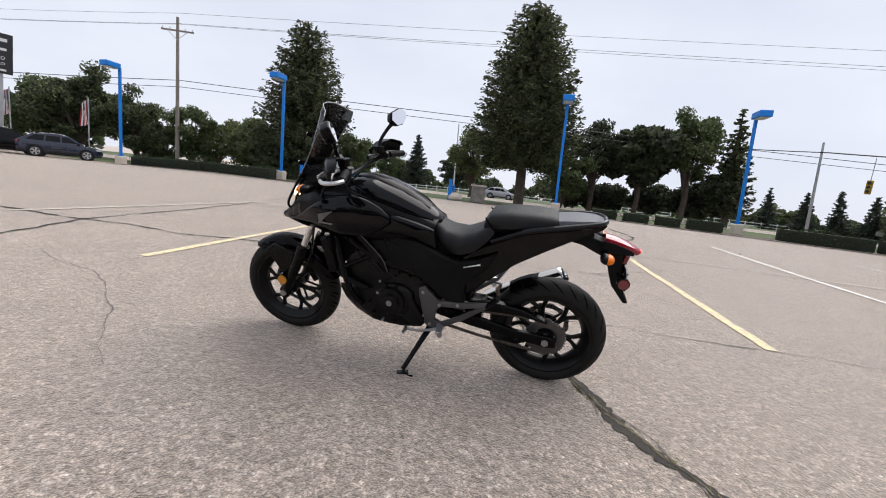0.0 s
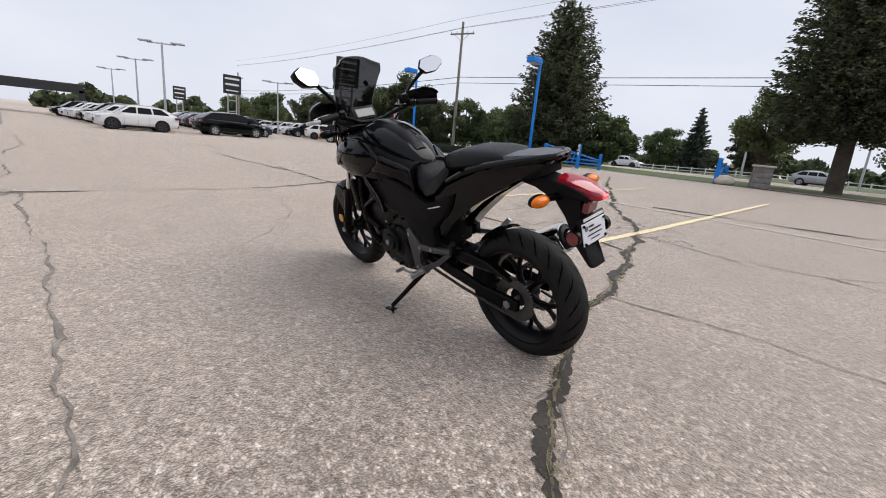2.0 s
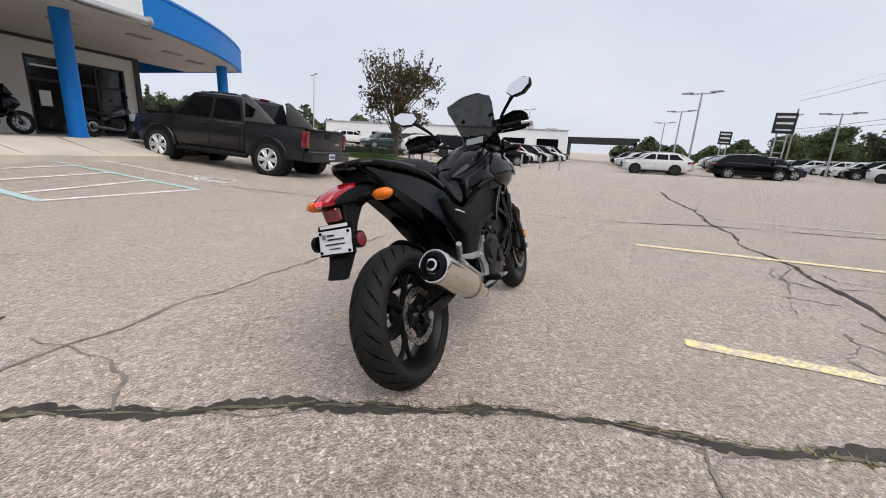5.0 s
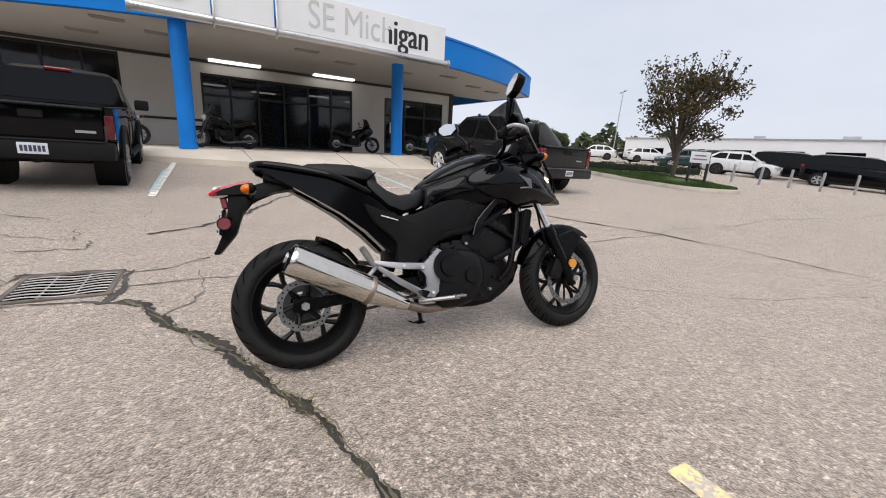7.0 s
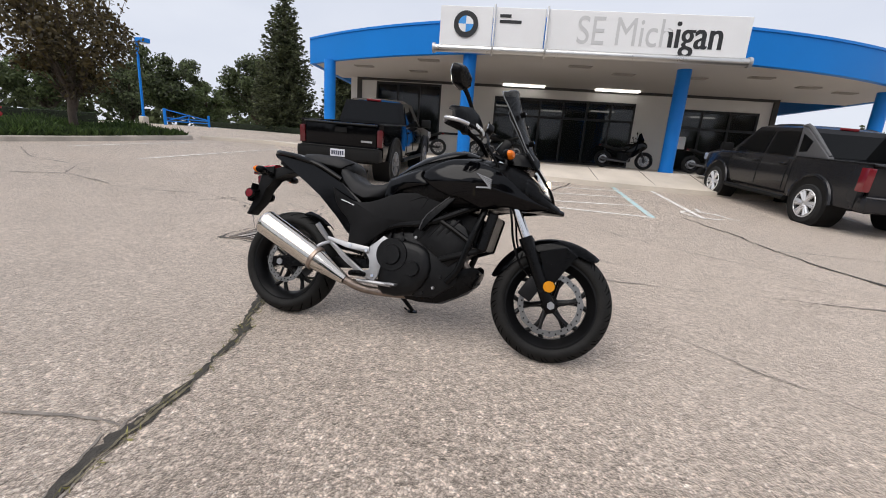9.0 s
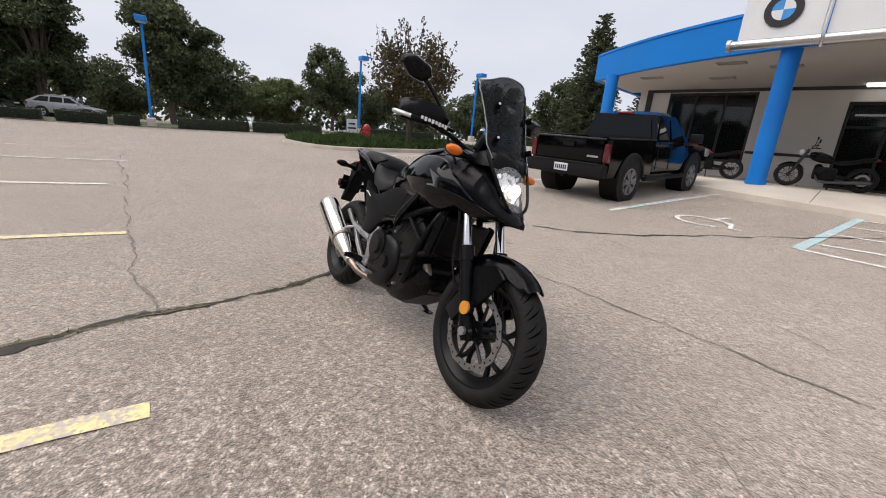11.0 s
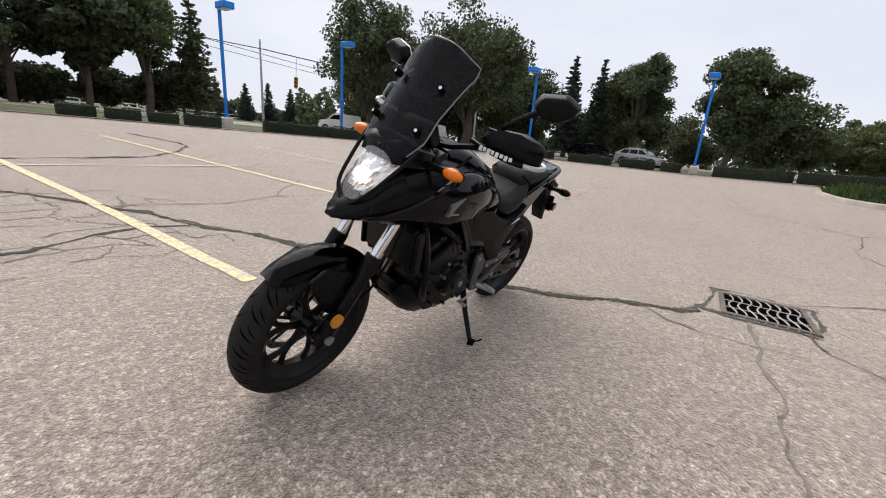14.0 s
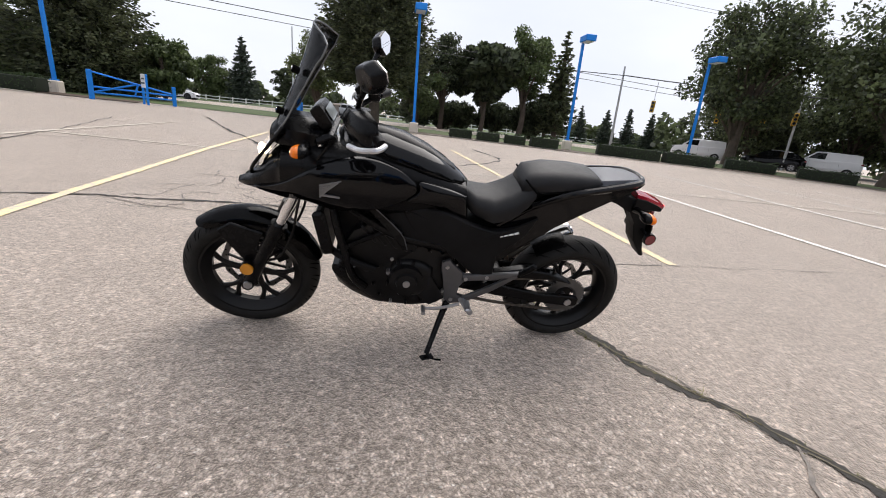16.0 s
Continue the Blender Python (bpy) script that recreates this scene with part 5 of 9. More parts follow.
def broadleaf(x, y, H, R, n, leaf, seed, clear=0.25, label="broad dark green tree", clumps=70, size=0.16, spread=0.13, flat=0.75, trunk=0.022, group="broadleaf trees", wisps=0, dense=2.2):
    """Limbs that carry clumps of leaves, gathered towards the crown's skin, with gaps between them."""
    t = thing("tree", label, "tree", group, m=plumb(x, y, seed * 30))
    rng = np.random.default_rng(seed)
    bm = bmesh.new()
    tube(bm, [(0, 0, -0.2), (0.02 * H, 0.01 * H, H * clear * 0.8), (-0.01 * H, 0.03 * H, H * 0.5), (0.02 * H, 0, H * 0.85)], [H * trunk * 1.3, H * trunk, H * trunk * 0.6, H * trunk * 0.15], 10, 4)
    cz, hz = H * (1 + clear) / 2, H * (1 - clear) / 2
    cent = []
    for i in range(clumps):
        p = rng.normal(0, 1, 3)
        p = p / np.linalg.norm(p) * rng.random() ** 0.33 * 0.86
        q = np.array([p[0] * R, p[1] * R, cz + p[2] * hz])
        k = 1 - 0.30 * max(0, -p[2])
        wob = 0.88 + 0.34 * noise.noise(Vector(q * 0.4) + Vector((seed, 0, 0)))
        cent.append(np.array([q[0] * k * wob, q[1] * k * wob, cz + (q[2] - cz) * wob * 1.05]))
    cent = np.array(cent)
    for c in cent[:: max(1, clumps // 26)]:
        z0 = H * clear * rng.uniform(0.7, 1.0) + 0.25 * max(0, c[2] - H * clear) * rng.random()
        mid = np.array([c[0] * 0.45, c[1] * 0.45, z0 + (c[2] - z0) * 0.6])
        tube(bm, [(0, 0, z0), tuple(mid), tuple(c)], [H * trunk * 0.42, H * trunk * 0.22, 0.012], 6, 3)
    C, S = [], []
    size *= 0.82 if dense > 2 else 1.0
    m = int(n * dense * (1.25 if dense > 2 else 1.0)) // clumps
    for c in cent:
        r = R * spread * rng.uniform(1.3, 2.3)
        C.append(ball_points(rng, m, c, r, flat))
        S.append(rng.uniform(0.6, 1.3, m) * size)
        q = m // 16 if dense > 2 else 0
        C.append(ball_points(rng, q, c * np.array([0.86, 0.86, 1]), r * 0.6, flat))
        S.append(np.full(q, size * 2.0))
    for _ in range(wisps):
        a = rng.uniform(0, 2 * math.pi)
        b = np.array([math.cos(a) * R * rng.uniform(0.1, 0.7), math.sin(a) * R * rng.uniform(0.1, 0.7), H * rng.uniform(0.62, 0.80)])
        e = b + np.array([math.cos(a) * R * 0.2, math.sin(a) * R * 0.2, H * rng.uniform(0.12, 0.28)])
        tube(bm, [tuple(b * np.array([0.4, 0.4, 0.8])), tuple(b), tuple(e)], [0.02, 0.014, 0.006], 5, 2)
        s = rng.random((30, 1))
        C.append(b + (e - b) * s + rng.normal(0, 0.05, (30, 3)))
        S.append(rng.uniform(0.6, 1.2, 30) * size)
    part("trunk", bm, BARK, t)
    V = leaf_quads(np.concatenate(C), np.concatenate(S), rng)
    ob = new("crown", quads_mesh("crown", V, leaf))
    ob.parent = t
    return t


spruce(18.2, -26.8, 12.2, 4.4, 34000, NEEDLE, 1, 0.02, "tall dense green spruce behind the lot hedge", 0.48, 0.13)
spruce(1.3, -27.6, 13.9, 4.1, 40000, NEEDLE, 2, 0.22, "huge dense spruce with a bare trunk foot", 0.42, 0.13)
broadleaf(-4.6, -39.5, 8.8, 3.9, 9500, NEEDLE_PINE, 3, 0.30, "dark ragged pine with layered boughs", 64, 0.12, 0.12, 0.42, group="pines", dense=1.7)
broadleaf(-8.4, -38.5, 8.7, 3.9, 9500, NEEDLE_PINE, 4, 0.28, "dark ragged pine with layered boughs", 80, 0.30, 0.12, 0.55, group="pines", dense=1.7)
broadleaf(-12.2, -38.4, 10.4, 3.6, 9500, LEAF_MID, 5, 0.3, "mid-green tree among the pines", 54, 0.12, dense=1.8)
broadleaf(38.0, -29.5, 7.2, 3.4, 5200, LEAF_OAK, 175, 0.06, "dark green tree beside the dealer lot", 50, 0.14)
broadleaf(33.0, -31.0, 6.4, 3.0, 4600, LEAF_MID, 176, 0.04, "green tree beside the dealer lot", 46, 0.13)
for k, (x, y, H, R) in enumerate(((-6.4, -42.5, 3.4, 2.8), (-10.4, -42.2, 3.6, 2.8), (-14.0, -41.0, 3.6, 2.6), (-2.6, -42, 3.4, 2.6))):
    broadleaf(x, y, H, R, 4200, NEEDLE_PINE, 140 + k, 0.0, "low dark pine under the taller pines", 46, 0.16, 0.14, 0.7, group="pines")
spruce(-15.6, -37.8, 10.2, 2.2, 4200, NEEDLE, 6, 0.12, "slim dark spruce among the pines", 0.9, 0.17)
broadleaf(-15.0, -39.0, 6.0, 2.6, 3500, NEEDLE_PINE, 7, 0.1, "dark pine below a slim spruce", 40, 0.17, group="pines")
for k, (x, y, H, R) in enumerate(((-37.5, -80, 7.5, 2.2), (-42, -78, 7.2, 2.4), (-45.5, -76, 7.8, 2.2), (-49, -74, 7.2, 2.4))):
    spruce(x, y, H, R, 2200, NEEDLE_BLUE, 10 + k, 0.05, "small far conical spruce beyond the road", 0.95, 0.22)
for k, (x, y, H, R, lf) in enumerate(((23.5, -27.8, 5.2, 2.6, LEAF_MID), (26.5, -31, 6.2, 3.0, LEAF_LIGHT), (30.5, -31.5, 5.0, 2.6, LEAF_MID), (21.0, -26.0, 3.6, 2.2, LEAF_MID), (14.0, -27.0, 4.0, 2.2, LEAF_MID), (35.5, -30, 4.5, 2.6, LEAF_OAK))):
    broadleaf(x, y, H, R, 4200, lf, 20 + k, 0.03, "bushy green tree behind the lot hedge", 44, 0.13)
for k, (x, y, H, R, lf) in enumerate(((43, -28, 9.0, 4.2, LEAF_OAK), (49, -31, 8.0, 4.0, LEAF_OAK), (56, -33, 8.5, 4.5, LEAF_MID), (64, -30, 7.0, 4.0, LEAF_OAK), (73, -30, 8.0, 4.6, LEAF_OAK), (84, -27, 7.5, 4.5, LEAF_MID), (118, -30, 7.0, 4.5, LEAF_OAK), (105, -26, 8, 5, LEAF_MID), (128, -32, 8, 5, LEAF_OAK))):
    broadleaf(x, y, H, R, 4200, lf, 30 + k, 0.08, "dark green tree beyond the dealer lot", 50, 0.2)
spruce(38.0, -31.5, 5.4, 1.5, 2000, NEEDLE, 41, 0.05, "small spruce behind the utility pole", 0.9, 0.15)
broadleaf(6.5, -36, 6.6, 2.8, 4200, LEAF_LIGHT, 42, 0.15, "pale airy tree behind the entrance", 40, 0.12)
broadleaf(36, -92, 9.5, 5.4, 3600, LEAF_MID, 43, 0.05, "rounded green tree beyond the road", 50, 0.24)
broadleaf(45, -90, 8.5, 5.0, 3400, LEAF_OAK, 44, 0.05, "rounded dark tree beyond the road", 50, 0.24)
spruce(29.5, -90, 13.0, 4.2, 6000, NEEDLE_BLUE, 45, 0.04, "bluish spruce beyond the road", 0.85, 0.28)
spruce(50, -94, 11.0, 3.4, 3600, NEEDLE, 46, 0.04, "dark spruce beyond the road", 0.9, 0.28)
broadleaf(20.0, -92, 9.0, 5.2, 4400, NEEDLE_PINE, 47, 0.08, "low dark pine beyond the road", 50, 0.26, 0.13, 0.4, group="pines")
broadleaf(-2.0, -37, 5.0, 3.0, 3200, LEAF_MID, 48, 0.05, "green shrubby tree behind the great spruce", 40, 0.15)
broadleaf(-27.5, -29.5, 12.6, 5.9, 12500, LEAF_OAK, 50, 0.16, "large oak with heavy dark crown", 90, 0.15, 0.115, trunk=0.028, dense=1.9)
broadleaf(-31.5, -20.8, 13.0, 6.6, 14500, LEAF_OAK, 51, 0.17, "large oak with a low forked trunk", 105, 0.15, 0.115, trunk=0.03, dense=1.9)
broadleaf(-37, -38, 10.5, 5.5, 7000, LEAF_OAK, 52, 0.08, "large dark tree across the side road", 80, 0.2)
broadleaf(-47, -27, 9.5, 5.0, 6000, LEAF_OAK, 53, 0.05, "dark tree across the side road", 70, 0.2)
spruce(-45.2, -16.2, 11.0, 2.3, 6000, NEEDLE_BLUE, 54, 0.1, "tall conical spruce across the road", 0.85, 0.19)
spruce(-46.2, -13.4, 10.8, 2.0, 5000, NEEDLE_BLUE, 55, 0.1, "slim conical spruce across the road", 0.85, 0.19)
broadleaf(-47, -9.4, 11.6, 4.2, 9000, LEAF_OAK, 56, 0.16, "tall oval dark tree across the road", 80, 0.17)
broadleaf(-43.5, -0.4, 11.0, 4.4, 10000, LEAF_OAK, 57, 0.14, "broad dark maple across the road", 80, 0.18, 0.13)
broadleaf(-56, 18, 11.0, 4.8, 7500, LEAF_OAK, 58, 0.12, "rounded grey-green tree in the distance", 70, 0.19)
for k, (x, y, H, R, lf) in enumerate(((-66, 10, 7.0, 4.5, LEAF_LIGHT), (-60, 6, 6.0, 3.5, LEAF_MID), (-62, 13, 7.5, 4, LEAF_LIGHT), (-58, 25, 7.5, 4.5, LEAF_OAK), (-56, 32, 8.0, 5, LEAF_MID), (-54, 40, 8.0, 5, LEAF_OAK), (-50, 48, 7, 4, LEAF_MID), (-62, -6, 7, 5, LEAF_OAK), (-60, -18, 7, 5, LEAF_OAK), (-58, -30, 8, 5, LEAF_OAK), (-48, -44, 8, 5, LEAF_OAK))):
    broadleaf(x, y, H, R, 3800, lf, 60 + k, 0.04, "green tree in the belt across the road", 50, 0.2)
broadleaf(-14.7, 8.0, 5.0, 2.35, 8000, LEAF_RUST, 80, 0.2, "airy tree turning rust-brown on the planting island", 70, 0.07, 0.13, wisps=26, dense=1.0)
for k, (x, y, H, R) in enumerate(((40, 79, 6.4, 4.0), (44.5, 77.5, 7.2, 4.2), (48, 74.5, 7.0, 4.0), (51.5, 73, 7.4, 4.4), (57, 70, 5.6, 4.0))):
    broadleaf(x, y, H, R, 3600, LEAF_OAK, 160 + k, 0.02, "dark green tree behind the dealership lot", 46, 0.2)
spruce(43.0, 79.0, 8.2, 1.9, 2200, NEEDLE, 170, 0.05, "small far conical spruce behind the dealership lot", 0.95, 0.22)
spruce(50.5, 75.0, 8.0, 1.8, 2200, NEEDLE, 171, 0.05, "small far conical spruce behind the dealership lot", 0.95, 0.22)
broadleaf(14.45, 9.85, 5.0, 2.2, 5200, LEAF_RUST, 81, 0.25, "small tree turning rust-brown on the grass island", 44, 0.066, 0.13, wisps=34, trunk=0.017, dense=1.0)
spruce(-25.6, 33, 12.6, 3.3, 18000, NEEDLE, 82, 0.05, "tall dark spruce beside the shop", 0.6, 0.15)
spruce(-21.5, 37, 9.6, 3.0, 12000, NEEDLE, 83, 0.05, "dark spruce beside the shop", 0.6, 0.15)
spruce(-12.5, 27, 7.6, 2.6, 12000, NEEDLE, 84, 0.05, "dark spruce behind the shop", 0.6, 0.15)
broadleaf(-33, 38, 8.5, 4.5, 4500, LEAF_OAK, 85, 0.05, "dark tree beside the shop", 50, 0.19)
broadleaf(-40, 33, 7.5, 4.0, 4000, LEAF_OAK, 86, 0.05, "dark tree beyond the shop walk", 50, 0.19)


for k, (x, y, H, R) in enumerate(((-46, -35, 12, 6.5), (-52, -24, 11, 6), (-42, -45, 12, 6.5), (-55, -37, 13, 7), (-53, -12, 9.5, 6), (-56, 2, 9, 6))):
    broadleaf(x, y, H, R, 6000, LEAF_OAK, 90 + k, 0.02, "tall dark tree in the woods across the road", 80, 0.22)


def far_woods(name, az0, az1, d, hgt, seed):
    """A belt of distant woods, too far to tell the trees apart."""
    rng = np.random.default_rng(seed)
    n = int(abs(az1 - az0) * 110)
    a = np.radians(rng.uniform(az0, az1, n))
    top = hgt * (0.62 + 0.22 * np.sin(a * 41 + seed) + 0.16 * np.sin(a * 113 + 2))
    z = rng.random(n) ** 0.7 * top
    dd = d + rng.uniform(-5, 5, n)
    C = np.stack([np.cos(a) * dd, np.sin(a) * dd, z + np.array([ground_z(float(q * math.cos(w)), float(q * math.sin(w))) for q, w in zip(dd, a)])], 1)
    me = quads_mesh(name, leaf_quads(C, rng.uniform(0.5, 1.1, n) * d * 0.0085, rng), LEAF_OAK)
    tagged(new(name, me), "distant belt of dark green woods", "woods", kind="stuff")


far_woods("far_woods", 36, 62, 115, 8.5, 1)
far_woods("far_woods", -36, 4, 150, 7, 2)
far_woods("far_woods", -128, -64, 120, 6.0, 3)
far_woods("far_woods", 112, 236, 84, 8.0, 4)
PLATE_WHITE = paint("white_plate", (0.74, 0.75, 0.80), 0.4, var=0.05)

# ---- vehicles ----
CAR_BLACK = paint("car_black", (0.0024, 0.0024, 0.003), 0.07, var=0.1, scale=1, spec=0.22)
CAR_GREY = paint("car_dark_grey", (0.020, 0.020, 0.022), 0.22, 0.2, var=0.1, coat=0.2, scale=1, spec=0.35)
CAR_WHITE = paint("car_white", (0.70, 0.70, 0.70), 0.28, var=0.03, coat=0.7, scale=1)
CAR_SILVER = paint("car_silver", (0.36, 0.37, 0.38), 0.3, 0.6, var=0.05, coat=0.6, scale=1)
CAR_BLUE = paint("car_deep_blue", (0.005, 0.010, 0.030), 0.25, 0.2, var=0.1, coat=0.8, scale=1)
CAR_RED = paint("car_dark_red", (0.20, 0.012, 0.014), 0.25, var=0.1, coat=0.8, scale=1)
CAR_TEAL = paint("car_dark_teal", (0.016, 0.045, 0.045), 0.25, 0.2, var=0.1, coat=0.8, scale=1)
CAR_GLASS = glass_mat("car_glass", (0.004, 0.0045, 0.005), 0.02, 1.0, 0.22)
CAR_TRIM = paint("car_black_trim", (0.006, 0.006, 0.006), 0.55, var=0.2, spec=0.25)
CAR_RIM = paint("alloy_rim", (0.50, 0.50, 0.51), 0.3, 0.9, var=0.1)
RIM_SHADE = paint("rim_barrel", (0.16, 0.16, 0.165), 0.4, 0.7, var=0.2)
DARK_RIM = paint("dark_rim", (0.05, 0.05, 0.052), 0.35, 0.6, var=0.1)
BRIGHT_RIM = paint("polished_rim", (0.78, 0.78, 0.79), 0.28, 0.55, var=0.1)
TAIL_DARK = paint("smoked_tail_lens", (0.10, 0.010, 0.013), 0.2, var=0.2, coat=0.4)
GREY_CLADDING = paint("grey_cladding", (0.085, 0.085, 0.088), 0.5, var=0.15, spec=0.4)
MACHINED_RIM = paint("machined_rim", (0.26, 0.26, 0.265), 0.3, 0.8, var=0.2)
TAIL_RED = paint("tail_light_red", (0.17, 0.006, 0.012), 0.15, var=0.1, coat=0.9)
HEAD_CLEAR = paint("head_light", (0.55, 0.56, 0.58), 0.12, 0.3, var=0.1, coat=0.9)
PLATE_BAR = paint("plate_bars", (0.05, 0.06, 0.10), 0.5)
CAR_TYRE = paint("car_tyre", (0.014, 0.014, 0.014), 0.85, var=0.2)


def mirrored(x, half):
    L = [(x, y, z) for y, z in half]
    return L + [(x, -y, z) for y, z in reversed(half) if abs(y) > 1e-6]


def car_wheel(parent, x, y, r, w, rim_mat, spokes=6):
    s = 1 if y > 0 else -1
    wh = thing("wheel", "", "")
    wh.parent = parent
    wh.location = (x, y, r)
    bm = bmesh.new()
    lathe(bm, [(r * 0.62, -w / 2), (r * 0.90, -w / 2), (r * 0.985, -w * 0.38), (r, -w * 0.2), (r, w * 0.2), (r * 0.985, w * 0.38), (r * 0.90, w / 2), (r * 0.62, w / 2)], 32)
    part("tyre", bm, CAR_TYRE, wh)
    bm = bmesh.new()
    lathe(bm, [(r * 0.66, s * w * 0.46), (r * 0.60, s * w * 0.48), (r * 0.56, s * w * 0.30), (0.02, s * w * 0.18), (0.02, -s * w * 0.2), (r * 0.62, -s * w * 0.3)], 24)
    rim = part("rim", bm, DARK_RIM if rim_mat is DARK_RIM else RIM_SHADE, wh)
    for k in range(spokes):
        a = 2 * math.pi * k / spokes
        bm = bmesh.new()
        for da in (-0.17, 0.17):
            tube(bm, [(0.05 * math.cos(a), s * w * 0.40, 0.05 * math.sin(a)), (r * 0.62 * math.cos(a + da), s * w * 0.47, r * 0.62 * math.sin(a + da))], [r * 0.10, r * 0.085], 6, 0)
        part("spoke", bm, rim_mat, rim)
    bm = bmesh.new()
    cyl(bm, (0, s * w * 0.3, 0), (0, s * w * 0.47, 0), r * 0.17, n=12)
    part("hub", bm, rim_mat, rim)
    bm = bmesh.new()
    lathe(bm, [(r * 0.70, s * w * 0.500), (r * 0.685, s * w * 0.525), (r * 0.635, s * w * 0.520), (r * 0.615, s * w * 0.46)], 32)
    part("rim_lip", bm, rim_mat, rim)
    return wh


def pane(parent, quad, material=None, name="window", thick=0.012):
    """A thin sheet of glass on four corners, a little proud of the shell."""
    q = [Vector(p) for p in quad]
    nrm = (q[1] - q[0]).cross(q[3] - q[0]).normalized()
    mid = sum(q, Vector()) / 4
    if nrm.dot(Vector((mid.x * 0.25, mid.y, mid.z * 0.25))) < 0:
        nrm = -nrm
    bm = bmesh.new()
    lo, hi = [bm.verts.new(p - nrm * 0.004) for p in q], [bm.verts.new(p + nrm * thick) for p in q]
    bm.faces.new(lo)
    bm.faces.new(list(reversed(hi)))
    for i in range(4):
        j = (i + 1) % 4
        bm.faces.new((lo[i], lo[j], hi[j], hi[i]))
    return part(name, bm, material or CAR_GLASS, parent, angle=0)


def suv(paint_mat, label, m, L=4.55, W=1.84, H=1.66, group="dealer lot cars", name="car", square=0.0, rim=None, kind="car", blind=False):
    """A parked crossover: rounded shell, raked glass, wheels in dark arches. square stands the tail up; blind leaves the rear sides unglazed, as on a van."""
    c = thing(name, label, kind, group, m=m)
    h, f = W / 2, L / 2
    belt, top = 0.64 * H, H - 0.10
    bm = bmesh.new()
    rings = []
    for x, w, zb, zt in ((f, 0.62, 0.42, 0.66), (f - 0.07, 0.80, 0.28, 0.80), (f - 0.28, 0.93, 0.24, belt - 0.17), (f - 0.7, 0.985, 0.24, belt - 0.10), (f - 1.15, 1.0, 0.24, belt - 0.05), (0.2, 1.0, 0.24, belt), (-f + 1.1, 1.0, 0.24, belt + 0.04), (-f + 0.35, 0.98, 0.26, belt + 0.06), (-f + 0.10, 0.90, 0.30, belt + 0.02), (-f, 0.80, 0.42, belt - 0.14)):
        w *= h
        rings.append(mirrored(x, [(w * 0.88, zb), (w * 0.97, zb + 0.12), (w, zb + (zt - zb) * 0.42), (w * 0.965, zb + (zt - zb) * 0.62), (w * 0.985, zt - 0.10), (w * 0.93, zt), (0, zt + 0.03)]))
    loft(bm, rings)
    body = part("body", bm, paint_mat, c, angle=40)
    yb, yt = h * 0.93, h * 0.74

    def side(z):
        return yb + (yt - yb) * (z - belt) / (top - belt)
    x0, x1, x2, x3 = f - 1.05, f - 1.82, -f + 0.86 - 0.60 * square, -f + 0.14
    bm = bmesh.new()
    rings = []
    for x, zt in ((x0, belt), (x1, top), (x1 - 0.35, top + 0.045), (0.0, top + 0.06), (x2 + 0.4, top + 0.03), (x2, top - 0.03), (x3, belt + 0.05)):
        zz = min(zt, top)
        lift = max(0.0, zt - top)
        rings.append(mirrored(x, [(yb, belt - 0.04), (side(zz), zz), (side(zz) - 0.09, zz + lift + 0.012), (0, zz + lift * 1.4 + 0.014)]))
    loft(bm, rings)
    part("cabin", bm, paint_mat, c, angle=30)
    zl, zh = belt + 0.06, top - 0.07
    rake = (x0 - x1) / (top - belt)
    tail = (x2 - x3) / (top - belt)
    xb1, xb2 = 0.05, -f + 1.45
    fs, rs = x0 - 0.20, x3 + 0.16
    for s in (1, -1):
        spans = [((fs - rake * 0.06, fs - rake * (zh - belt) + 0.02), (xb1 + 0.04, xb1 + 0.02)), ((xb1 - 0.05, xb1 - 0.07), (xb2 + 0.05, xb2 + 0.10)), ((xb2 - 0.05, xb2), (rs + 0.20, rs + tail * (zh - belt) + 0.05))]
        for (fl, fh), (bl, bh) in (spans[:1] if blind else spans):
            pane(c, [(fl, s * side(zl), zl), (bl, s * side(zl), zl), (bh, s * side(zh), zh), (fh, s * side(zh), zh)])
        bm = bmesh.new()
        tube(bm, [(x1 - 0.3, s * (yt - 0.08), top + 0.06), (x1 - 0.5, s * (yt - 0.07), top + 0.10), (x2 + 0.5, s * (yt - 0.07), top + 0.09), (x2 + 0.3, s * (yt - 0.08), top + 0.03)], 0.018, 6, 2)
        part("roof_rail", bm, CAR_TRIM if blind else GALV, c)
        bm = bmesh.new()
        box(bm, (f - 0.20, s * h * 0.76, belt - 0.27), (0.34, 0.30, 0.11), bevel=0.04, seg=2)
        part("head_light", bm, HEAD_CLEAR, c)
        bm = bmesh.new()
        box(bm, (-f + 0.10, s * h * 0.78, belt - 0.10), (0.2, 0.34, 0.15), bevel=0.04, seg=2)
        part("tail_light", bm, TAIL_RED, c)
        bm = bmesh.new()
        box(bm, (x0 - 0.28, s * (h + 0.06), belt + 0.10), (0.14, 0.2, 0.13), bevel=0.04, seg=2)
        part("door_mirror", bm, paint_mat, c)
        for x in (f - 0.88, -f + 0.98):
            bm = bmesh.new()
            cyl(bm, (x, s * (h - 0.3), 0.37), (x, s * (h + 0.002), 0.37), 0.43, n=28)
            part("wheel_arch", bm, CAR_TRIM, body)
            car_wheel(c, x, s * (h - 0.10), 0.36, 0.24, rim or CAR_RIM, 5)
        bm = bmesh.new()
        box(bm, (0.05, s * (h - 0.02), 0.28), (L - 2.75, 0.06, 0.13), bevel=0.02)
        part("sill", bm, CAR_TRIM, body)
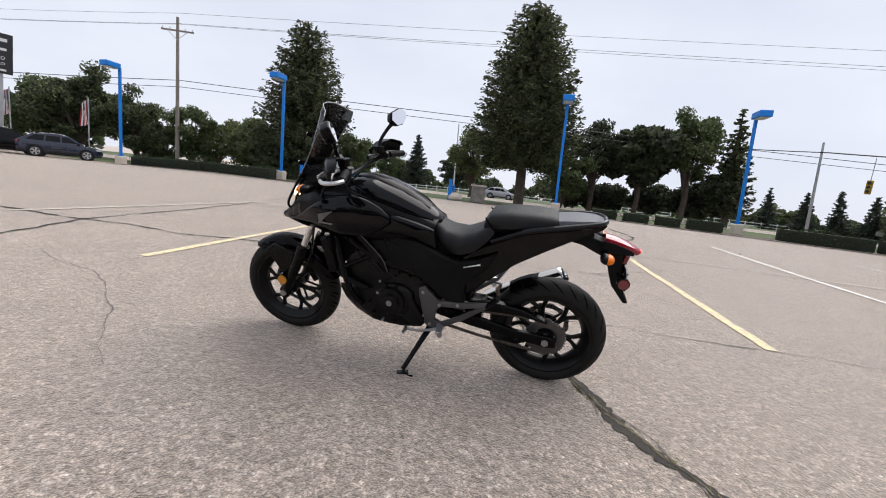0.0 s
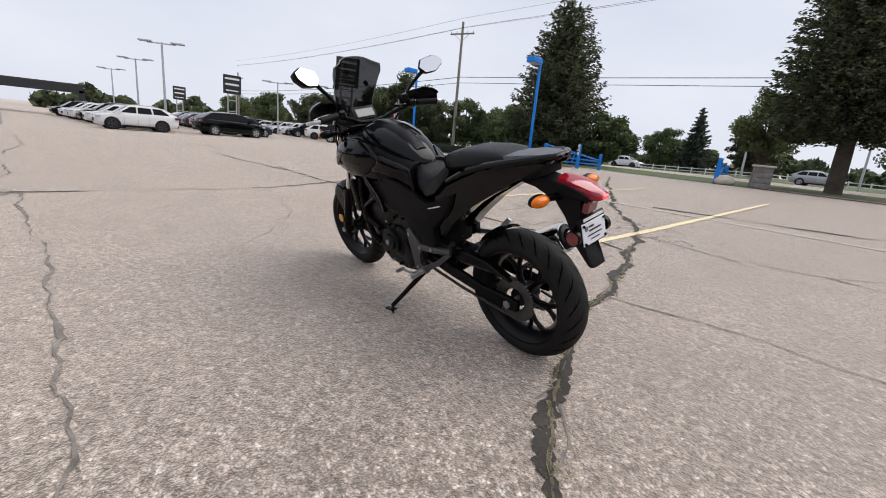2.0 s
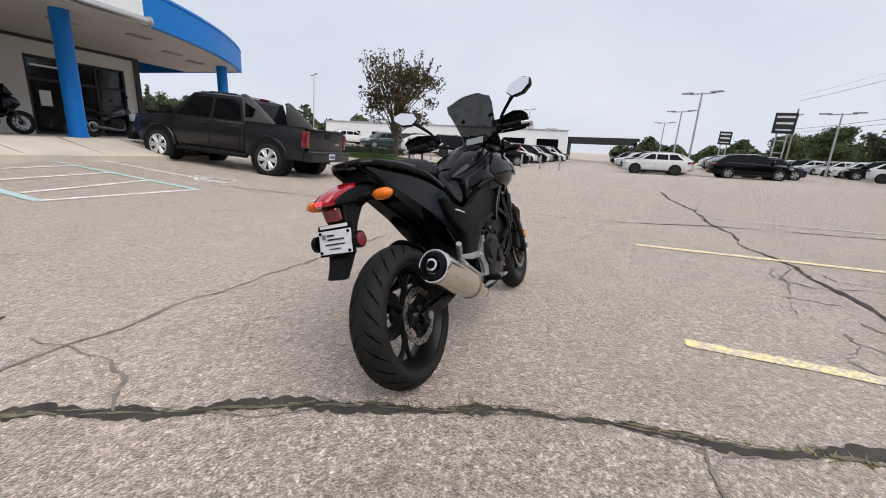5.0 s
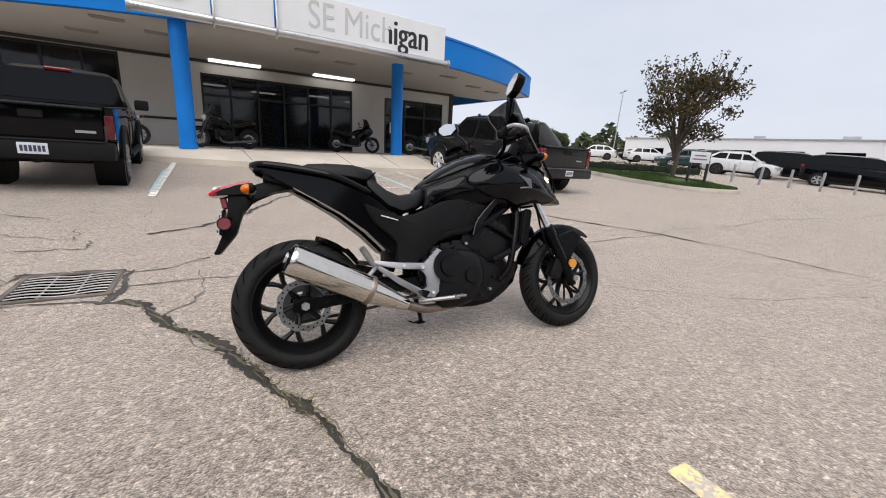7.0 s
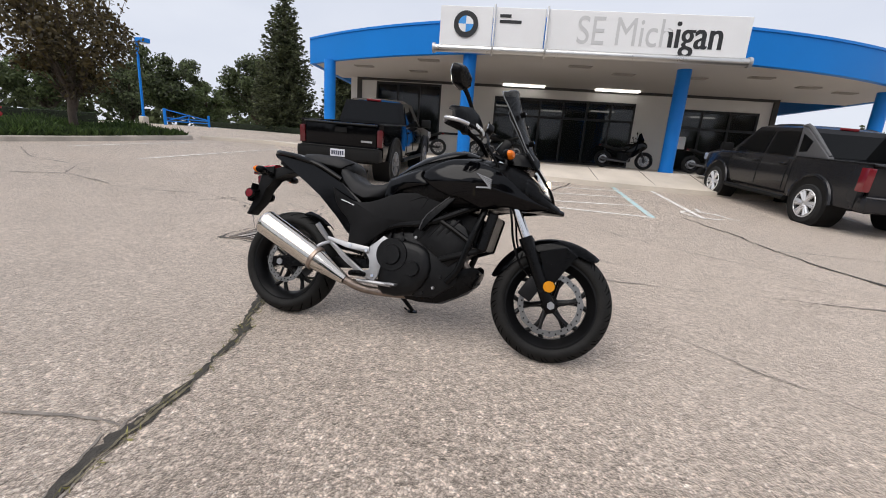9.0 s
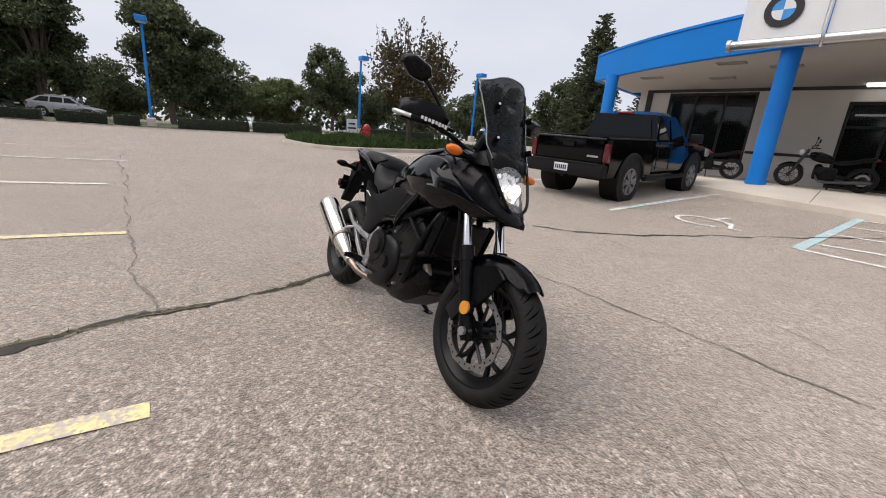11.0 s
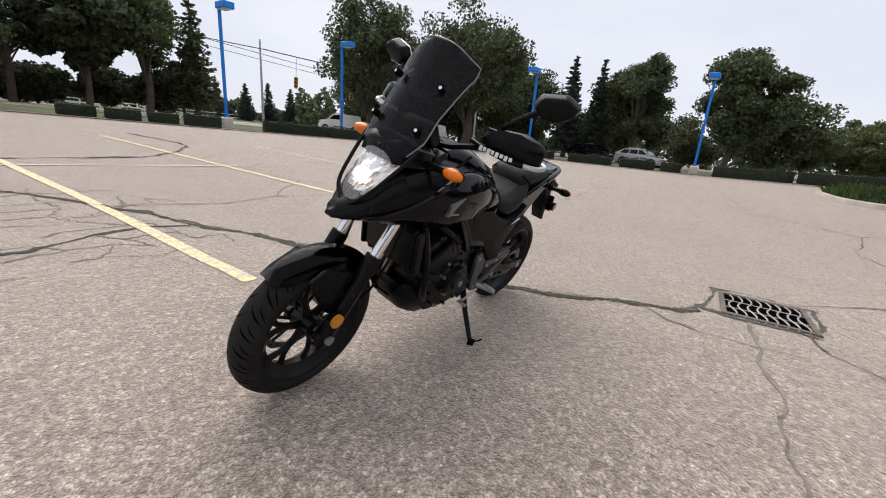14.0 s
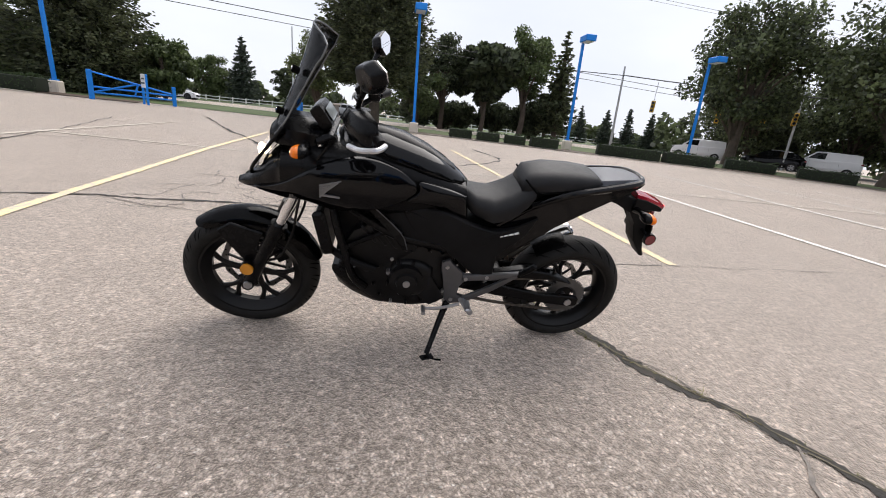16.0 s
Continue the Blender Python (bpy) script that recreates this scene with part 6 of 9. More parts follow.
        for xx in (fs - 0.25, xb1 - 0.02, xb2 + 0.25):
            bm = bmesh.new()
            tube(bm, [(xx, s * (h * 0.985), belt - 0.06), (xx + 0.01, s * (h * 0.978 + 0.003), 0.72), (xx + 0.01, s * (h + 0.002), 0.55), (xx + 0.01, s * (h * 0.975), 0.38)], 0.005, 4, 0)
            part("door_seam", bm, CAR_TRIM, body)
    k = 0.10
    pane(c, [(x0 + (x1 - x0) * k, -yb * 0.88, belt + (top - belt) * k), (x0 + (x1 - x0) * k, yb * 0.88, belt + (top - belt) * k), (x1 + 0.03, yt * 0.88, top - 0.02), (x1 + 0.03, -yt * 0.88, top - 0.02)], None, "windscreen", 0.03)
    pane(c, [(x3 + (x2 - x3) * 0.15, -yb * 0.82, belt + 0.05 + (top - belt) * 0.12), (x3 + (x2 - x3) * 0.15, yb * 0.82, belt + 0.05 + (top - belt) * 0.12), (x2 - 0.03, yt * 0.85, top - 0.08), (x2 - 0.03, -yt * 0.85, top - 0.08)], None, "rear_window", 0.03)
    bm = bmesh.new()
    box(bm, (f - 0.03, 0, 0.55), (0.10, 1.0, 0.24), bevel=0.03)
    part("grille", bm, CAR_TRIM, c)
    bm = bmesh.new()
    box(bm, (-f + 0.04, 0, 0.40), (0.12, W * 0.72, 0.16), bevel=0.03)
    part("rear_bumper", bm, CAR_TRIM, c)
    return c


def place(t, x, y, turn):
    return copy_thing(t, on_ground(x, y, turn))


KIND = {
    "white": suv(CAR_WHITE, "white crossover parked on the dealer lot", on_ground(33.8, -1.35, 94), rim=DARK_RIM),
    "black": suv(CAR_BLACK, "black seven-seat crossover parked on the dealer lot", on_ground(35.6, -7.6, -82), 5.0, 1.96, 1.76),
    "silver": suv(CAR_SILVER, "silver crossover parked on the dealer lot", on_ground(39.6, -1.9, 96)),
    "blue": suv(CAR_BLUE, "deep blue crossover parked on the dealer lot", on_ground(39.0, -9.6, -84)),
    "red": suv(CAR_RED, "dark red crossover parked on the dealer lot", on_ground(50.2, -9.6, -86)),
    "teal": suv(CAR_TEAL, "dark green crossover parked on the dealer lot", on_ground(33.9, 23.6, 150)),
    "big": suv(CAR_BLACK, "large black square-backed off-roader on the dealer lot", on_ground(31.3, 10.5, -76), 5.2, 2.04, 1.9, square=0.7),
}
rng = random.Random(11)
for k in range(11):
    x = 36.8 + 2.8 * k
    if k != 1:
        place(KIND[("white", "silver", "white", "black", "silver", "white")[k % 6]], x, -2.2 + 0.13 * (x - 33.8) + rng.uniform(-0.2, 0.2), 97 + rng.uniform(-3, 3))
    if k not in (0, 1, 5):
        place(KIND[("blue", "black", "silver", "white", "black", "white", "blue")[k % 7]], x + 0.3, -9.5 + rng.uniform(-0.2, 0.2), -84 + rng.uniform(-3, 3))
for k in range(10):
    place(KIND[("silver", "white", "black", "white", "silver", "black")[k % 6]], 36.4 + 2.6 * k, 11.2 + 0.03 * k + rng.uniform(-0.2, 0.2), -68 + rng.uniform(-3, 3))
for x, y, turn, kind in ((33.7, -20.4, -128, "blue"), (36.8, -18.6, -125, "black"), (43.5, -19.4, -110, "white"), (49.1, -19.9, 80, "black"), (53.2, -20.0, 84, "white"), (57.4, -20.0, 80, "white"), (61.6, -20.2, 80, "silver"), (66.5, -20.0, 80, "white"), (70.6, -20.0, 80, "black"), (77.6, -20.0, 80, "white"),
                         (30.1, 16.4, -68, "white"), (33.9, 15.1, -74, "big"), (38.6, 31.5, -28, "white"), (42, 25.5, -35, "black"), (44.2, 20, -35, "silver"), (47.4, 27.2, 140, "white"), (36, 36.5, 140, "white"), (48.4, 33, 140, "white"), (45, 38, 140, "black")):
    place(KIND[kind], x, y, turn)
# traffic standing at the junction
van = suv(CAR_WHITE, "white delivery van standing on the road", on_ground(-34.5, -41.9, -40), 5.4, 2.0, 2.2, "road traffic", "van", square=1.0, kind="van", blind=True)
copy_thing(van, on_ground(-42.0, -33.9, -50))
tagged(place(KIND["black"], -36.5, -34.2, -46), label="black crossover standing on the road", group="road traffic")
tagged(place(KIND["silver"], -42.5, -7.5, 80), label="pale silver car on the side road", group="road traffic")
tagged(place(KIND["black"], -45.5, -13.0, 84), label="dark car on the side road", group="road traffic")
tagged(place(KIND["white"], 27.0, -57.5, 178), label="white car on the public road", group="road traffic")
tagged(place(KIND["silver"], 6.0, -58.0, 175), label="pale silver car on the public road", group="road traffic")


def pickup(paint_mat, label, m, L, W, H, wb, r, sail, rim, group="pickups before the shop"):
    """A crew-cab pickup with an open bed; sail adds sloping panels behind the cabin."""
    c = thing("pickup_truck", label, "pickup truck", group, m=m)
    h, f = W / 2, L / 2
    front, back = f - 0.05, -f + 0.12
    xc = -0.62 if not sail else -0.95
    belt = 1.12 if not sail else 1.20
    bedz = belt + 0.02
    bm = bmesh.new()
    rings = []
    for x, w, zb, zt in ((front, 0.66, 0.62, 0.95), (front - 0.10, 0.84, 0.45, belt - 0.10), (front - 0.5, h * 0.97, 0.42, belt - 0.06), (front - 1.0, h, 0.42, belt - 0.02), (front - 1.42, h, 0.42, belt), (xc, h, 0.42, belt)):
        rings.append(mirrored(x, [(w * 0.90, zb), (w * 0.99, zb + 0.12), (w, zb + (zt - zb) * 0.6), (w * 0.985, zt - 0.06), (w * 0.94, zt), (0, zt + 0.03)]))
    loft(bm, rings)
    body = part("body", bm, paint_mat, c, angle=45)
    # cabin
    x0 = front - 1.35
    mid = (x0 + xc) / 2 - 0.15
    top = H - 0.08
    yb, yt = h * 0.95, h * 0.80

    def side(z):
        return yb + (yt - yb) * (z - belt) / (top - belt)
    xw, xr = x0 - 0.70, xc + 0.16
    bm = bmesh.new()
    rings = []
    for x, zt in ((x0, belt), (xw, top), (xw - 0.25, top + 0.045), ((xw + xr) / 2, top + 0.055), (xr + 0.25, top + 0.04), (xr, top - 0.01), (xc + 0.02, belt)):
        zz = min(zt, top)
        lift = max(0.0, zt - top)
        rings.append(mirrored(x, [(yb, belt - 0.04), (side(zz), zz), (side(zz) - 0.10, zz + lift + 0.012), (0, zz + lift * 1.4 + 0.014)]))
    loft(bm, rings)
    part("cabin", bm, paint_mat, c, angle=30)
    zl, zh = belt + 0.04, top - 0.08
    for s in (1, -1):
        for (fl, fh), (bl, bh) in (((x0 - 0.28, xw + 0.0), (mid + 0.05, mid + 0.03)), ((mid - 0.06, mid - 0.08), (xc + 0.14, xr + 0.10))):
            pane(c, [(fl, s * side(zl), zl), (bl, s * side(zl), zl), (bh, s * side(zh), zh), (fh, s * side(zh), zh)])
    pane(c, [(x0 - 0.08, -yb * 0.9, belt + 0.06), (x0 - 0.08, yb * 0.9, belt + 0.06), (xw + 0.03, yt * 0.9, top - 0.02), (xw + 0.03, -yt * 0.9, top - 0.02)], None, "windscreen", 0.03)
    pane(c, [(xc + 0.035, -yb * 0.86, belt + 0.06), (xc + 0.035, yb * 0.86, belt + 0.06), (xr - 0.03, yt * 0.86, top - 0.09), (xr - 0.03, -yt * 0.86, top - 0.09)], None, "rear_window", 0.03)
    for s in (1, -1):
        for x in (x0 - 0.15, mid, xc + 0.10):
            bm = bmesh.new()
            tube(bm, [(x, s * (h + 0.002), belt - 0.03), (x + 0.02, s * (h + 0.004), 0.85), (x + 0.03, s * (h * 0.99 + 0.004), 0.56)], 0.006, 4, 2)
            part("door_seam", bm, CAR_TRIM, body)
        for x in (mid + 0.16, xc + 0.26):
            bm = bmesh.new()
            box(bm, (x, s * (h + 0.012), belt - 0.13), (0.2, 0.035, 0.04), bevel=0.012)
            part("door_handle", bm, paint_mat, body)
        bm = bmesh.new()
        box(bm, (x0 - 0.12, s * (h + 0.13), belt + 0.10), (0.17, 0.24, 0.2), bevel=0.05, seg=2)
        part("door_mirror", bm, CAR_TRIM, c)
        # bed wall
        bm = bmesh.new()
        rings = []
        for x, w in ((xc - 0.03, h), (back + 0.3, h), (back + 0.05, h * 0.985)):
            rings.append([(x, s * (w - 0.10), 0.50), (x, s * w * 0.985, 0.46), (x, s * w, 0.62), (x, s * w, bedz - 0.12), (x, s * w * 0.985, bedz), (x, s * (w - 0.10), bedz)])
        loft(bm, rings)
        part("bed_side", bm, paint_mat, c, angle=45)
        bm = bmesh.new()
        box(bm, ((xc + back) / 2, s * (h - 0.055), bedz + 0.012), (xc - back - 0.05, 0.10, 0.024), bevel=0.008)
        part("bed_rail", bm, CAR_TRIM, c)
        if sail:
            bm = bmesh.new()
            prism(bm, [(xc + 0.10, H - 0.08), (xc - 0.05, H - 0.10), (xc - 0.76, bedz + 0.05), (xc - 0.79, bedz - 0.02), (xc + 0.05, belt)], s * (h - 0.17), s * (h - 0.05), 0.02, 2)
            sl = part("sail_panel", bm, GREY_CLADDING, c, "sloping grey plastic sail panel")
            bm = bmesh.new()
            tube(bm, [(xc + 0.14, s * (h - 0.10), H - 0.055), (xc - 0.06, s * (h - 0.11), H - 0.085), (xc - 0.74, s * (h - 0.11), bedz + 0.065)], [0.03, 0.042, 0.03], 8, 3)
            part("sail_edge", bm, GREY_CLADDING, sl)
            bm = bmesh.new()
            prism(bm, [(xc + 0.0, H - 0.2), (xc - 0.30, H - 0.34), (xc - 0.22, belt + 0.14), (xc + 0.0, belt + 0.12)], s * (h - 0.06), s * (h - 0.045), 0.006, 1)
            part("sail_window", bm, CAR_GLASS, sl)
        bm = bmesh.new()
        box(bm, (back + 0.05, s * (h - 0.07), bedz - 0.25), (0.16, 0.125 if sail else 0.11, 0.40 if sail else 0.33), bevel=0.03, seg=2)
        part("tail_light", bm, TAIL_RED if sail else TAIL_DARK, c, "red tail light")
        bm = bmesh.new()
        box(bm, (front - 0.10, s * 0.70, belt - 0.22), (0.26, 0.30, 0.2), bevel=0.05, seg=2)
        part("head_light", bm, HEAD_CLEAR, c)
        for x in (wb / 2, -wb / 2):
            bm = bmesh.new()
            cyl(bm, (x, s * (h - 0.35), r + 0.04), (x, s * (h + 0.012), r + 0.03), r + 0.10, n=28)
            part("wheel_arch", bm, CAR_TRIM, body)
            bm = bmesh.new()
            tube(bm, [(x + (r + 0.12) * math.cos(a), s * (h + 0.012), r + 0.03 + (r + 0.12) * math.sin(a)) for a in np.linspace(0.05, math.pi - 0.05, 13)], 0.035, 6, 1)
            part("wheel_flare", bm, CAR_TRIM if not sail else paint_mat, body)
            car_wheel(c, x, s * (h - 0.09), r, 0.26 if sail else 0.22, rim, 6)
        bm = bmesh.new()
        tube(bm, [(wb / 2 - r - 0.2, s * (h + 0.02), 0.40), (-wb / 2 + r + 0.2, s * (h + 0.02), 0.40)], 0.05, 8, 0)
        part("side_step", bm, CAR_TRIM, c)
    bm = bmesh.new()
    box(bm, ((xc + back) / 2, 0, 0.66), (xc - back, W - 0.2, 0.08))
    part("bed_floor", bm, CAR_TRIM, c)
    if sail:
        bm = bmesh.new()
        box(bm, ((xc - 0.74 + back) / 2, 0, bedz - 0.01), (xc - 0.74 - back, W - 0.24, 0.05), bevel=0.01)
        part("bed_cover", bm, CAR_TRIM, c, "flat black bed cover")
    bm = bmesh.new()
    box(bm, (back + 0.03, 0, bedz - 0.27), (0.09, W - 0.28, 0.56), bevel=0.02, seg=2)
    gate = part("tailgate", bm, paint_mat, c)
    bm = bmesh.new()
    box(bm, (back - 0.02, 0, bedz - 0.13), (0.03, 0.24, 0.10), bevel=0.01)
    part("gate_handle", bm, CAR_TRIM, gate)
    bm = bmesh.new()
    box(bm, (back - 0.018, -0.52, bedz - 0.32), (0.006, 0.22, 0.035))
    part("badge_bar", bm, GALV, gate, "plain metal badge bar")
    bm = bmesh.new()
    box(bm, (back - 0.02, 0, bedz - 0.015), (0.14, W - 0.26, 0.035), bevel=0.012)
    part("gate_cap", bm, CAR_TRIM, gate)
    bm = bmesh.new()
    box(bm, (back - 0.06, 0, 0.57), (0.22, W - 0.04, 0.24), bevel=0.05, seg=2)
    bump = part("rear_bumper", bm, paint_mat if sail else CAR_TRIM, c, "dark step bumper")
    bm = bmesh.new()
    box(bm, (back - 0.10, 0, 0.695), (0.15, W - 0.22, 0.018), bevel=0.006)
    part("step_pad", bm, GREY_CLADDING if sail else CAR_TRIM, bump)
    bm = bmesh.new()
    box(bm, (back - 0.02, 0, 0.43), (0.16, 0.09, 0.07), bevel=0.012)
    part("tow_hitch", bm, CAR_TRIM, bump)
    bm = bmesh.new()
    box(bm, (back - 0.176, 0, 0.585), (0.012, 0.29, 0.14), bevel=0.003)
    pl = part("number_plate", bm, PLATE_WHITE, bump, "white plate with plain bars")
    bm = bmesh.new()
    for k in range(6):
        box(bm, (back - 0.184, -0.105 + 0.042 * k, 0.585), (0.004, 0.028, 0.075))
    part("plate_bar", bm, PLATE_BAR, pl, angle=0)
    bm = bmesh.new()
    box(bm, (front + 0.0, 0, 0.80), (0.10, 1.15, 0.34), bevel=0.04, seg=2)
    part("grille", bm, CAR_TRIM, c)
    bm = bmesh.new()
    box(bm, (front - 0.05, 0, 0.52), (0.2, W - 0.1, 0.2), bevel=0.05, seg=2)
    part("front_bumper", bm, CAR_TRIM, c)
    bm = bmesh.new()
    box(bm, (xc + 0.16, 0, H - 0.055), (0.06, 0.34, 0.05), bevel=0.01)
    part("brake_light", bm, TAIL_RED, c, "high red brake light")
    bm = bmesh.new()
    box(bm, (0, 0, 0.45), (L - 1.0, 0.9, 0.16))
    for x in (wb / 2, -wb / 2):
        cyl(bm, (x, -h + 0.2, r), (x, h - 0.2, r), 0.07, n=8)
    part("chassis", bm, CAR_TRIM, c)
    if sail:
        for s in (1, -1):
            bm = bmesh.new()
            tube(bm, [(x0 - 0.90, s * 0.67, H - 0.085), (x0 - 1.10, s * 0.67, H - 0.025), (xc + 0.5, s * 0.67, H - 0.025), (xc + 0.3, s * 0.67, H - 0.085)], 0.022, 6, 2)
            part("roof_rail", bm, CAR_TRIM, c)
    return c


pickup(CAR_BLACK, "black crew-cab pickup truck parked nose to the shop", on_ground(-3.86, 7.80, 98.0), 5.1, 1.70, 1.72, 3.1, 0.365, False, MACHINED_RIM)
pickup(CAR_GREY, "dark grey pickup truck with sloping sail panels parked by the shop", on_ground(5.88, 9.45, 101.5), 5.55, 1.96, 1.88, 3.3, 0.39, True, BRIGHT_RIM)


def parked_bike(paint_mat, label, m, style):
    """A bike on show under the canopy."""
    t = thing("motorcycle", label, "motorcycle", "bikes under the canopy", m=m)
    for x in (0.74, -0.70):
        wh = thing("wheel", "", "")
        wh.parent = t
        wh.location = (x, 0, 0.31)
        bm = bmesh.new()
        lathe(bm, [(0.225, -0.05), (0.28, -0.065), (0.308, -0.03), (0.312, 0.0), (0.308, 0.03), (0.28, 0.065), (0.225, 0.05)], 36)
        part("tyre", bm, CAR_TYRE, wh)
        bm = bmesh.new()
        lathe(bm, [(0.232, -0.05), (0.232, 0.05), (0.205, 0.03), (0.205, -0.03)], 32)
        cyl(bm, (0, -0.07, 0), (0, 0.07, 0), 0.045, n=14)
        for k in range(9):
            a = 2 * math.pi * k / 9
            tube(bm, [(0.03 * math.cos(a), 0, 0.03 * math.sin(a)), (0.215 * math.cos(a + 0.1), 0, 0.215 * math.sin(a + 0.1))], 0.011, 5, 0)
        part("rim", bm, DARK_RIM, wh)
        bm = bmesh.new()
        for y in (-0.06, 0.06):
            lathe(bm, [(0.145, y - 0.003), (0.145, y + 0.003), (0.10, y + 0.003), (0.10, y - 0.003)], 24)
        part("brake_disc", bm, DISC_SHOW, wh)
    bm = bmesh.new()
    box(bm, (0.03, 0, 0.40), (0.46, 0.30, 0.30), bevel=0.05, seg=2)
    cyl(bm, (0.02, -0.2, 0.38), (0.02, 0.2, 0.38), 0.10, n=18)
    for s in (-1, 1):
        cyl(bm, (0.10, s * 0.04, 0.45), (0.16, s * (0.30 if style == "cruiser" else 0.14), 0.52), 0.085, n=14)
    part("engine", bm, CAR_TRIM, t)
    bm = bmesh.new()
    rings = []
    for x, w, z0, z1 in ((-0.12, 0.07, 0.68, 0.76), (0.02, 0.13, 0.66, 0.86), (0.20, 0.15, 0.68, 0.93), (0.34, 0.12, 0.72, 0.93), (0.42, 0.06, 0.78, 0.90)):
        rings.append(mirrored(x, [(w * 0.7, z0), (w, (z0 + z1) / 2), (w * 0.7, z1 - 0.02), (0, z1)]))
    loft(bm, rings)
    part("tank", bm, paint_mat, t, angle=50)
    bm = bmesh.new()
    rings = []
    for x, w, z in ((-0.05, 0.09, 0.75), (-0.22, 0.14, 0.73), (-0.45, 0.13, 0.77), (-0.62, 0.11, 0.83), (-0.80, 0.07, 0.87)):
        rings.append(mirrored(x, [(w, z - 0.08), (w, z - 0.02), (w * 0.6, z), (0, z)]))
    loft(bm, rings)
    part("seat", bm, CAR_TRIM, t, angle=50)
    for s in (1, -1):
        bm = bmesh.new()
        cyl(bm, (0.74, s * 0.09, 0.31), (0.46, s * 0.09, 0.98), 0.027, n=10)
        part("fork_leg", bm, DARK_RIM, t)
        bm = bmesh.new()
        tube(bm, [(0.42, s * 0.02, 1.0), (0.40, s * 0.2, 1.04), (0.28, s * 0.38, 1.05)], 0.014, 8, 3)
        part("handlebar", bm, CAR_TRIM, t)
        bm = bmesh.new()
        tube(bm, [(0.36, s * 0.26, 1.06), (0.34, s * 0.32, 1.2)], 0.008, 6, 0)
        ball(bm, (0.33, s * 0.36, 1.23), (0.02, 0.07, 0.045), 10)
        part("mirror", bm, CAR_TRIM, t)
        bm = bmesh.new()
        tube(bm, [(-0.12, s * 0.10, 0.36), (-0.70, s * 0.11, 0.31)], 0.028, 6, 0)
        part("swingarm", bm, CAR_TRIM, t)
        bm = bmesh.new()
        y = s * 0.2
        if style == "cruiser" or s < 0:
            tube(bm, [(0.22, s * 0.12, 0.38), (0.10, y, 0.22), (-0.30, y, 0.24), (-0.85, y, 0.30)], [0.024, 0.026, 0.04, 0.05], 10, 3)
            part("exhaust", bm, RIM_SHADE, t, "dull metal exhaust")
        else:
            bm.free()
    bm = bmesh.new()
    rings = []
    for a in np.linspace(radians(35), radians(150), 10):
        rings.append([(0.74 + 0.335 * math.cos(a), 0.06 * u, 0.31 + (0.335 - 0.03 * u * u) * math.sin(a)) for u in (-1, -0.5, 0, 0.5, 1)])
    loft(bm, rings, False, False)
    bmesh.ops.solidify(bm, geom=bm.faces[:], thickness=0.006)
    part("fender", bm, paint_mat, t)
    bm = bmesh.new()
    if style == "fairing":
        rings = []
        for x, w, z0, z1 in ((0.10, 0.20, 0.35, 0.75), (0.35, 0.24, 0.42, 0.98), (0.55, 0.22, 0.60, 1.06), (0.72, 0.13, 0.72, 1.0), (0.80, 0.04, 0.80, 0.9)):
            rings.append(mirrored(x, [(w * 0.6, z0), (w, (z0 + z1) / 2), (w * 0.8, z1 - 0.05), (0, z1)]))
        loft(bm, rings)
        fr = part("fairing", bm, paint_mat, t, angle=50)
        bm = bmesh.new()
        prism(bm, [(0.45, 1.05), (0.66, 1.02), (0.50, 1.32)], -0.16, 0.16, 0.01, 1)
        part("screen", bm, CAR_GLASS, fr)
    else:
        ball(bm, (0.58, 0, 0.90), (0.08, 0.095, 0.095), 14)
        part("head_light", bm, HEAD_CLEAR, t)
    bm = bmesh.new()
    box(bm, (-0.86, 0, 0.82), (0.08, 0.12, 0.06), bevel=0.015)
    part("tail_light", bm, TAIL_RED, t)
    bm = bmesh.new()
    tube(bm, [(-0.05, 0.12, 0.28), (-0.08, 0.22, 0.10), (-0.09, 0.26, 0.01)], 0.014, 6, 2)
    part("side_stand", bm, CAR_TRIM, t)
    return t


DISC_SHOW = paint("show_disc_steel", (0.4, 0.4, 0.4), 0.35, 0.9)


def show(x, y, turn, lean=-9):
    return Matrix.Translation((x, y, FLOOR_Z + 0.012)) @ pose(0, 0, 0, 0, 0, turn) @ pose(0, 0, 0, lean, 0, 0)


parked_bike(CAR_BLACK, "long black cruiser motorcycle parked under the canopy", show(-1.75, 13.2, 200), "cruiser")
parked_bike(CAR_BLACK, "black faired touring motorcycle parked under the canopy", show(2.72, 15.0, 3), "fairing")
parked_bike(RED_PAINT, "red and black motorcycle parked under the canopy", show(-4.75, 13.35, 196), "fairing")
parked_bike(CAR_BLUE, "dark blue motorcycle parked under the canopy", show(5.62, 14.75, 10), "naked")


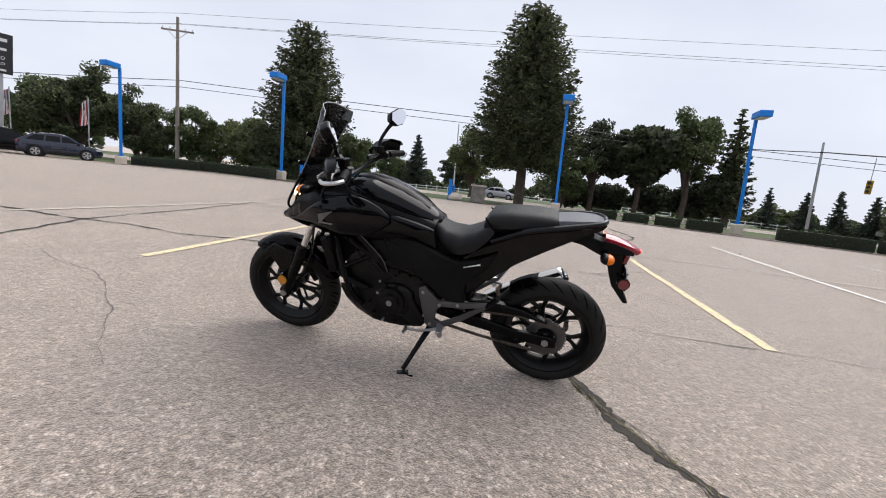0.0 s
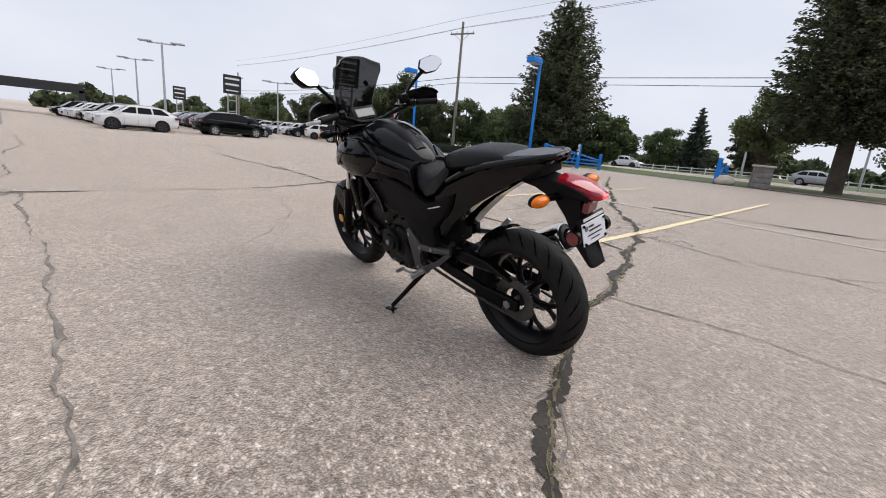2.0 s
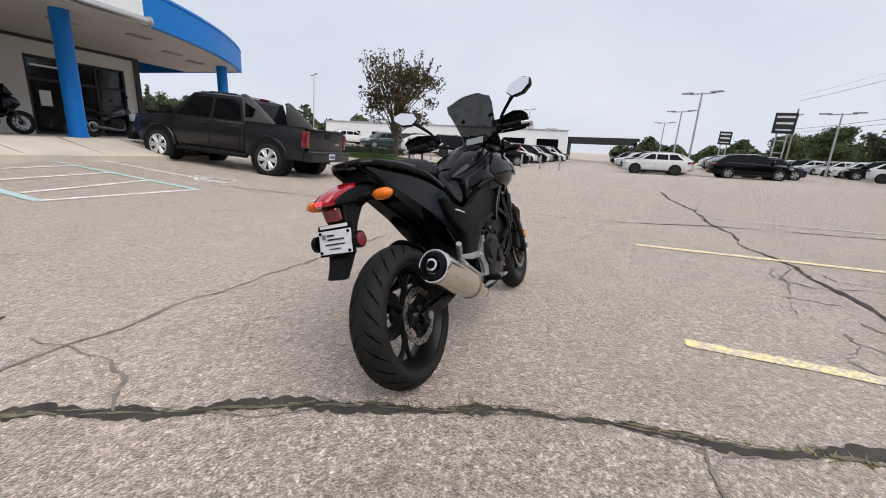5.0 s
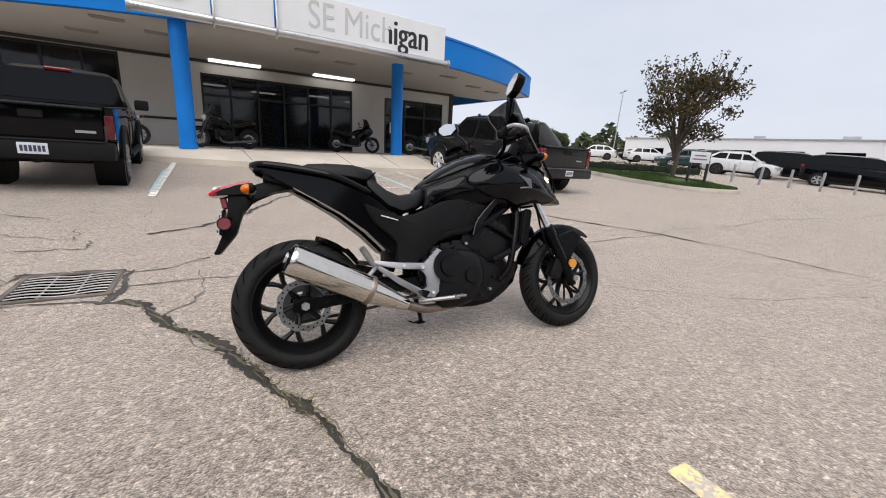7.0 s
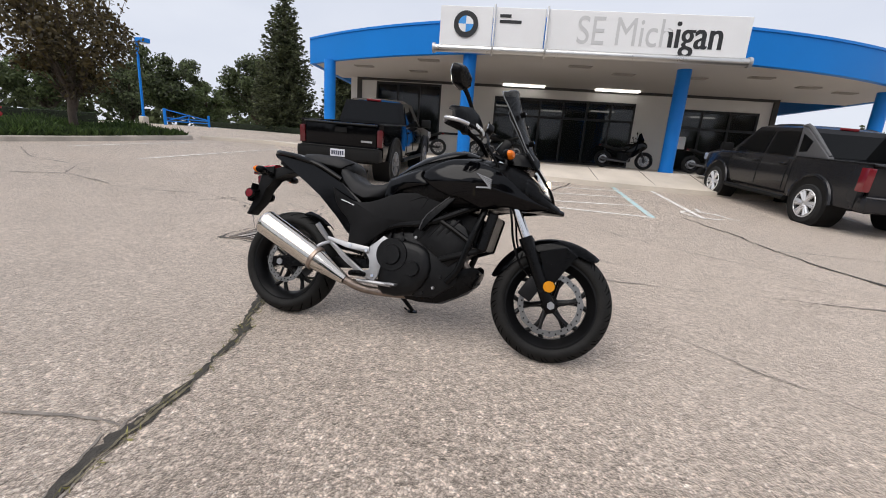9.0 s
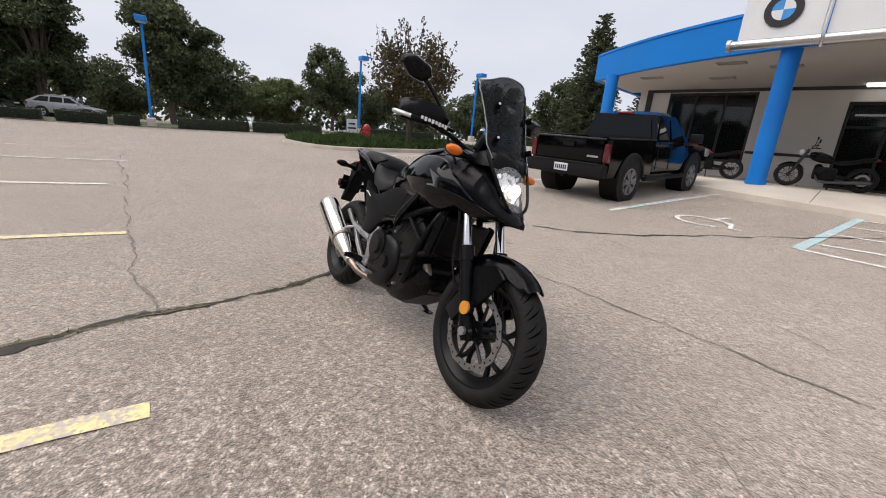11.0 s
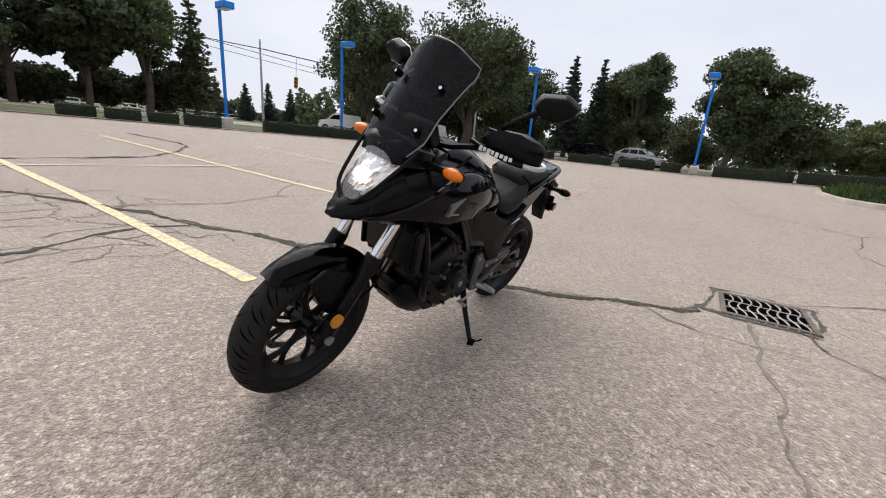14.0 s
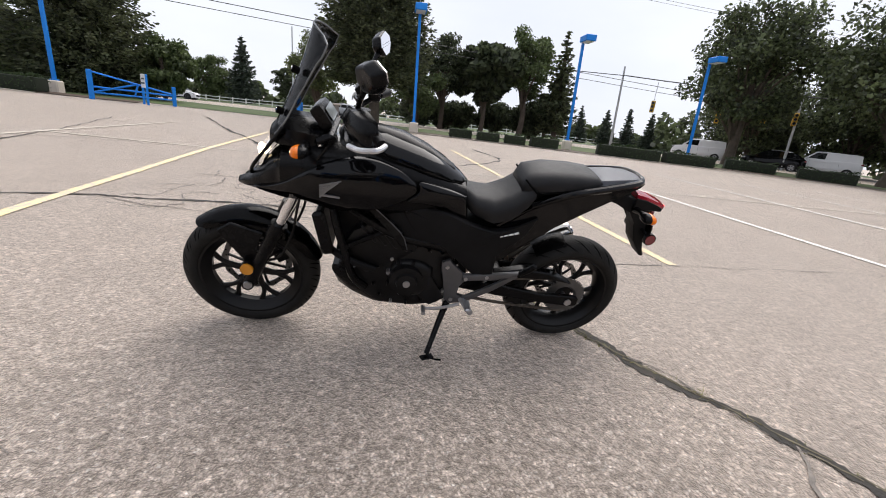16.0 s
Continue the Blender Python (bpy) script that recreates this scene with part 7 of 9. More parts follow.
# ---- the dealership across the aisle ----
def dealership():
    d = thing("dealership", "long low white car dealership with a charcoal entrance portal", "building", kind="structure")
    a, b = Vector((52, 47)), Vector((66.6, 11.0))
    L = (b - a).length
    turn = math.degrees(math.atan2(b.y - a.y, b.x - a.x))
    mid = (a + b) / 2
    mm = Matrix.Translation((mid.x, mid.y, 0)) @ pose(0, 0, 0, 0, 0, turn)
    bm = bmesh.new()
    box(bm, (0, 8, 2.0), (L, 16, 4.6), bevel=0.03)
    w = part("wall", bm, BRICKWORK, d)
    w.matrix_basis = mm
    for k in range(7):
        bm = bmesh.new()
        box(bm, (-L / 2 + 4 + k * 5.3, -0.03, 2.0), (3.4, 0.1, 1.8), bevel=0.02)
        o = part("window", bm, CAR_GLASS, d)
        o.matrix_basis = mm
    bm = bmesh.new()
    box(bm, (0, 0.0, 4.32), (L + 0.3, 0.3, 0.14))
    o = part("coping", bm, GALV, d)
    o.matrix_basis = mm
    for k, (u, sx, sz) in enumerate(((-12, 2.2, 0.6), (-3, 1.2, 0.5), (6, 1.6, 0.5), (14, 0.8, 0.9), (17.5, 1.6, 0.4))):
        bm = bmesh.new()
        box(bm, (u, 3.5, 4.4 + sz / 2), (sx, 1.2, sz), bevel=0.04)
        o = part("roof_unit", bm, GALV, d)
        o.matrix_basis = mm
    for c, s in (((67.2, 5.9, 2.85), (1.0, 10.0, 0.95)), ((67.2, 10.7, 1.2), (1.0, 0.4, 3.0)), ((67.2, 1.1, 1.2), (1.0, 0.5, 3.0)), ((70.7, 5.9, 3.3), (6.0, 10.5, 0.3))):
        bm = bmesh.new()
        box(bm, c, s, bevel=0.02)
        part("portal", bm, CHARCOAL_CLAD, d, "charcoal entrance portal")


dealership()


def dealer_sign(x, y, w, z0, z1, rows):
    t = thing("pylon_sign", "black pylon sign with white plain lettering on two posts", "sign", "pylon signs", m=Matrix.Translation((x, y, 0)) @ pose(0, 0, 0, 0, 0, math.degrees(math.atan2(y, x)) - 90) @ pose(0, 0, 0, 1.0, 1.8, 0))
    for s in (-1, 1):
        bm = bmesh.new()
        box(bm, (s * w * 0.24, 0.1, z0 / 2), (0.22, 0.22, z0 + 0.4), bevel=0.01)
        part("post", bm, GALV, t)
    for k in range(2):
        bm = bmesh.new()
        box(bm, (0, 0.1, z0 * (0.45 + 0.35 * k)), (w * 0.48, 0.12, 0.14))
        part("crossbar", bm, GALV, t)
    bm = bmesh.new()
    box(bm, (0, 0, (z0 + z1) / 2), (w, 0.4, z1 - z0), bevel=0.03)
    b = part("board", bm, SIGN_BLACK, t, "black sign board")
    H = z1 - z0
    for zf, wf, hf, txt in rows:
        z = z0 + H * zf
        if txt:
            lettering("lettering", txt, H * hf * 1.25, Matrix.Translation((0, -0.215, z)) @ pose(0, 0, 0, 90, 0, 0), SIGN_WHITE, b, 1.0)
        else:
            bm = bmesh.new()
            box(bm, (0, -0.21, z), (w * wf, 0.02, H * hf * 0.62), bevel=0.004)
            part("letter_bar", bm, SIGN_WHITE, b, "plain white bar")


dealer_sign(38.4, -19.0, 2.25, 5.15, 7.85, ((0.83, 0.75, 0.13, None), (0.60, 0.72, 0.10, None), (0.38, 0, 0.095, "CERTIFIED"), (0.24, 0, 0.075, "PRE-OWNED"), (0.08, 0.7, 0.08, None)))
dealer_sign(80.9, -19.0, 2.8, 5.3, 8.4, ((0.80, 0.8, 0.16, None), (0.50, 0.75, 0.16, None), (0.18, 0.7, 0.10, None)))
dealer_sign(110.0, -15.5, 2.4, 4.2, 7.0, ((0.80, 0.8, 0.16, None), (0.50, 0.75, 0.16, None), (0.18, 0.7, 0.10, None)))


def lot_mast(x, y, H, turn):
    t = thing("lot_mast", "tall grey lot mast with two flat lamp heads", "street lamp", "grey lot masts", m=plumb(x, y, turn))
    bm = bmesh.new()
    cyl(bm, (0, 0, -0.2), (0, 0, H), 0.11, 0.07, 10)
    part("mast", bm, GALV, t)
    bm = bmesh.new()
    box(bm, (0, 0, H - 0.1), (2.2, 0.09, 0.09))
    part("crossarm", bm, GALV, t)
    for s in (-1, 1):
        bm = bmesh.new()
        box(bm, (s * 1.25, 0, H), (1.0, 0.42, 0.12), bevel=0.02)
        part("lamp_head", bm, GALV, t)


for x, y, H in ((42.9, -4.2, 7.1), (58, -3.6, 6.9), (78, -2.4, 6.9), (94.5, 25.0, 9.6), (63.8, 60.7, 12.4), (46, -21.5, 6.0), (52, -17, 6.2)):
    lot_mast(x, y, H, 60)


def flag(x, y, z0):
    t = thing("flag", "striped red, white and blue flag hanging from a mast", "flag", "lot flags", m=Matrix.Translation((x, y, z0)))
    bm = bmesh.new()
    cyl(bm, (0, 0, -z0), (0, 0, 2.0), 0.05, n=8)
    part("staff", bm, GALV, t)
    cols = (RED_PAINT, SIGN_WHITE)
    for k in range(7):
        bm = bmesh.new()
        rows = []
        for j in range(9):
            u = j / 8
            zz = 1.8 - 1.9 * u
            rows.append([bm.verts.new((0.06 + 0.12 * (k + e), 0.08 * math.sin(3 * u + (k + e) * 0.7), zz - 0.04 * (k + e))) for e in (0, 1)])
        for p, q in zip(rows, rows[1:]):
            bm.faces.new((p[0], p[1], q[1], q[0]))
        bmesh.ops.solidify(bm, geom=bm.faces[:], thickness=0.01)
        part("stripe", bm, cols[k % 2], t)
    bm = bmesh.new()
    box(bm, (0.30, -0.05, 1.35), (0.5, 0.2, 0.75), bevel=0.02)
    part("canton", bm, CAR_BLUE, t)


flag(43.6, -23.2, 2.8)
flag(37.0, -24.6, 2.6)


def bollards():
    for k in range(9):
        a = math.radians(27.6 - 2.46 * k)
        x, y = -2.24 + (25.0 + 0.3 * k) * math.cos(a), 0.41 + (25.0 + 0.3 * k) * math.sin(a)
        t = thing("bollard", "slim grey steel bollard at the lot edge", "bollard", "lot bollards", m=on_ground(x, y))
        bm = bmesh.new()
        cyl(bm, (0, 0, -0.05), (0, 0, 0.84), 0.055, n=12)
        part("post", bm, GALV, t)
        bm = bmesh.new()
        ball(bm, (0, 0, 0.84), (0.055, 0.055, 0.03), 10)
        part("cap", bm, GALV, t)


bollards()

# ---- the motorcycle: x forwards, y to its left, leaning on its side stand ----
GLOSS = paint("black_gloss_paint", (0.0020, 0.0020, 0.0026), 0.07, var=0.1, scale=2, spec=0.22)
SATIN = paint("black_satin_plastic", (0.0028, 0.0028, 0.0032), 0.24, var=0.25, scale=5, bump=0.04, bscale=300, spec=0.13)
MATTE = paint("black_grained_plastic", (0.0062, 0.0062, 0.0068), 0.48, var=0.3, scale=6, bump=0.12, bscale=350, spec=0.10)
ENGINE = paint("black_engine_casting", (0.0045, 0.0045, 0.005), 0.34, 0.1, var=0.45, scale=9, bump=0.15, bscale=160, spec=0.22)
VINYL = paint("black_seat_vinyl", (0.0095, 0.0095, 0.0105), 0.46, var=0.2, scale=5, bump=0.15, bscale=260, spec=0.22)
TYRE = paint("tyre_rubber", (0.0095, 0.0092, 0.0088), 0.62, var=0.5, scale=7, bump=0.25, bscale=120, spec=0.2)
GROOVE = paint("tyre_groove", (0.0015, 0.0015, 0.0015), 0.95, spec=0.05)
RIM = paint("black_cast_wheel", (0.0035, 0.0035, 0.004), 0.32, 0.1, var=0.2, scale=8, spec=0.25)
STEEL = paint("polished_steel", (0.66, 0.62, 0.56), 0.12, 1.0, var=0.08, scale=9)
CHROME = paint("chrome", (0.72, 0.72, 0.73), 0.07, 1.0, var=0.04)
ALLOY = paint("cast_alloy", (0.40, 0.40, 0.41), 0.4, 0.85, var=0.15, scale=9, bump=0.1, bscale=150)
DISC = paint("brake_disc_steel", (0.30, 0.295, 0.29), 0.32, 1.0, var=0.15, scale=20)
PIPE = paint("heat_stained_pipe", (0.30, 0.24, 0.20), 0.35, 0.9, var=0.4, scale=12)
AMBER = paint("amber_lens", (0.74, 0.165, 0.003), 0.12, var=0.2, scale=60, coat=0.2, spec=0.3)
RED_LENS = paint("red_lens", (0.33, 0.008, 0.022), 0.10, var=0.1, coat=0.5)
REFL_RED = paint("red_reflector", (0.15, 0.006, 0.012), 0.2, var=0.1, coat=0.8)
REFL_AMBER = paint("amber_reflector", (0.60, 0.24, 0.01), 0.2, var=0.1, coat=0.8)
MIRROR = glass_mat("mirror_glass", (0.80, 0.81, 0.84), 0.02)
MIRROR.node_tree.nodes["Principled BSDF"].inputs["Metallic"].default_value = 1.0
SMOKE = glass_mat("smoked_screen", (0.012, 0.0125, 0.0135), 0.05, 0.93, 0.25)
CLEAR = glass_mat("clear_lens", (0.9, 0.9, 0.92), 0.03, 0.18, 0.6)
REFLECTOR = paint("lamp_reflector", (0.80, 0.80, 0.80), 0.16, 1.0, var=0.05)
BULB = lamp_mat("lit_headlamp_bulb", (1.0, 0.78, 0.48), 14.0)
TAIL_GLOW = lamp_mat("lit_tail_lamp", (1.0, 0.04, 0.05), 1.6)
BADGE_GREY = paint("grey_badge", (0.24, 0.24, 0.25), 0.3, 0.5)

bike = thing("motorcycle", "black adventure motorcycle leaning on its side stand on the asphalt", "motorcycle", m=pose(0, 0, 0.004, -14.5, 0, 0))
RW, FW = (-0.748, 0.0, 0.299), (0.755, 0.0, 0.296)


def tyre_ring(bm, R, w, depth, n=72):
    """Round tread and bulging walls, open to the rim."""
    prof = []
    for a in np.linspace(-1.15, 1.15, 13):
        prof.append((R - depth * 0.62 * (1 - math.cos(a)) / (1 - math.cos(1.15)), w / 2 * math.sin(a) / math.sin(1.15)))
    prof += [(R - depth * 0.85, w * 0.46), (R - depth, w * 0.36), (R - depth, -w * 0.36), (R - depth * 0.85, -w * 0.46)]
    lathe(bm, prof, n)


def tread(bm, R, w, depth, count, sweep):
    """Swept rain grooves lying on the tread."""
    def at(th, a, lift=0.0008):
        r = R - depth * 0.62 * (1 - math.cos(a)) / (1 - math.cos(1.15)) + lift
        return (r * math.cos(th), w / 2 * math.sin(a) / math.sin(1.15), r * math.sin(th))
    for k in range(count):
        for s in (-1, 1):
            th0 = 2 * math.pi * (k + (0.5 if s > 0 else 0)) / count
            for start, length, wd in ((0.08, 0.85, 0.0065), (0.40, 0.6, 0.0045)):
                rows = []
                for j in range(8):
                    u = j / 7
                    a = s * (start + length * u)
                    th = th0 + (0.06 if start > 0.2 else 0) + sweep * u ** 0.7
                    hw = wd * math.sin(math.pi * min(0.98, max(0.06, u))) + 0.001
                    rows.append([bm.verts.new(at(th - hw / R * 0.6, a)), bm.verts.new(at(th + hw / R * 0.6, a))])
                for p, q in zip(rows, rows[1:]):
                    bm.faces.new((p[0], p[1], q[1], q[0]))


def road_wheel(name, c, R, w, discs, rearw=False):
    m = thing(name, "", "")
    m.parent = bike
    m.location = c
    if not rearw:
        m.rotation_euler = (0, 0, radians(3))
    bm = bmesh.new()
    tyre_ring(bm, R, w, R - 0.218)
    t = part("tyre", bm, TYRE, m, "worn black road tyre", angle=50)
    bm = bmesh.new()
    tread(bm, R, w, R - 0.218, 24 if rearw else 26, 0.30 if rearw else -0.16)
    part("tread_groove", bm, GROOVE, t, angle=0)
    bm = bmesh.new()
    hw = w * 0.40
    lathe(bm, [(0.226, -hw), (0.226, -hw + 0.012), (0.205, -hw + 0.022), (0.190, -0.012), (0.190, 0.012), (0.205, hw - 0.022), (0.226, hw - 0.012), (0.226, hw), (0.214, hw), (0.196, hw - 0.02), (0.178, 0.014), (0.178, -0.014), (0.196, -hw + 0.02), (0.214, -hw)], 64)
    cyl(bm, (0, -0.05, 0), (0, 0.05, 0), 0.042, n=24)
    rim = part("rim", bm, RIM, m)
    for k in range(6):
        bm = bmesh.new()
        a = 2 * math.pi * k / 6 + 0.2
        def pol(r, da, y):
            return (r * math.cos(a + da), y, r * math.sin(a + da))
        tube(bm, [pol(0.035, 0, 0), pol(0.075, 0, 0.004), pol(0.105, 0.02, 0)], [0.017, 0.014, 0.013], 8, 2)
        tube(bm, [pol(0.095, 0, 0), pol(0.14, 0.10, 0), pol(0.186, 0.24, 0)], [0.0135, 0.0105, 0.0135], 8, 2)
        tube(bm, [pol(0.095, 0, 0), pol(0.14, -0.10, 0), pol(0.186, -0.24, 0)], [0.0135, 0.0105, 0.0135], 8, 2)
        part("spoke", bm, RIM, rim)
    for y, r in discs:
        bm = bmesh.new()
        pr = [(r, y - 0.0025), (r, y + 0.0025), (r - 0.027, y + 0.0025), (r - 0.027, y - 0.0025)]
        lathe(bm, pr, 48)
        for v in bm.verts:
            rad = math.hypot(v.co.x, v.co.z)
            if rad > r - 0.01:
                k = 1 + 0.022 * math.sin(12 * math.atan2(v.co.z, v.co.x))
                v.co.x *= k
                v.co.z *= k
        d = part("brake_disc", bm, DISC, m, "scalloped steel brake disc")
        bm = bmesh.new()
        for k in range(30):
            a = 2 * math.pi * k / 30
            rr = r - 0.010 - 0.008 * (k % 2)
            cyl(bm, (rr * math.cos(a), y - 0.0032, rr * math.sin(a)), (rr * math.cos(a), y + 0.0032, rr * math.sin(a)), 0.0042, n=7)
        tagged(part("drilling", bm, GROOVE, d, angle=0), kind="stuff")
        for k in range(6):
            bm = bmesh.new()
            a = 2 * math.pi * k / 6
            tube(bm, [(0.04 * math.cos(a), y * 0.8, 0.04 * math.sin(a)), ((r - 0.024) * math.cos(a + 0.25), y, (r - 0.024) * math.sin(a + 0.25))], 0.007, 6, 0)
            part("carrier_arm", bm, RIM, d)
    bm = bmesh.new()
    cyl(bm, (0, -0.125, 0), (0, 0.125, 0), 0.011, n=12)
    for s in (-1, 1):
        cyl(bm, (0, s * 0.118, 0), (0, s * 0.132, 0), 0.019, n=6)
    part("axle", bm, ALLOY, m, "bright axle nut")
    return m


road_wheel("front_wheel", FW, 0.297, 0.122, [(-0.062, 0.155)])
rear = road_wheel("rear_wheel", RW, 0.299, 0.160, [(-0.072, 0.118)], True)
bm = bmesh.new()
lathe(bm, [(0.098, 0.070), (0.098, 0.077), (0.06, 0.079), (0.05, 0.068)], 40)
for k in range(40):
    a = 2 * math.pi * k / 40
    box(bm, (0.101 * math.cos(a), 0.0735, 0.101 * math.sin(a)), (0.008, 0.006, 0.008))
part("sprocket", bm, paint("oily_sprocket", (0.10, 0.10, 0.10), 0.4, 0.7, var=0.3), rear, "chain sprocket")


def pair(name, build, material, label="", parent=bike, angle=35):
    """The same part on both flanks; build(bm, s) with s = 1 for the left and -1 for the right."""
    out = []
    for s in (1, -1):
        bm = bmesh.new()
        build(bm, s)
        out.append(part(name, bm, material, parent, label, angle))
    return out


def hull_ring(x, half, bottom):
    """half: outline points (y, z) from the lowest edge up to the crown on the left; mirrored to the right."""
    left = [(x, y, z) for y, z in half]
    right = [(x, -y, z) for y, z in reversed(half[:-1] if abs(half[-1][0]) < 1e-6 else half)]
    return left + right


# upper fairing with the beak
ST = ((-0.15, .835, .785, .085, .115, .105), (-0.05, .885, .735, .12, .152, .135), (0.08, .945, .705, .14, .186, .15), (0.2, .968, .695, .15, .208, .155),
      (0.32, .972, .708, .145, .212, .15), (0.42, .965, .724, .135, .20, .135), (0.50, .955, .734, .118, .176, .118), (0.575, .925, .738, .095, .145, .098),
      (0.64, .862, .738, .065, .110, .082), (0.70, .800, .738, .045, .075, .060), (0.745, .765, .737, .022, .042, .034), (0.768, .750, .738, .004, .010, .008))
ST_X = [r[0] for r in ST]


def station(x):
    """The fairing's section at x: top, bottom, and half widths at top, middle and bottom."""
    return [float(np.interp(x, ST_X, [r[k] for r in ST])) for k in range(1, 6)]


def flank(x, z):
    """Half width of the fairing at a place on its side."""
    zt, zb, yt, ym, yb = station(x)
    h = max(zt - zb, 0.01)
    return float(np.interp((z - zb) / h, (0, 0.22, 0.5, 0.7, 0.9, 1.0), (yb, yb + (ym - yb) * 0.7, ym, ym * 0.97, yt + (ym - yt) * 0.45, yt)))


def shell_panel(bm, s, outline, surf, lift=0.010, crown=0.010, centre=None, smooth=3, roll=0.010):
    """A thin moulded panel over a curved flank: rolled edge, softly crowned (or dished) middle."""
    O = [(p.x, p.y) for p in curve_pts([(*q, 0) for q in outline + outline[:1]], smooth)][:-1] if smooth else outline
    c = centre or (sum(q[0] for q in O) / len(O), sum(q[1] for q in O) / len(O))
    size = max(math.hypot(q[0] - c[0], q[1] - c[1]) for q in O)
    e = roll / size
    rings = []
    for k, up in ((1.0, -0.02), (1.0, 0.0), (1 - e * 0.5, 0.7), (1 - e * 1.4, 1.0), (1 - e * 4, 1.0), (0.72, 1.0), (0.5, 1.0), (0.25, 1.0), (0.06, 1.0)):
        ring = []
        for q in O:
            x, z = c[0] + (q[0] - c[0]) * k, c[1] + (q[1] - c[1]) * k
            y = surf(x, z) + (lift * up if up >= 0 else -0.022) + crown * max(0.0, 1 - k * k)
            ring.append((x, s * y, z))
        rings.append(ring)
    vs = loft(bm, rings, True, False)
    bm.faces.new(vs[-1])


bm = bmesh.new()
rings = []
for x in sorted(set(list(np.linspace(-0.15, 0.768, 34)) + ST_X)):
    zt, zb, yt, ym, yb = station(x)
    h = zt - zb
    half = [(yb * 0.82, zb + 0.004), (yb, zb), (yb + (ym - yb) * 0.7, zb + h * 0.22), (ym, zb + h * 0.50), (ym * 0.97, zb + h * 0.70), (yt + (ym - yt) * 0.45, zb + h * 0.90), (yt, zt), (yt * 0.5, zt + 0.006), (0.0, zt + 0.008)]
    rings.append(hull_ring(x, half, zb))
loft(bm, rings)
for _ in range(3):
    bmesh.ops.smooth_vert(bm, verts=bm.verts, factor=0.35, use_axis_x=False, use_axis_y=True, use_axis_z=True)
part("upper_fairing", bm, SATIN, bike, "black fairing running into a beak", angle=50)


def wing_panel(bm, s):
    shell_panel(bm, s, [(0.062, 0.872), (0.12, 0.916), (0.206, 0.948), (0.294, 0.952), (0.398, 0.925), (0.489, 0.872), (0.566, 0.815), (0.64, 0.778), (0.70, 0.756), (0.62, 0.736), (0.56, 0.730), (0.494, 0.738), (0.42, 0.722), (0.361, 0.715), (0.271, 0.752), (0.19, 0.764), (0.10, 0.805), (0.055, 0.840)],
                lambda x, z: flank(x, z) - 0.004, 0.012, 0.012, (0.33, 0.83))


pair("wing_panel", wing_panel, GLOSS, "glossy black side wing", angle=50)


def knee_panel(bm, s):
    shell_panel(bm, s, [(-0.149, 0.815), (-0.05, 0.855), (0.05, 0.882), (0.052, 0.845), (0.095, 0.806), (0.025, 0.792), (-0.09, 0.758), (-0.165, 0.708)],
                lambda x, z: max(flank(x, z), 0.118) + 0.004, 0.010, 0.008)


pair("knee_panel", knee_panel, GLOSS, "glossy black panel beside the rider's knee", angle=50)

# storage lid where a tank would be
bm = bmesh.new()
rings = []
for x, w, zt, zs in ((-0.16, .040, .845, .80), (-0.13, .075, .870, .815), (-0.05, .118, .925, .85), (0.04, .142, .972, .885), (0.12, .152, 1.000, .905), (0.19, .150, 1.018, .925), (0.26, .132, 1.020, .94), (0.315, .10, 1.005, .945)):
    h = zt - zs
    rings.append(hull_ring(x, [(w * 0.9, zs - 0.06), (w, zs), (w * 0.98, zs + h * 0.45), (w * 0.80, zs + h * 0.78), (w * 0.45, zs + h * 0.96), (0.0, zt)], 0))
loft(bm, rings)
part("storage_lid", bm, GLOSS, bike, "glossy black lid over the storage box", angle=50)
bm = bmesh.new()
rings = []
for x, w, zt in ((-0.10, .035, .896), (0.02, .055, .967), (0.12, .062, 1.007), (0.22, .055, 1.027), (0.29, .035, 1.022)):
    rings.append([(x, -w, zt - 0.012), (x, -w * 0.8, zt - 0.002), (x, 0, zt + 0.003), (x, w * 0.8, zt - 0.002), (x, w, zt - 0.012)])
loft(bm, rings, False, False)
part("lid_ridge", bm, SATIN, bike)


def lid_seam(bm, s):
    tube(bm, [(-0.13, s * 0.075, 0.848), (-0.03, s * 0.128, 0.885), (0.08, s * 0.152, 0.925), (0.18, s * 0.153, 0.955), (0.26, s * 0.13, 0.985)], 0.0035, 5, 4)


pair("lid_seam", lid_seam, GROOVE)


# side covers
def cover_flank(x, z):
    return 0.148 - 0.09 * max(0.0, -0.30 - x) - 0.10 * max(0.0, 0.55 - z) * max(0.0, min(1.0, (x + 0.3) / 0.2))


def side_cover(bm, s):
    shell_panel(bm, s, [(-0.47, 0.75), (-0.387, 0.702), (-0.287, 0.682), (-0.188, 0.704), (-0.11, 0.738), (-0.047, 0.757), (0.083, 0.766), (0.19, 0.742), (0.16, 0.69), (0.104, 0.631), (0.047, 0.606), (-0.054, 0.59), (-0.153, 0.519), (-0.222, 0.459), (-0.263, 0.432), (-0.328, 0.446), (-0.325, 0.556), (-0.398, 0.625), (-0.442, 0.68)],
                cover_flank, 0.010, 0.010, (-0.165, 0.612), 2)


pair("side_cover", side_cover, MATTE, "matte black side cover with a light mark", angle=50)


def cover_scoop(bm, s):
    shell_panel(bm, s, [(-0.057, 0.644), (-0.03, 0.697), (0.056, 0.742), (0.1, 0.738), (0.03, 0.642)], lambda x, z: 0.163, 0.004, -0.022, None, 2, 0.008)


pair("cover_scoop", cover_scoop, SATIN, "dished pocket in the side cover", angle=50)


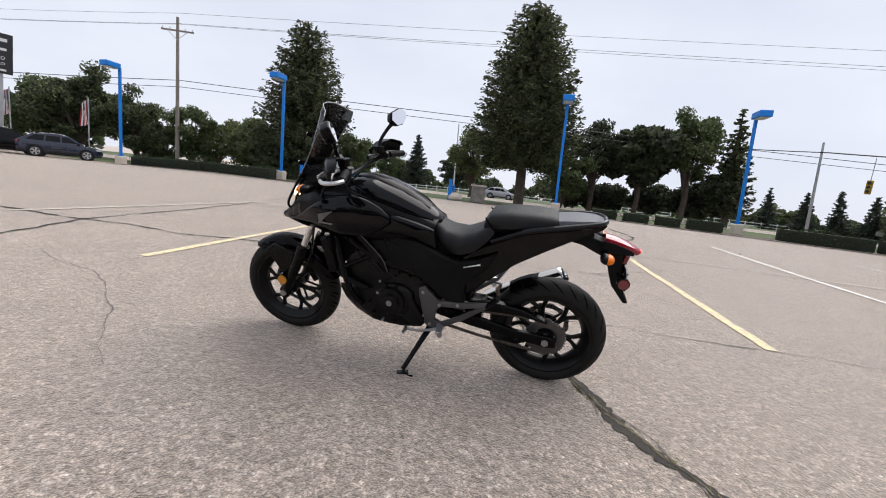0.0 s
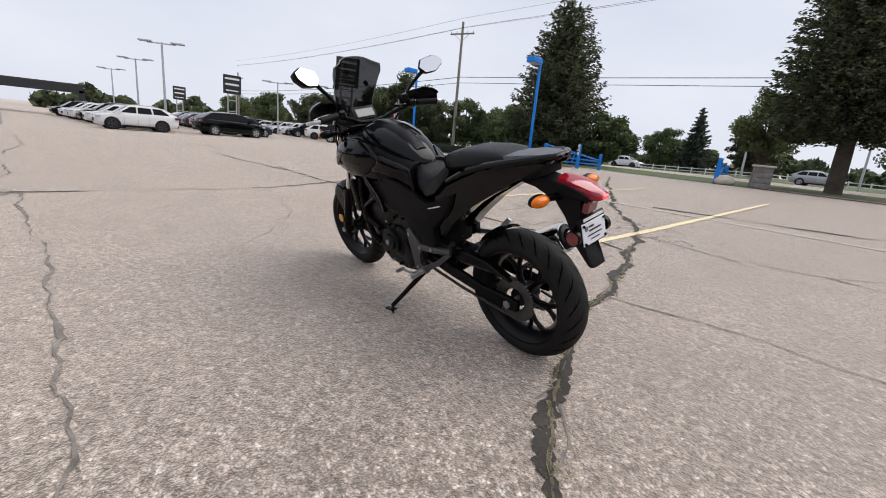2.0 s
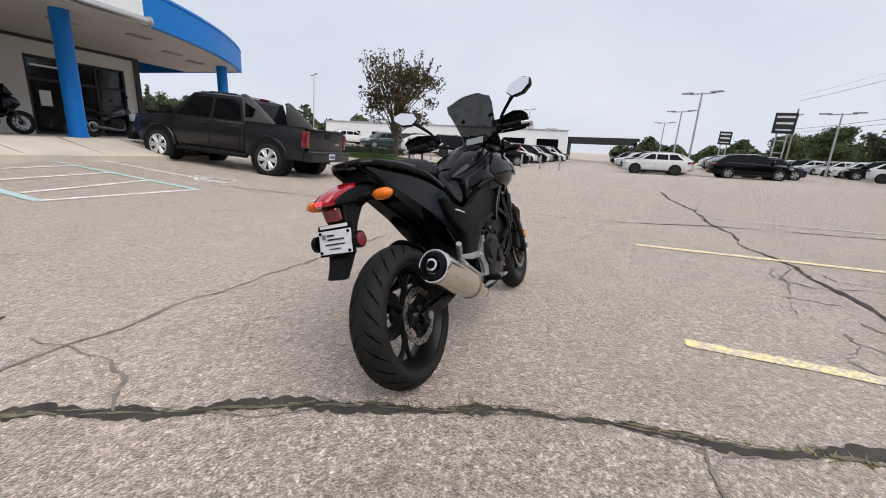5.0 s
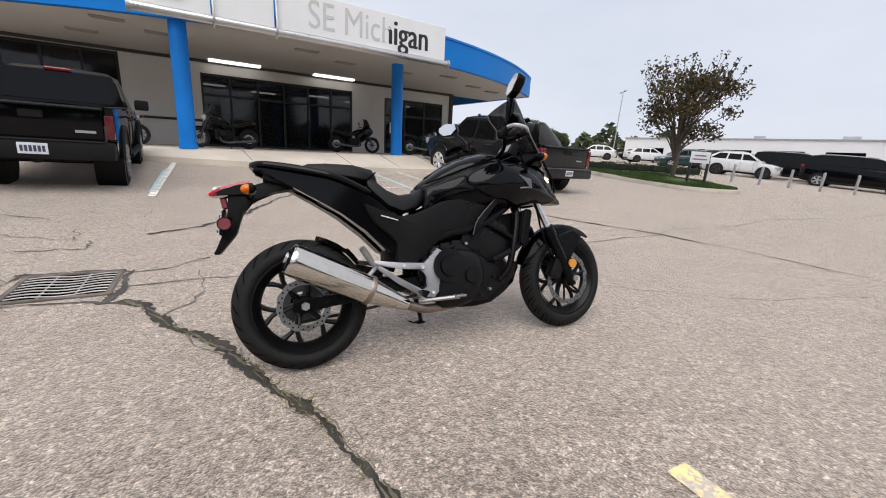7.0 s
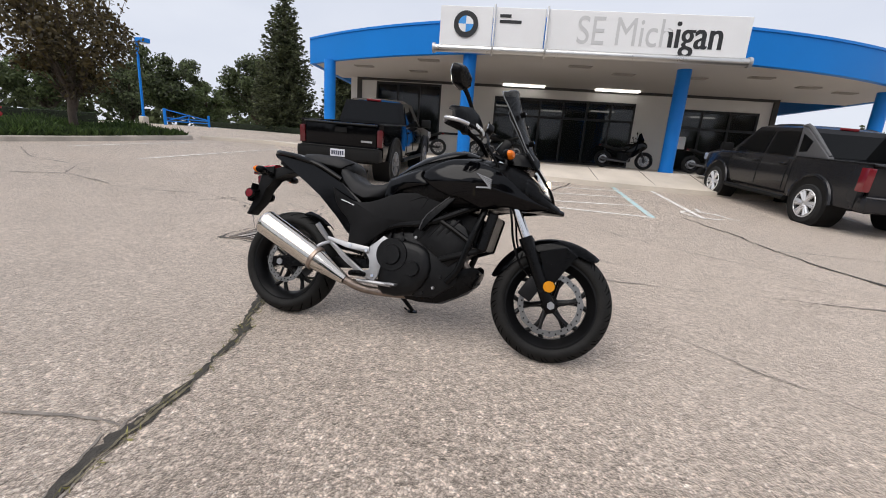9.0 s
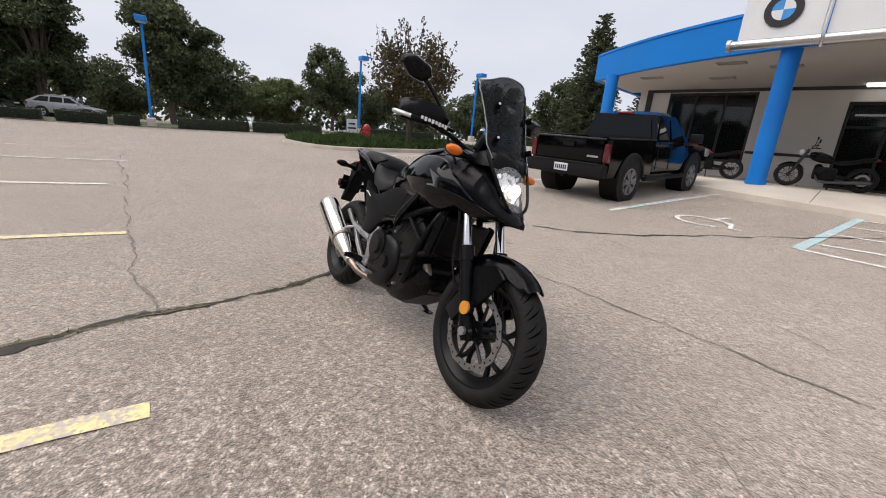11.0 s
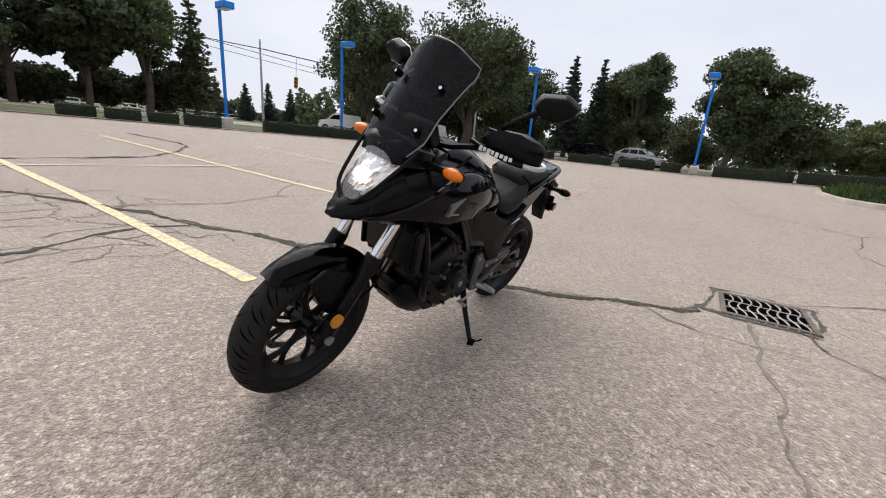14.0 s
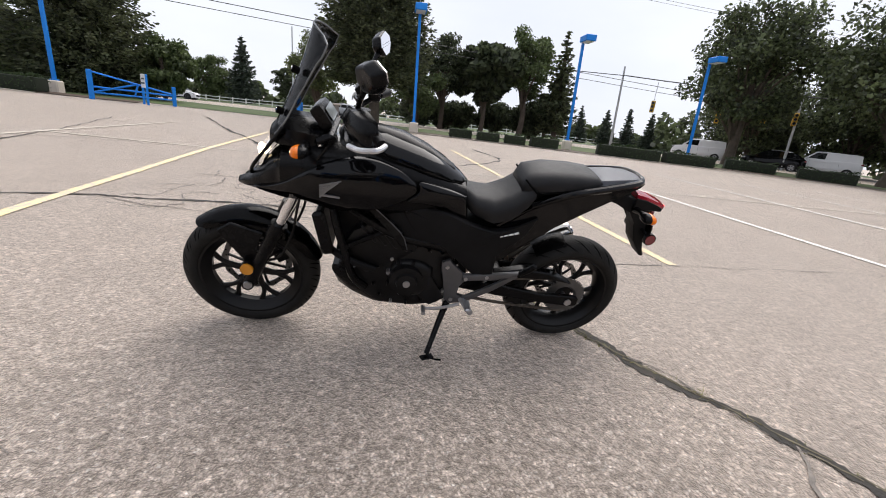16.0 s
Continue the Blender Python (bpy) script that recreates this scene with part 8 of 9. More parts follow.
def model_mark(bm, s):
    for k in range(6):
        x = -0.395 + 0.022 * k
        z = 0.684 - 0.0066 * k
        prism(bm, [(x, z), (x + 0.019, z - 0.0052), (x + 0.0215, z - 0.0012), (x + 0.0025, z + 0.004)], s * 0.150, s * 0.1640)


pair("model_mark", model_mark, SIGN_WHITE, "small white plain lettering bars", angle=0)


# grey wing-shaped badge: feathers over a plain bar
for s in (1, -1):
    for k in range(6):
        z = 0.872 - 0.0088 * k
        x0 = 0.338 + 0.010 * k
        bm = bmesh.new()
        prism(bm, [(0.418, z - 0.020), (x0, z + 0.006), (x0 + 0.004, z + 0.0012), (0.414, z - 0.0232)], s * 0.2105, s * 0.2275)
        part("badge_feather", bm, BADGE_GREY, bike, "grey badge feather", angle=0)
    bm = bmesh.new()
    prism(bm, [(0.345, 0.806), (0.415, 0.810), (0.415, 0.817), (0.345, 0.813)], s * 0.2085, s * 0.2235)
    part("badge_bar", bm, BADGE_GREY, bike, angle=0)

# seats
bm = bmesh.new()
rings = []
for x, w, zt, zb in ((-0.115, .055, .852, .80), (-0.14, .085, .838, .765), (-0.20, .118, .805, .715), (-0.28, .140, .795, .695), (-0.35, .146, .825, .72), (-0.41, .138, .872, .78), (-0.44, .122, .895, .82)):
    h = zt - zb
    rings.append(hull_ring(x, [(w * 0.7, zb), (w, zb + h * 0.16), (w * 0.99, zb + h * 0.5), (w * 0.86, zb + h * 0.85), (w * 0.5, zt - 0.002), (0.0, zt)], 0))
loft(bm, rings)
part("rider_seat", bm, VINYL, bike, "black vinyl seat, dipped in the middle", angle=60)
bm = bmesh.new()
rings = []
for x, w, zt, zb in ((-0.385, .085, .885, .83), (-0.41, .112, .918, .835), (-0.50, .122, .938, .855), (-0.62, .116, .942, .875), (-0.70, .102, .938, .89), (-0.73, .082, .925, .895)):
    h = zt - zb
    rings.append(hull_ring(x, [(w * 0.8, zb), (w, zb + h * 0.2), (w * 0.98, zb + h * 0.6), (w * 0.84, zb + h * 0.9), (w * 0.45, zt - 0.001), (0.0, zt)], 0))
loft(bm, rings)
part("pillion_seat", bm, VINYL, bike, "black vinyl pillion pad", angle=60)


def seat_piping(bm, s):
    tube(bm, [(-0.39, s * 0.085, 0.90), (-0.42, s * 0.118, 0.875), (-0.46, s * 0.122, 0.858), (-0.60, s * 0.118, 0.885), (-0.71, s * 0.10, 0.90)], 0.004, 5, 4)


pair("seat_piping", seat_piping, GROOVE)


# tail
def tail_panel(bm, s):
    o = [(-0.30, 0.69), (-0.42, 0.775), (-0.52, 0.835), (-0.64, 0.872), (-0.78, 0.903), (-0.90, 0.925), (-0.932, 0.922), (-0.915, 0.900), (-0.80, 0.845), (-0.68, 0.775), (-0.56, 0.70), (-0.45, 0.61), (-0.36, 0.515), (-0.32, 0.495), (-0.315, 0.545), (-0.35, 0.62)]
    vo = [bm.verts.new((x, s * (0.128 - 0.055 * max(0, (-x - 0.45) / 0.48)), z)) for x, z in o]
    vi = [bm.verts.new((x, s * 0.045, z + 0.004)) for x, z in o]
    bm.faces.new(vo)
    bm.faces.new(list(reversed(vi)))
    for i in range(len(o)):
        j = (i + 1) % len(o)
        bm.faces.new((vo[j], vo[i], vi[i], vi[j]))
    bmesh.ops.bevel(bm, geom=[e for e in bm.edges if all(v in set(vo) for v in e.verts)], offset=0.012, segments=2, affect='EDGES')


pair("tail_panel", tail_panel, GLOSS, "slim glossy black tail panel")


def grab_rail(bm, s):
    tube(bm, [(-0.43, s * 0.125, 0.80), (-0.58, s * 0.128, 0.868), (-0.74, s * 0.115, 0.905), (-0.88, s * 0.082, 0.928), (-0.925, s * 0.035, 0.932), (-0.928, 0, 0.932)], [0.012, 0.015, 0.016, 0.015, 0.013, 0.013], 10, 4)


pair("grab_rail", grab_rail, GLOSS, "black grab rail")
bm = bmesh.new()
rings = []
for x, w, zt in ((-0.72, .085, .925), (-0.80, .085, .935), (-0.88, .07, .94), (-0.925, .04, .935)):
    rings.append([(x, -w, zt - 0.02), (x, -w * 0.9, zt), (x, 0, zt + 0.004), (x, w * 0.9, zt), (x, w, zt - 0.02)])
loft(bm, rings, False, False)
bmesh.ops.solidify(bm, geom=bm.faces[:], thickness=0.02)
part("tail_cap", bm, paint("grey_tail_cap", (0.26, 0.27, 0.30), 0.35, var=0.1), bike, "dark grey tail cap")
bm = bmesh.new()
box(bm, (-0.45, 0, 0.74), (0.40, 0.13, 0.14), pose(0, 0, 0, 0, 27, 0), bevel=0.03, seg=2)
box(bm, (-0.72, 0, 0.85), (0.34, 0.13, 0.06), pose(0, 0, 0, 0, 14, 0), bevel=0.02, seg=2)
part("undertail", bm, MATTE, bike, "matte black undertail")
bm = bmesh.new()
prism(bm, [(-0.70, 0.835), (-0.86, 0.865), (-0.97, 0.83), (-1.03, 0.80), (-1.035, 0.72), (-1.045, 0.63), (-1.100, 0.548), (-1.075, 0.545), (-1.005, 0.63), (-0.975, 0.72), (-0.94, 0.785), (-0.84, 0.815)], -0.042, 0.042, 0.012, 2)
part("plate_hanger", bm, MATTE, bike, "black plastic rear fender and plate hanger")
# tail lamp
bm = bmesh.new()
rings = []
for x, w, zt, zb in ((-0.940, .043, .870, .832), (-0.985, .050, .865, .817), (-1.045, .046, .847, .800), (-1.088, .033, .825, .795), (-1.102, .020, .815, .800)):
    rings.append(hull_ring(x, [(w * 0.8, zb), (w, zb + (zt - zb) * 0.35), (w * 0.85, zb + (zt - zb) * 0.8), (0.0, zt)], 0))
loft(bm, rings)
tail = part("tail_lamp", bm, RED_LENS, bike, "glossy red tail lamp", angle=50)
for s in (1, -1):
    bm = bmesh.new()
    prism(bm, [(-0.93, 0.800), (-0.93, 0.852), (-0.99, 0.843), (-1.045, 0.824), (-1.072, 0.812), (-1.07, 0.796)], s * 0.046, s * 0.054, 0.003, 1)
    part("lamp_side", bm, MATTE, tail, "black side of the lamp housing")
bm = bmesh.new()
box(bm, (-1.098, 0, 0.808), (0.016, 0.035, 0.014), bevel=0.004)
part("lit_bar", bm, TAIL_GLOW, tail)
bm = bmesh.new()
box(bm, (-1.045, 0, 0.765), (0.025, 0.066, 0.05), pose(0, 0, 0, 0, -12, 0), bevel=0.006)
part("lower_lens", bm, REFL_RED, tail)
# plate
plate = thing("number_plate", "", "")
plate.parent = bike
plate.matrix_basis = pose(-1.062, -0.004, 0.682, 0, 10, 0) @ Matrix.Diagonal((1, 0.86, 0.88, 1))
bm = bmesh.new()
box(bm, (0.008, 0, 0.0), (0.010, 0.185, 0.125), bevel=0.004)
part("plate_frame", bm, SATIN, plate, "black plate frame with a light bar")
bm = bmesh.new()
box(bm, (0, 0, -0.008), (0.004, 0.165, 0.092), bevel=0.0015)
part("plate_card", bm, PLATE_WHITE, plate, "white dealer plate with plain bars")
for y, z, w, h, mt in ((0.0, 0.0525, 0.14, 0.012, SIGN_WHITE), (0.02, 0.018, 0.035, 0.007, BLACK_LETTER), (-0.005, 0.002, 0.085, 0.006, BLACK_LETTER), (0.0, -0.017, 0.10, 0.005, BLACK_LETTER), (0.0, -0.034, 0.06, 0.004, BLACK_LETTER), (0.055, 0.014, 0.018, 0.018, BADGE_GREY)):
    bm = bmesh.new()
    box(bm, (-0.0035, y, z), (0.002, w, h))
    part("text_bar", bm, mt, plate, angle=0)
for y in (-0.072, 0.072):
    for z in (0.028, -0.046):
        bm = bmesh.new()
        cyl(bm, (-0.002, y, z), (-0.007, y, z), 0.006, n=10)
        part("plate_bolt", bm, SATIN, plate)


def side_reflector(bm, s):
    cyl(bm, (-1.045, s * 0.098, 0.672), (-1.045, s * 0.1025, 0.672), 0.024, n=20)


pair("side_reflector", side_reflector, REFL_RED, "round red side reflector")


def reflector_stay(bm, s):
    tube(bm, [(-1.02, s * 0.03, 0.70), (-1.035, s * 0.075, 0.685), (-1.045, s * 0.095, 0.672)], 0.007, 6, 3)
    cyl(bm, (-1.045, s * 0.083, 0.672), (-1.045, s * 0.0995, 0.672), 0.029, n=18)


pair("reflector_stay", reflector_stay, SATIN)


def indicator(x, z, y0, y1, back):
    for s in (1, -1):
        bm = bmesh.new()
        tube(bm, [(x, s * y0, z - 0.01), (x, s * (y0 + y1) / 2, z - 0.003), (x, s * y1, z)], [0.017, 0.013, 0.016], 10, 3)
        st = part("indicator", bm, SATIN, bike, "black stalk with an amber lens")
        bm = bmesh.new()
        ball(bm, (x - 0.006 * back, s * (y1 + 0.030), z + 0.002), (0.026, 0.042, 0.021), 14)
        part("lens", bm, AMBER, st, "amber lens")
        bm = bmesh.new()
        ball(bm, (x + 0.007 * back, s * (y1 + 0.028), z + 0.002), (0.0235, 0.043, 0.0225), 14)
        part("cup", bm, SATIN, st, "black cup behind the lens")


indicator(0.480, 0.972, 0.12, 0.20, -1)
indicator(-0.945, 0.805, 0.045, 0.125, 1)

# headlamp
def lamp_grid(bm, off, nu=9, nv=9, scale=1.0):
    rows = []
    for j in range(nv):
        v = j / (nv - 1)
        z = 0.795 + 0.185 * v
        w = float(np.interp(v, (0, 0.2, 0.55, 0.85, 1.0), (0.032, 0.058, 0.080, 0.102, 0.112))) * scale
        xc = float(np.interp(v, (0, 0.3, 0.6, 1.0), (0.708, 0.694, 0.668, 0.612)))
        rows.append([bm.verts.new((xc + off - 5.5 * (w * u) ** 2, w * u, z + 0.034 * abs(u) ** 1.6 * max(0.0, v - 0.45) / 0.55)) for u in np.linspace(-1, 1, nu)])
    for a, b in zip(rows, rows[1:]):
        for i in range(nu - 1):
            bm.faces.new((a[i], a[i + 1], b[i + 1], b[i]))


bm = bmesh.new()
lamp_grid(bm, 0.0)
bmesh.ops.solidify(bm, geom=bm.faces[:], thickness=0.004)
lens = part("headlamp", bm, CLEAR, bike, "clear faceted headlamp, lit", angle=50)
lens.visible_shadow = False
bm = bmesh.new()
rng = random.Random(4)
lamp_grid(bm, -0.018, 13, 11, 0.96)
for v in bm.verts:
    v.co.x += rng.uniform(-0.010, 0.006)
part("reflector", bm, REFLECTOR, lens, "bright reflector behind the lens", angle=0)
bm = bmesh.new()
ball(bm, (0.672, 0, 0.885), (0.012, 0.024, 0.024), 12)
part("bulb", bm, BULB, lens)


def lamp_surround(bm, s):
    tube(bm, [(0.712, s * 0.02, 0.785), (0.694, s * 0.066, 0.832), (0.645, s * 0.094, 0.90), (0.560, s * 0.120, 1.012), (0.592, s * 0.06, 1.000), (0.612, 0, 0.988)], 0.007, 8, 4)


pair("lamp_surround", lamp_surround, SATIN)

# tall smoked screen
def screen(bm, thick=0.004):
    rows = []
    for j in range(15):
        v = j / 14
        w = float(np.interp(v, (0, 0.15, 0.35, 0.55, 0.8, 0.93, 1.0), (0.105, 0.126, 0.122, 0.132, 0.150, 0.144, 0.100)))
        x, z = 0.618 - 0.158 * v - 0.012 * math.sin(v * math.pi), 0.985 + 0.372 * v
        rows.append([bm.verts.new((x - 2.6 * (w * u) ** 2 - 0.02 * v * abs(u) ** 3, w * u, z - 0.030 * abs(u) ** 3 * max(0.0, v - 0.7) / 0.3)) for u in np.linspace(-1, 1, 15)])
    for a, b in zip(rows, rows[1:]):
        for i in range(14):
            bm.faces.new((a[i], a[i + 1], b[i + 1], b[i]))
    bmesh.ops.solidify(bm, geom=bm.faces[:], thickness=thick)


bm = bmesh.new()
screen(bm)
ws = part("windscreen", bm, SMOKE, bike, "tall smoked windscreen", angle=50)
# thin tube added round the screen, its grey painting the lit edge
bm = bmesh.new()
rim_line = []
for u, v in [(1, j / 14) for j in range(0, 15)] + [(1 - 2 * k / 14, 1.0) for k in range(1, 14)] + [(-1, 1 - j / 14) for j in range(0, 15)]:
    wd = float(np.interp(v, (0, 0.15, 0.35, 0.55, 0.8, 0.93, 1.0), (0.105, 0.126, 0.122, 0.132, 0.150, 0.144, 0.100)))
    rim_line.append((0.618 - 0.158 * v - 0.012 * math.sin(v * math.pi) - 2.6 * (wd * u) ** 2 - 0.02 * v * abs(u) ** 3, wd * u, 0.985 + 0.372 * v - 0.030 * abs(u) ** 3 * max(0.0, v - 0.7) / 0.3))
tube(bm, rim_line, 0.0032, 6, 0)
part("screen_rim", bm, paint("screen_edge_highlight", (0.16, 0.165, 0.17), 0.15, var=0.1), ws, "grey line for the highlight on the screen edge")
for y, x, z in ((0.1, 0.515, 1.215), (-0.1, 0.515, 1.215), (0.1, 0.575, 1.072), (-0.1, 0.575, 1.072)):
    bm = bmesh.new()
    d = Vector((0.9, y * 3, 0.35)).normalized()
    cyl(bm, Vector((x, y, z)) - d * 0.02, Vector((x, y, z)) + d * 0.004, 0.0125, n=14)
    b = part("screen_bolt", bm, GROOVE, ws, "black rubber-ringed bolt")
    bm = bmesh.new()
    cyl(bm, Vector((x, y, z)) + d * 0.003, Vector((x, y, z)) + d * 0.007, 0.006, n=8)
    part("bolt_head", bm, CHROME, b)
bm = bmesh.new()
rings = []
for x, w, zt, zb in ((0.40, .10, 1.00, .95), (0.50, .125, 1.03, .95), (0.58, .11, 1.035, .95), (0.615, .08, 1.0, .95)):
    rings.append(hull_ring(x, [(w, zb), (w * 0.95, zb + (zt - zb) * 0.7), (w * 0.5, zt), (0.0, zt)], 0))
loft(bm, rings)
part("screen_base", bm, SATIN, bike, angle=50)
bm = bmesh.new()
box(bm, (0.43, 0, 1.05), (0.05, 0.15, 0.085), pose(0, 0, 0, 0, 35, 0), bevel=0.015, seg=2)
dash = part("instrument_panel", bm, SATIN, bike, "small instrument panel with a pale display")
bm = bmesh.new()
box(bm, (0.402, 0, 1.062), (0.004, 0.115, 0.052), pose(0, 0, 0, 0, 35, 0), bevel=0.002)
part("display", bm, glass_mat("display_glass", (0.22, 0.24, 0.24), 0.08), dash)

# bars, guards, mirrors
bm = bmesh.new()
tube(bm, [(0.20, 0.365, 1.075), (0.235, 0.27, 1.083), (0.31, 0.15, 1.05), (0.335, 0.06, 1.02), (0.335, -0.06, 1.02), (0.31, -0.15, 1.05), (0.235, -0.27, 1.083), (0.20, -0.365, 1.075)], 0.0115, 10, 5)
bar = part("handlebar", bm, SATIN, bike, "wide black handlebar")
for s in (1, -1):
    bm = bmesh.new()
    tube(bm, [(0.238, s * 0.255, 1.083), (0.20, s * 0.37, 1.075)], 0.0175, 14, 0)
    part("grip", bm, MATTE, bar, "black rubber grip")
    bm = bmesh.new()
    box(bm, (0.255, s * 0.225, 1.083), (0.05, 0.045, 0.045), bevel=0.01)
    part("switch_box", bm, SATIN, bar)
    bm = bmesh.new()
    cyl(bm, (0.27, s * 0.20, 1.10), (0.27, s * 0.20, 1.135), 0.024, n=14)
    if s < 0:
        part("reservoir", bm, SATIN, bar, "brake fluid reservoir")
    else:
        part("clutch_perch", bm, SATIN, bar)
    bm = bmesh.new()
    tube(bm, [(0.275, s * 0.22, 1.085), (0.275, s * 0.30, 1.088), (0.24, s * 0.385, 1.08)], [0.008, 0.007, 0.006], 8, 3)
    part("lever", bm, ALLOY, bar, "bright lever")


def guard_shell(bm, s):
    rings = []
    for u, w, zt, zb in ((0.20, 0.030, 1.125, 1.085), (0.25, 0.034, 1.146, 1.077), (0.32, 0.037, 1.156, 1.066), (0.378, 0.031, 1.140, 1.060), (0.402, 0.020, 1.12, 1.06)):
        xf = 0.325 - 1.9 * max(0, u - 0.26) ** 1.6
        rings.append([(xf, s * u, zb), (xf + 0.012, s * u, (zt + zb) / 2), (xf - 0.006, s * u, zt), (xf - w * 1.5, s * u, zt + 0.004), (xf - w * 1.5, s * u, zt - 0.004), (xf - 0.014, s * u, zt - 0.008), (xf - 0.008, s * u, zb + 0.004)])
    loft(bm, rings)


BARE_BAR = paint("bare_aluminium_bar", (0.60, 0.60, 0.61), 0.36, 0.85, var=0.2)
guards = pair("hand_guard", guard_shell, SATIN, "black hand guard with white lettering bar", angle=50)
for g, s in zip(guards, (1, -1)):
    bm = bmesh.new()
    tube(bm, [(0.318, s * 0.15, 1.075), (0.335, s * 0.24, 1.068), (0.325, s * 0.33, 1.062), (0.30, s * 0.372, 1.063)], 0.0088, 8, 4)
    part("guard_bar", bm, SATIN, g, "bent black guard bar")
    bm = bmesh.new()
    tube(bm, [(0.302, s * 0.370, 1.063), (0.265, s * 0.408, 1.066), (0.21, s * 0.412, 1.073), (0.19, s * 0.37, 1.075)], 0.0092, 8, 4)
    part("bar_end", bm, BARE_BAR, g, "bare metal end of the guard bar")
    bm = bmesh.new()
    for k in range(8):
        yy = s * (0.215 + 0.017 * k)
        xf = 0.3385 - 0.2 * max(0, abs(yy) - 0.27)
        box(bm, (xf + 0.008, yy, 1.069 + 0.0015 * (k % 2)), (0.004, 0.0115, 0.017 - 0.004 * (k % 2)))
    part("letter_bar", bm, SIGN_WHITE, g, "white plain lettering bars", angle=0)

for s in (1, -1):
    mr = thing("mirror", "", "")
    mr.parent = bike
    bm = bmesh.new()
    tube(bm, [(0.285, s * 0.215, 1.10), (0.285, s * 0.24, 1.155), (0.265, s * 0.30, 1.215), (0.245, s * 0.34, 1.25)], [0.009, 0.009, 0.010, 0.013], 8, 4)
    part("stalk", bm, SATIN, mr)
    c = Vector((0.235, s * 0.378, 1.270))
    q = pose(0, 0, 0, s * 8, 17, 27 if s > 0 else -14)
    hexa = [(-0.085, 0.0), (-0.06, 0.042), (0.03, 0.052), (0.082, 0.022), (0.075, -0.012), (0.02, -0.045), (-0.05, -0.042)]
    bm = bmesh.new()
    prism(bm, [(s * a, b) for a, b in hexa], -0.012, 0.032, 0.012, 3, axis='X', inset=0.82)
    bmesh.ops.transform(bm, matrix=Matrix.Translation(c) @ q, verts=bm.verts)
    part("housing", bm, SATIN, mr, "black mirror shell", angle=50)
    bm = bmesh.new()
    prism(bm, [(s * a * 0.88, b * 0.86) for a, b in hexa], -0.0155, -0.0125, axis='X')
    bmesh.ops.transform(bm, matrix=Matrix.Translation(c) @ q, verts=bm.verts)
    part("mirror_glass", bm, MIRROR, mr, "mirror glass", angle=0)

# forks, fender, brake
def leg(bm, s):
    tube(bm, [(0.615, s * 0.098, 0.575), (0.69, s * 0.098, 0.42), (0.748, s * 0.094, 0.30), (0.765, s * 0.088, 0.262)], [0.030, 0.029, 0.030, 0.026], 14, 3)
    cyl(bm, (0.628, s * 0.098, 0.548), (0.600, s * 0.098, 0.606), 0.034, n=16)
    box(bm, (0.755, s * 0.085, 0.292), (0.07, 0.045, 0.06), pose(0, 0, 0, 0, 25, 0), bevel=0.012)


legs = pair("fork_leg", leg, SATIN, "black fork leg with a bright stanchion")
for lg, s in zip(legs, (1, -1)):
    bm = bmesh.new()
    cyl(bm, (0.612, s * 0.098, 0.58), (0.425, s * 0.098, 0.965), 0.0205, n=16)
    part("stanchion", bm, CHROME, lg, "chrome stanchion")
    bm = bmesh.new()
    cyl(bm, (0.742, s * 0.124, 0.385), (0.742, s * 0.136, 0.385), 0.027, n=18)
    r_ = part("fork_reflector", bm, REFL_AMBER, lg, "round amber reflector")
    bm = bmesh.new()
    cyl(bm, (0.742, s * 0.105, 0.385), (0.742, s * 0.127, 0.385), 0.030, n=18)
    part("reflector_cup", bm, SATIN, r_)
bm = bmesh.new()
box(bm, (0.49, 0, 0.83), (0.075, 0.25, 0.04), pose(0, 0, 0, 0, 26, 0), bevel=0.012)
box(bm, (0.415, 0, 0.985), (0.075, 0.25, 0.03), pose(0, 0, 0, 0, 26, 0), bevel=0.012)
cyl(bm, (0.475, 0, 0.80), (0.40, 0, 0.985), 0.032, n=14)
part("triple_clamp", bm, SATIN, bike)


def fender(bm):
    rings = []
    for a in np.linspace(radians(50), radians(162), 17):
        edge = math.sin((a - radians(50)) / radians(112) * math.pi) ** 0.35
        w = 0.074 * (0.55 + 0.45 * edge)
        R = 0.326
        ring = []
        for u in np.linspace(-1, 1, 9):
            r = R - 0.062 * abs(u) ** 2.2 * (0.4 + 0.6 * edge)
            ring.append((FW[0] + r * math.cos(a), w * math.sin(u * 1.35) / math.sin(1.35), FW[2] + r * math.sin(a)))
        rings.append(ring)
    loft(bm, rings, False, False)
    bmesh.ops.solidify(bm, geom=bm.faces[:], thickness=0.005)


bm = bmesh.new()
fender(bm)
fd = part("front_fender", bm, GLOSS, bike, "glossy black front fender", angle=60)
for s in (1, -1):
    bm = bmesh.new()
    prism(bm, [(0.80, 0.585), (0.86, 0.545), (0.82, 0.50), (0.765, 0.40), (0.735, 0.385), (0.70, 0.42), (0.70, 0.50), (0.67, 0.545)], s * 0.074, s * 0.090, 0.005, 1)
    part("fender_stay", bm, SATIN, fd)
bm = bmesh.new()
box(bm, (0.655, -0.082, 0.36), (0.075, 0.055, 0.11), pose(0, 0, 0, 0, 30, 0), bevel=0.014, seg=2)
part("front_caliper", bm, ENGINE, bike, "black brake caliper")


def hose(bm, s):
    tube(bm, [(0.66, s * 0.09, 0.41), (0.60, s * 0.112, 0.46), (0.545, s * 0.118, 0.58), (0.52, s * 0.12, 0.70), (0.47, s * 0.14, 0.86), (0.36, s * 0.2, 1.03)], 0.006, 6, 4)


pair("brake_hose", hose, SATIN, "black brake hose")

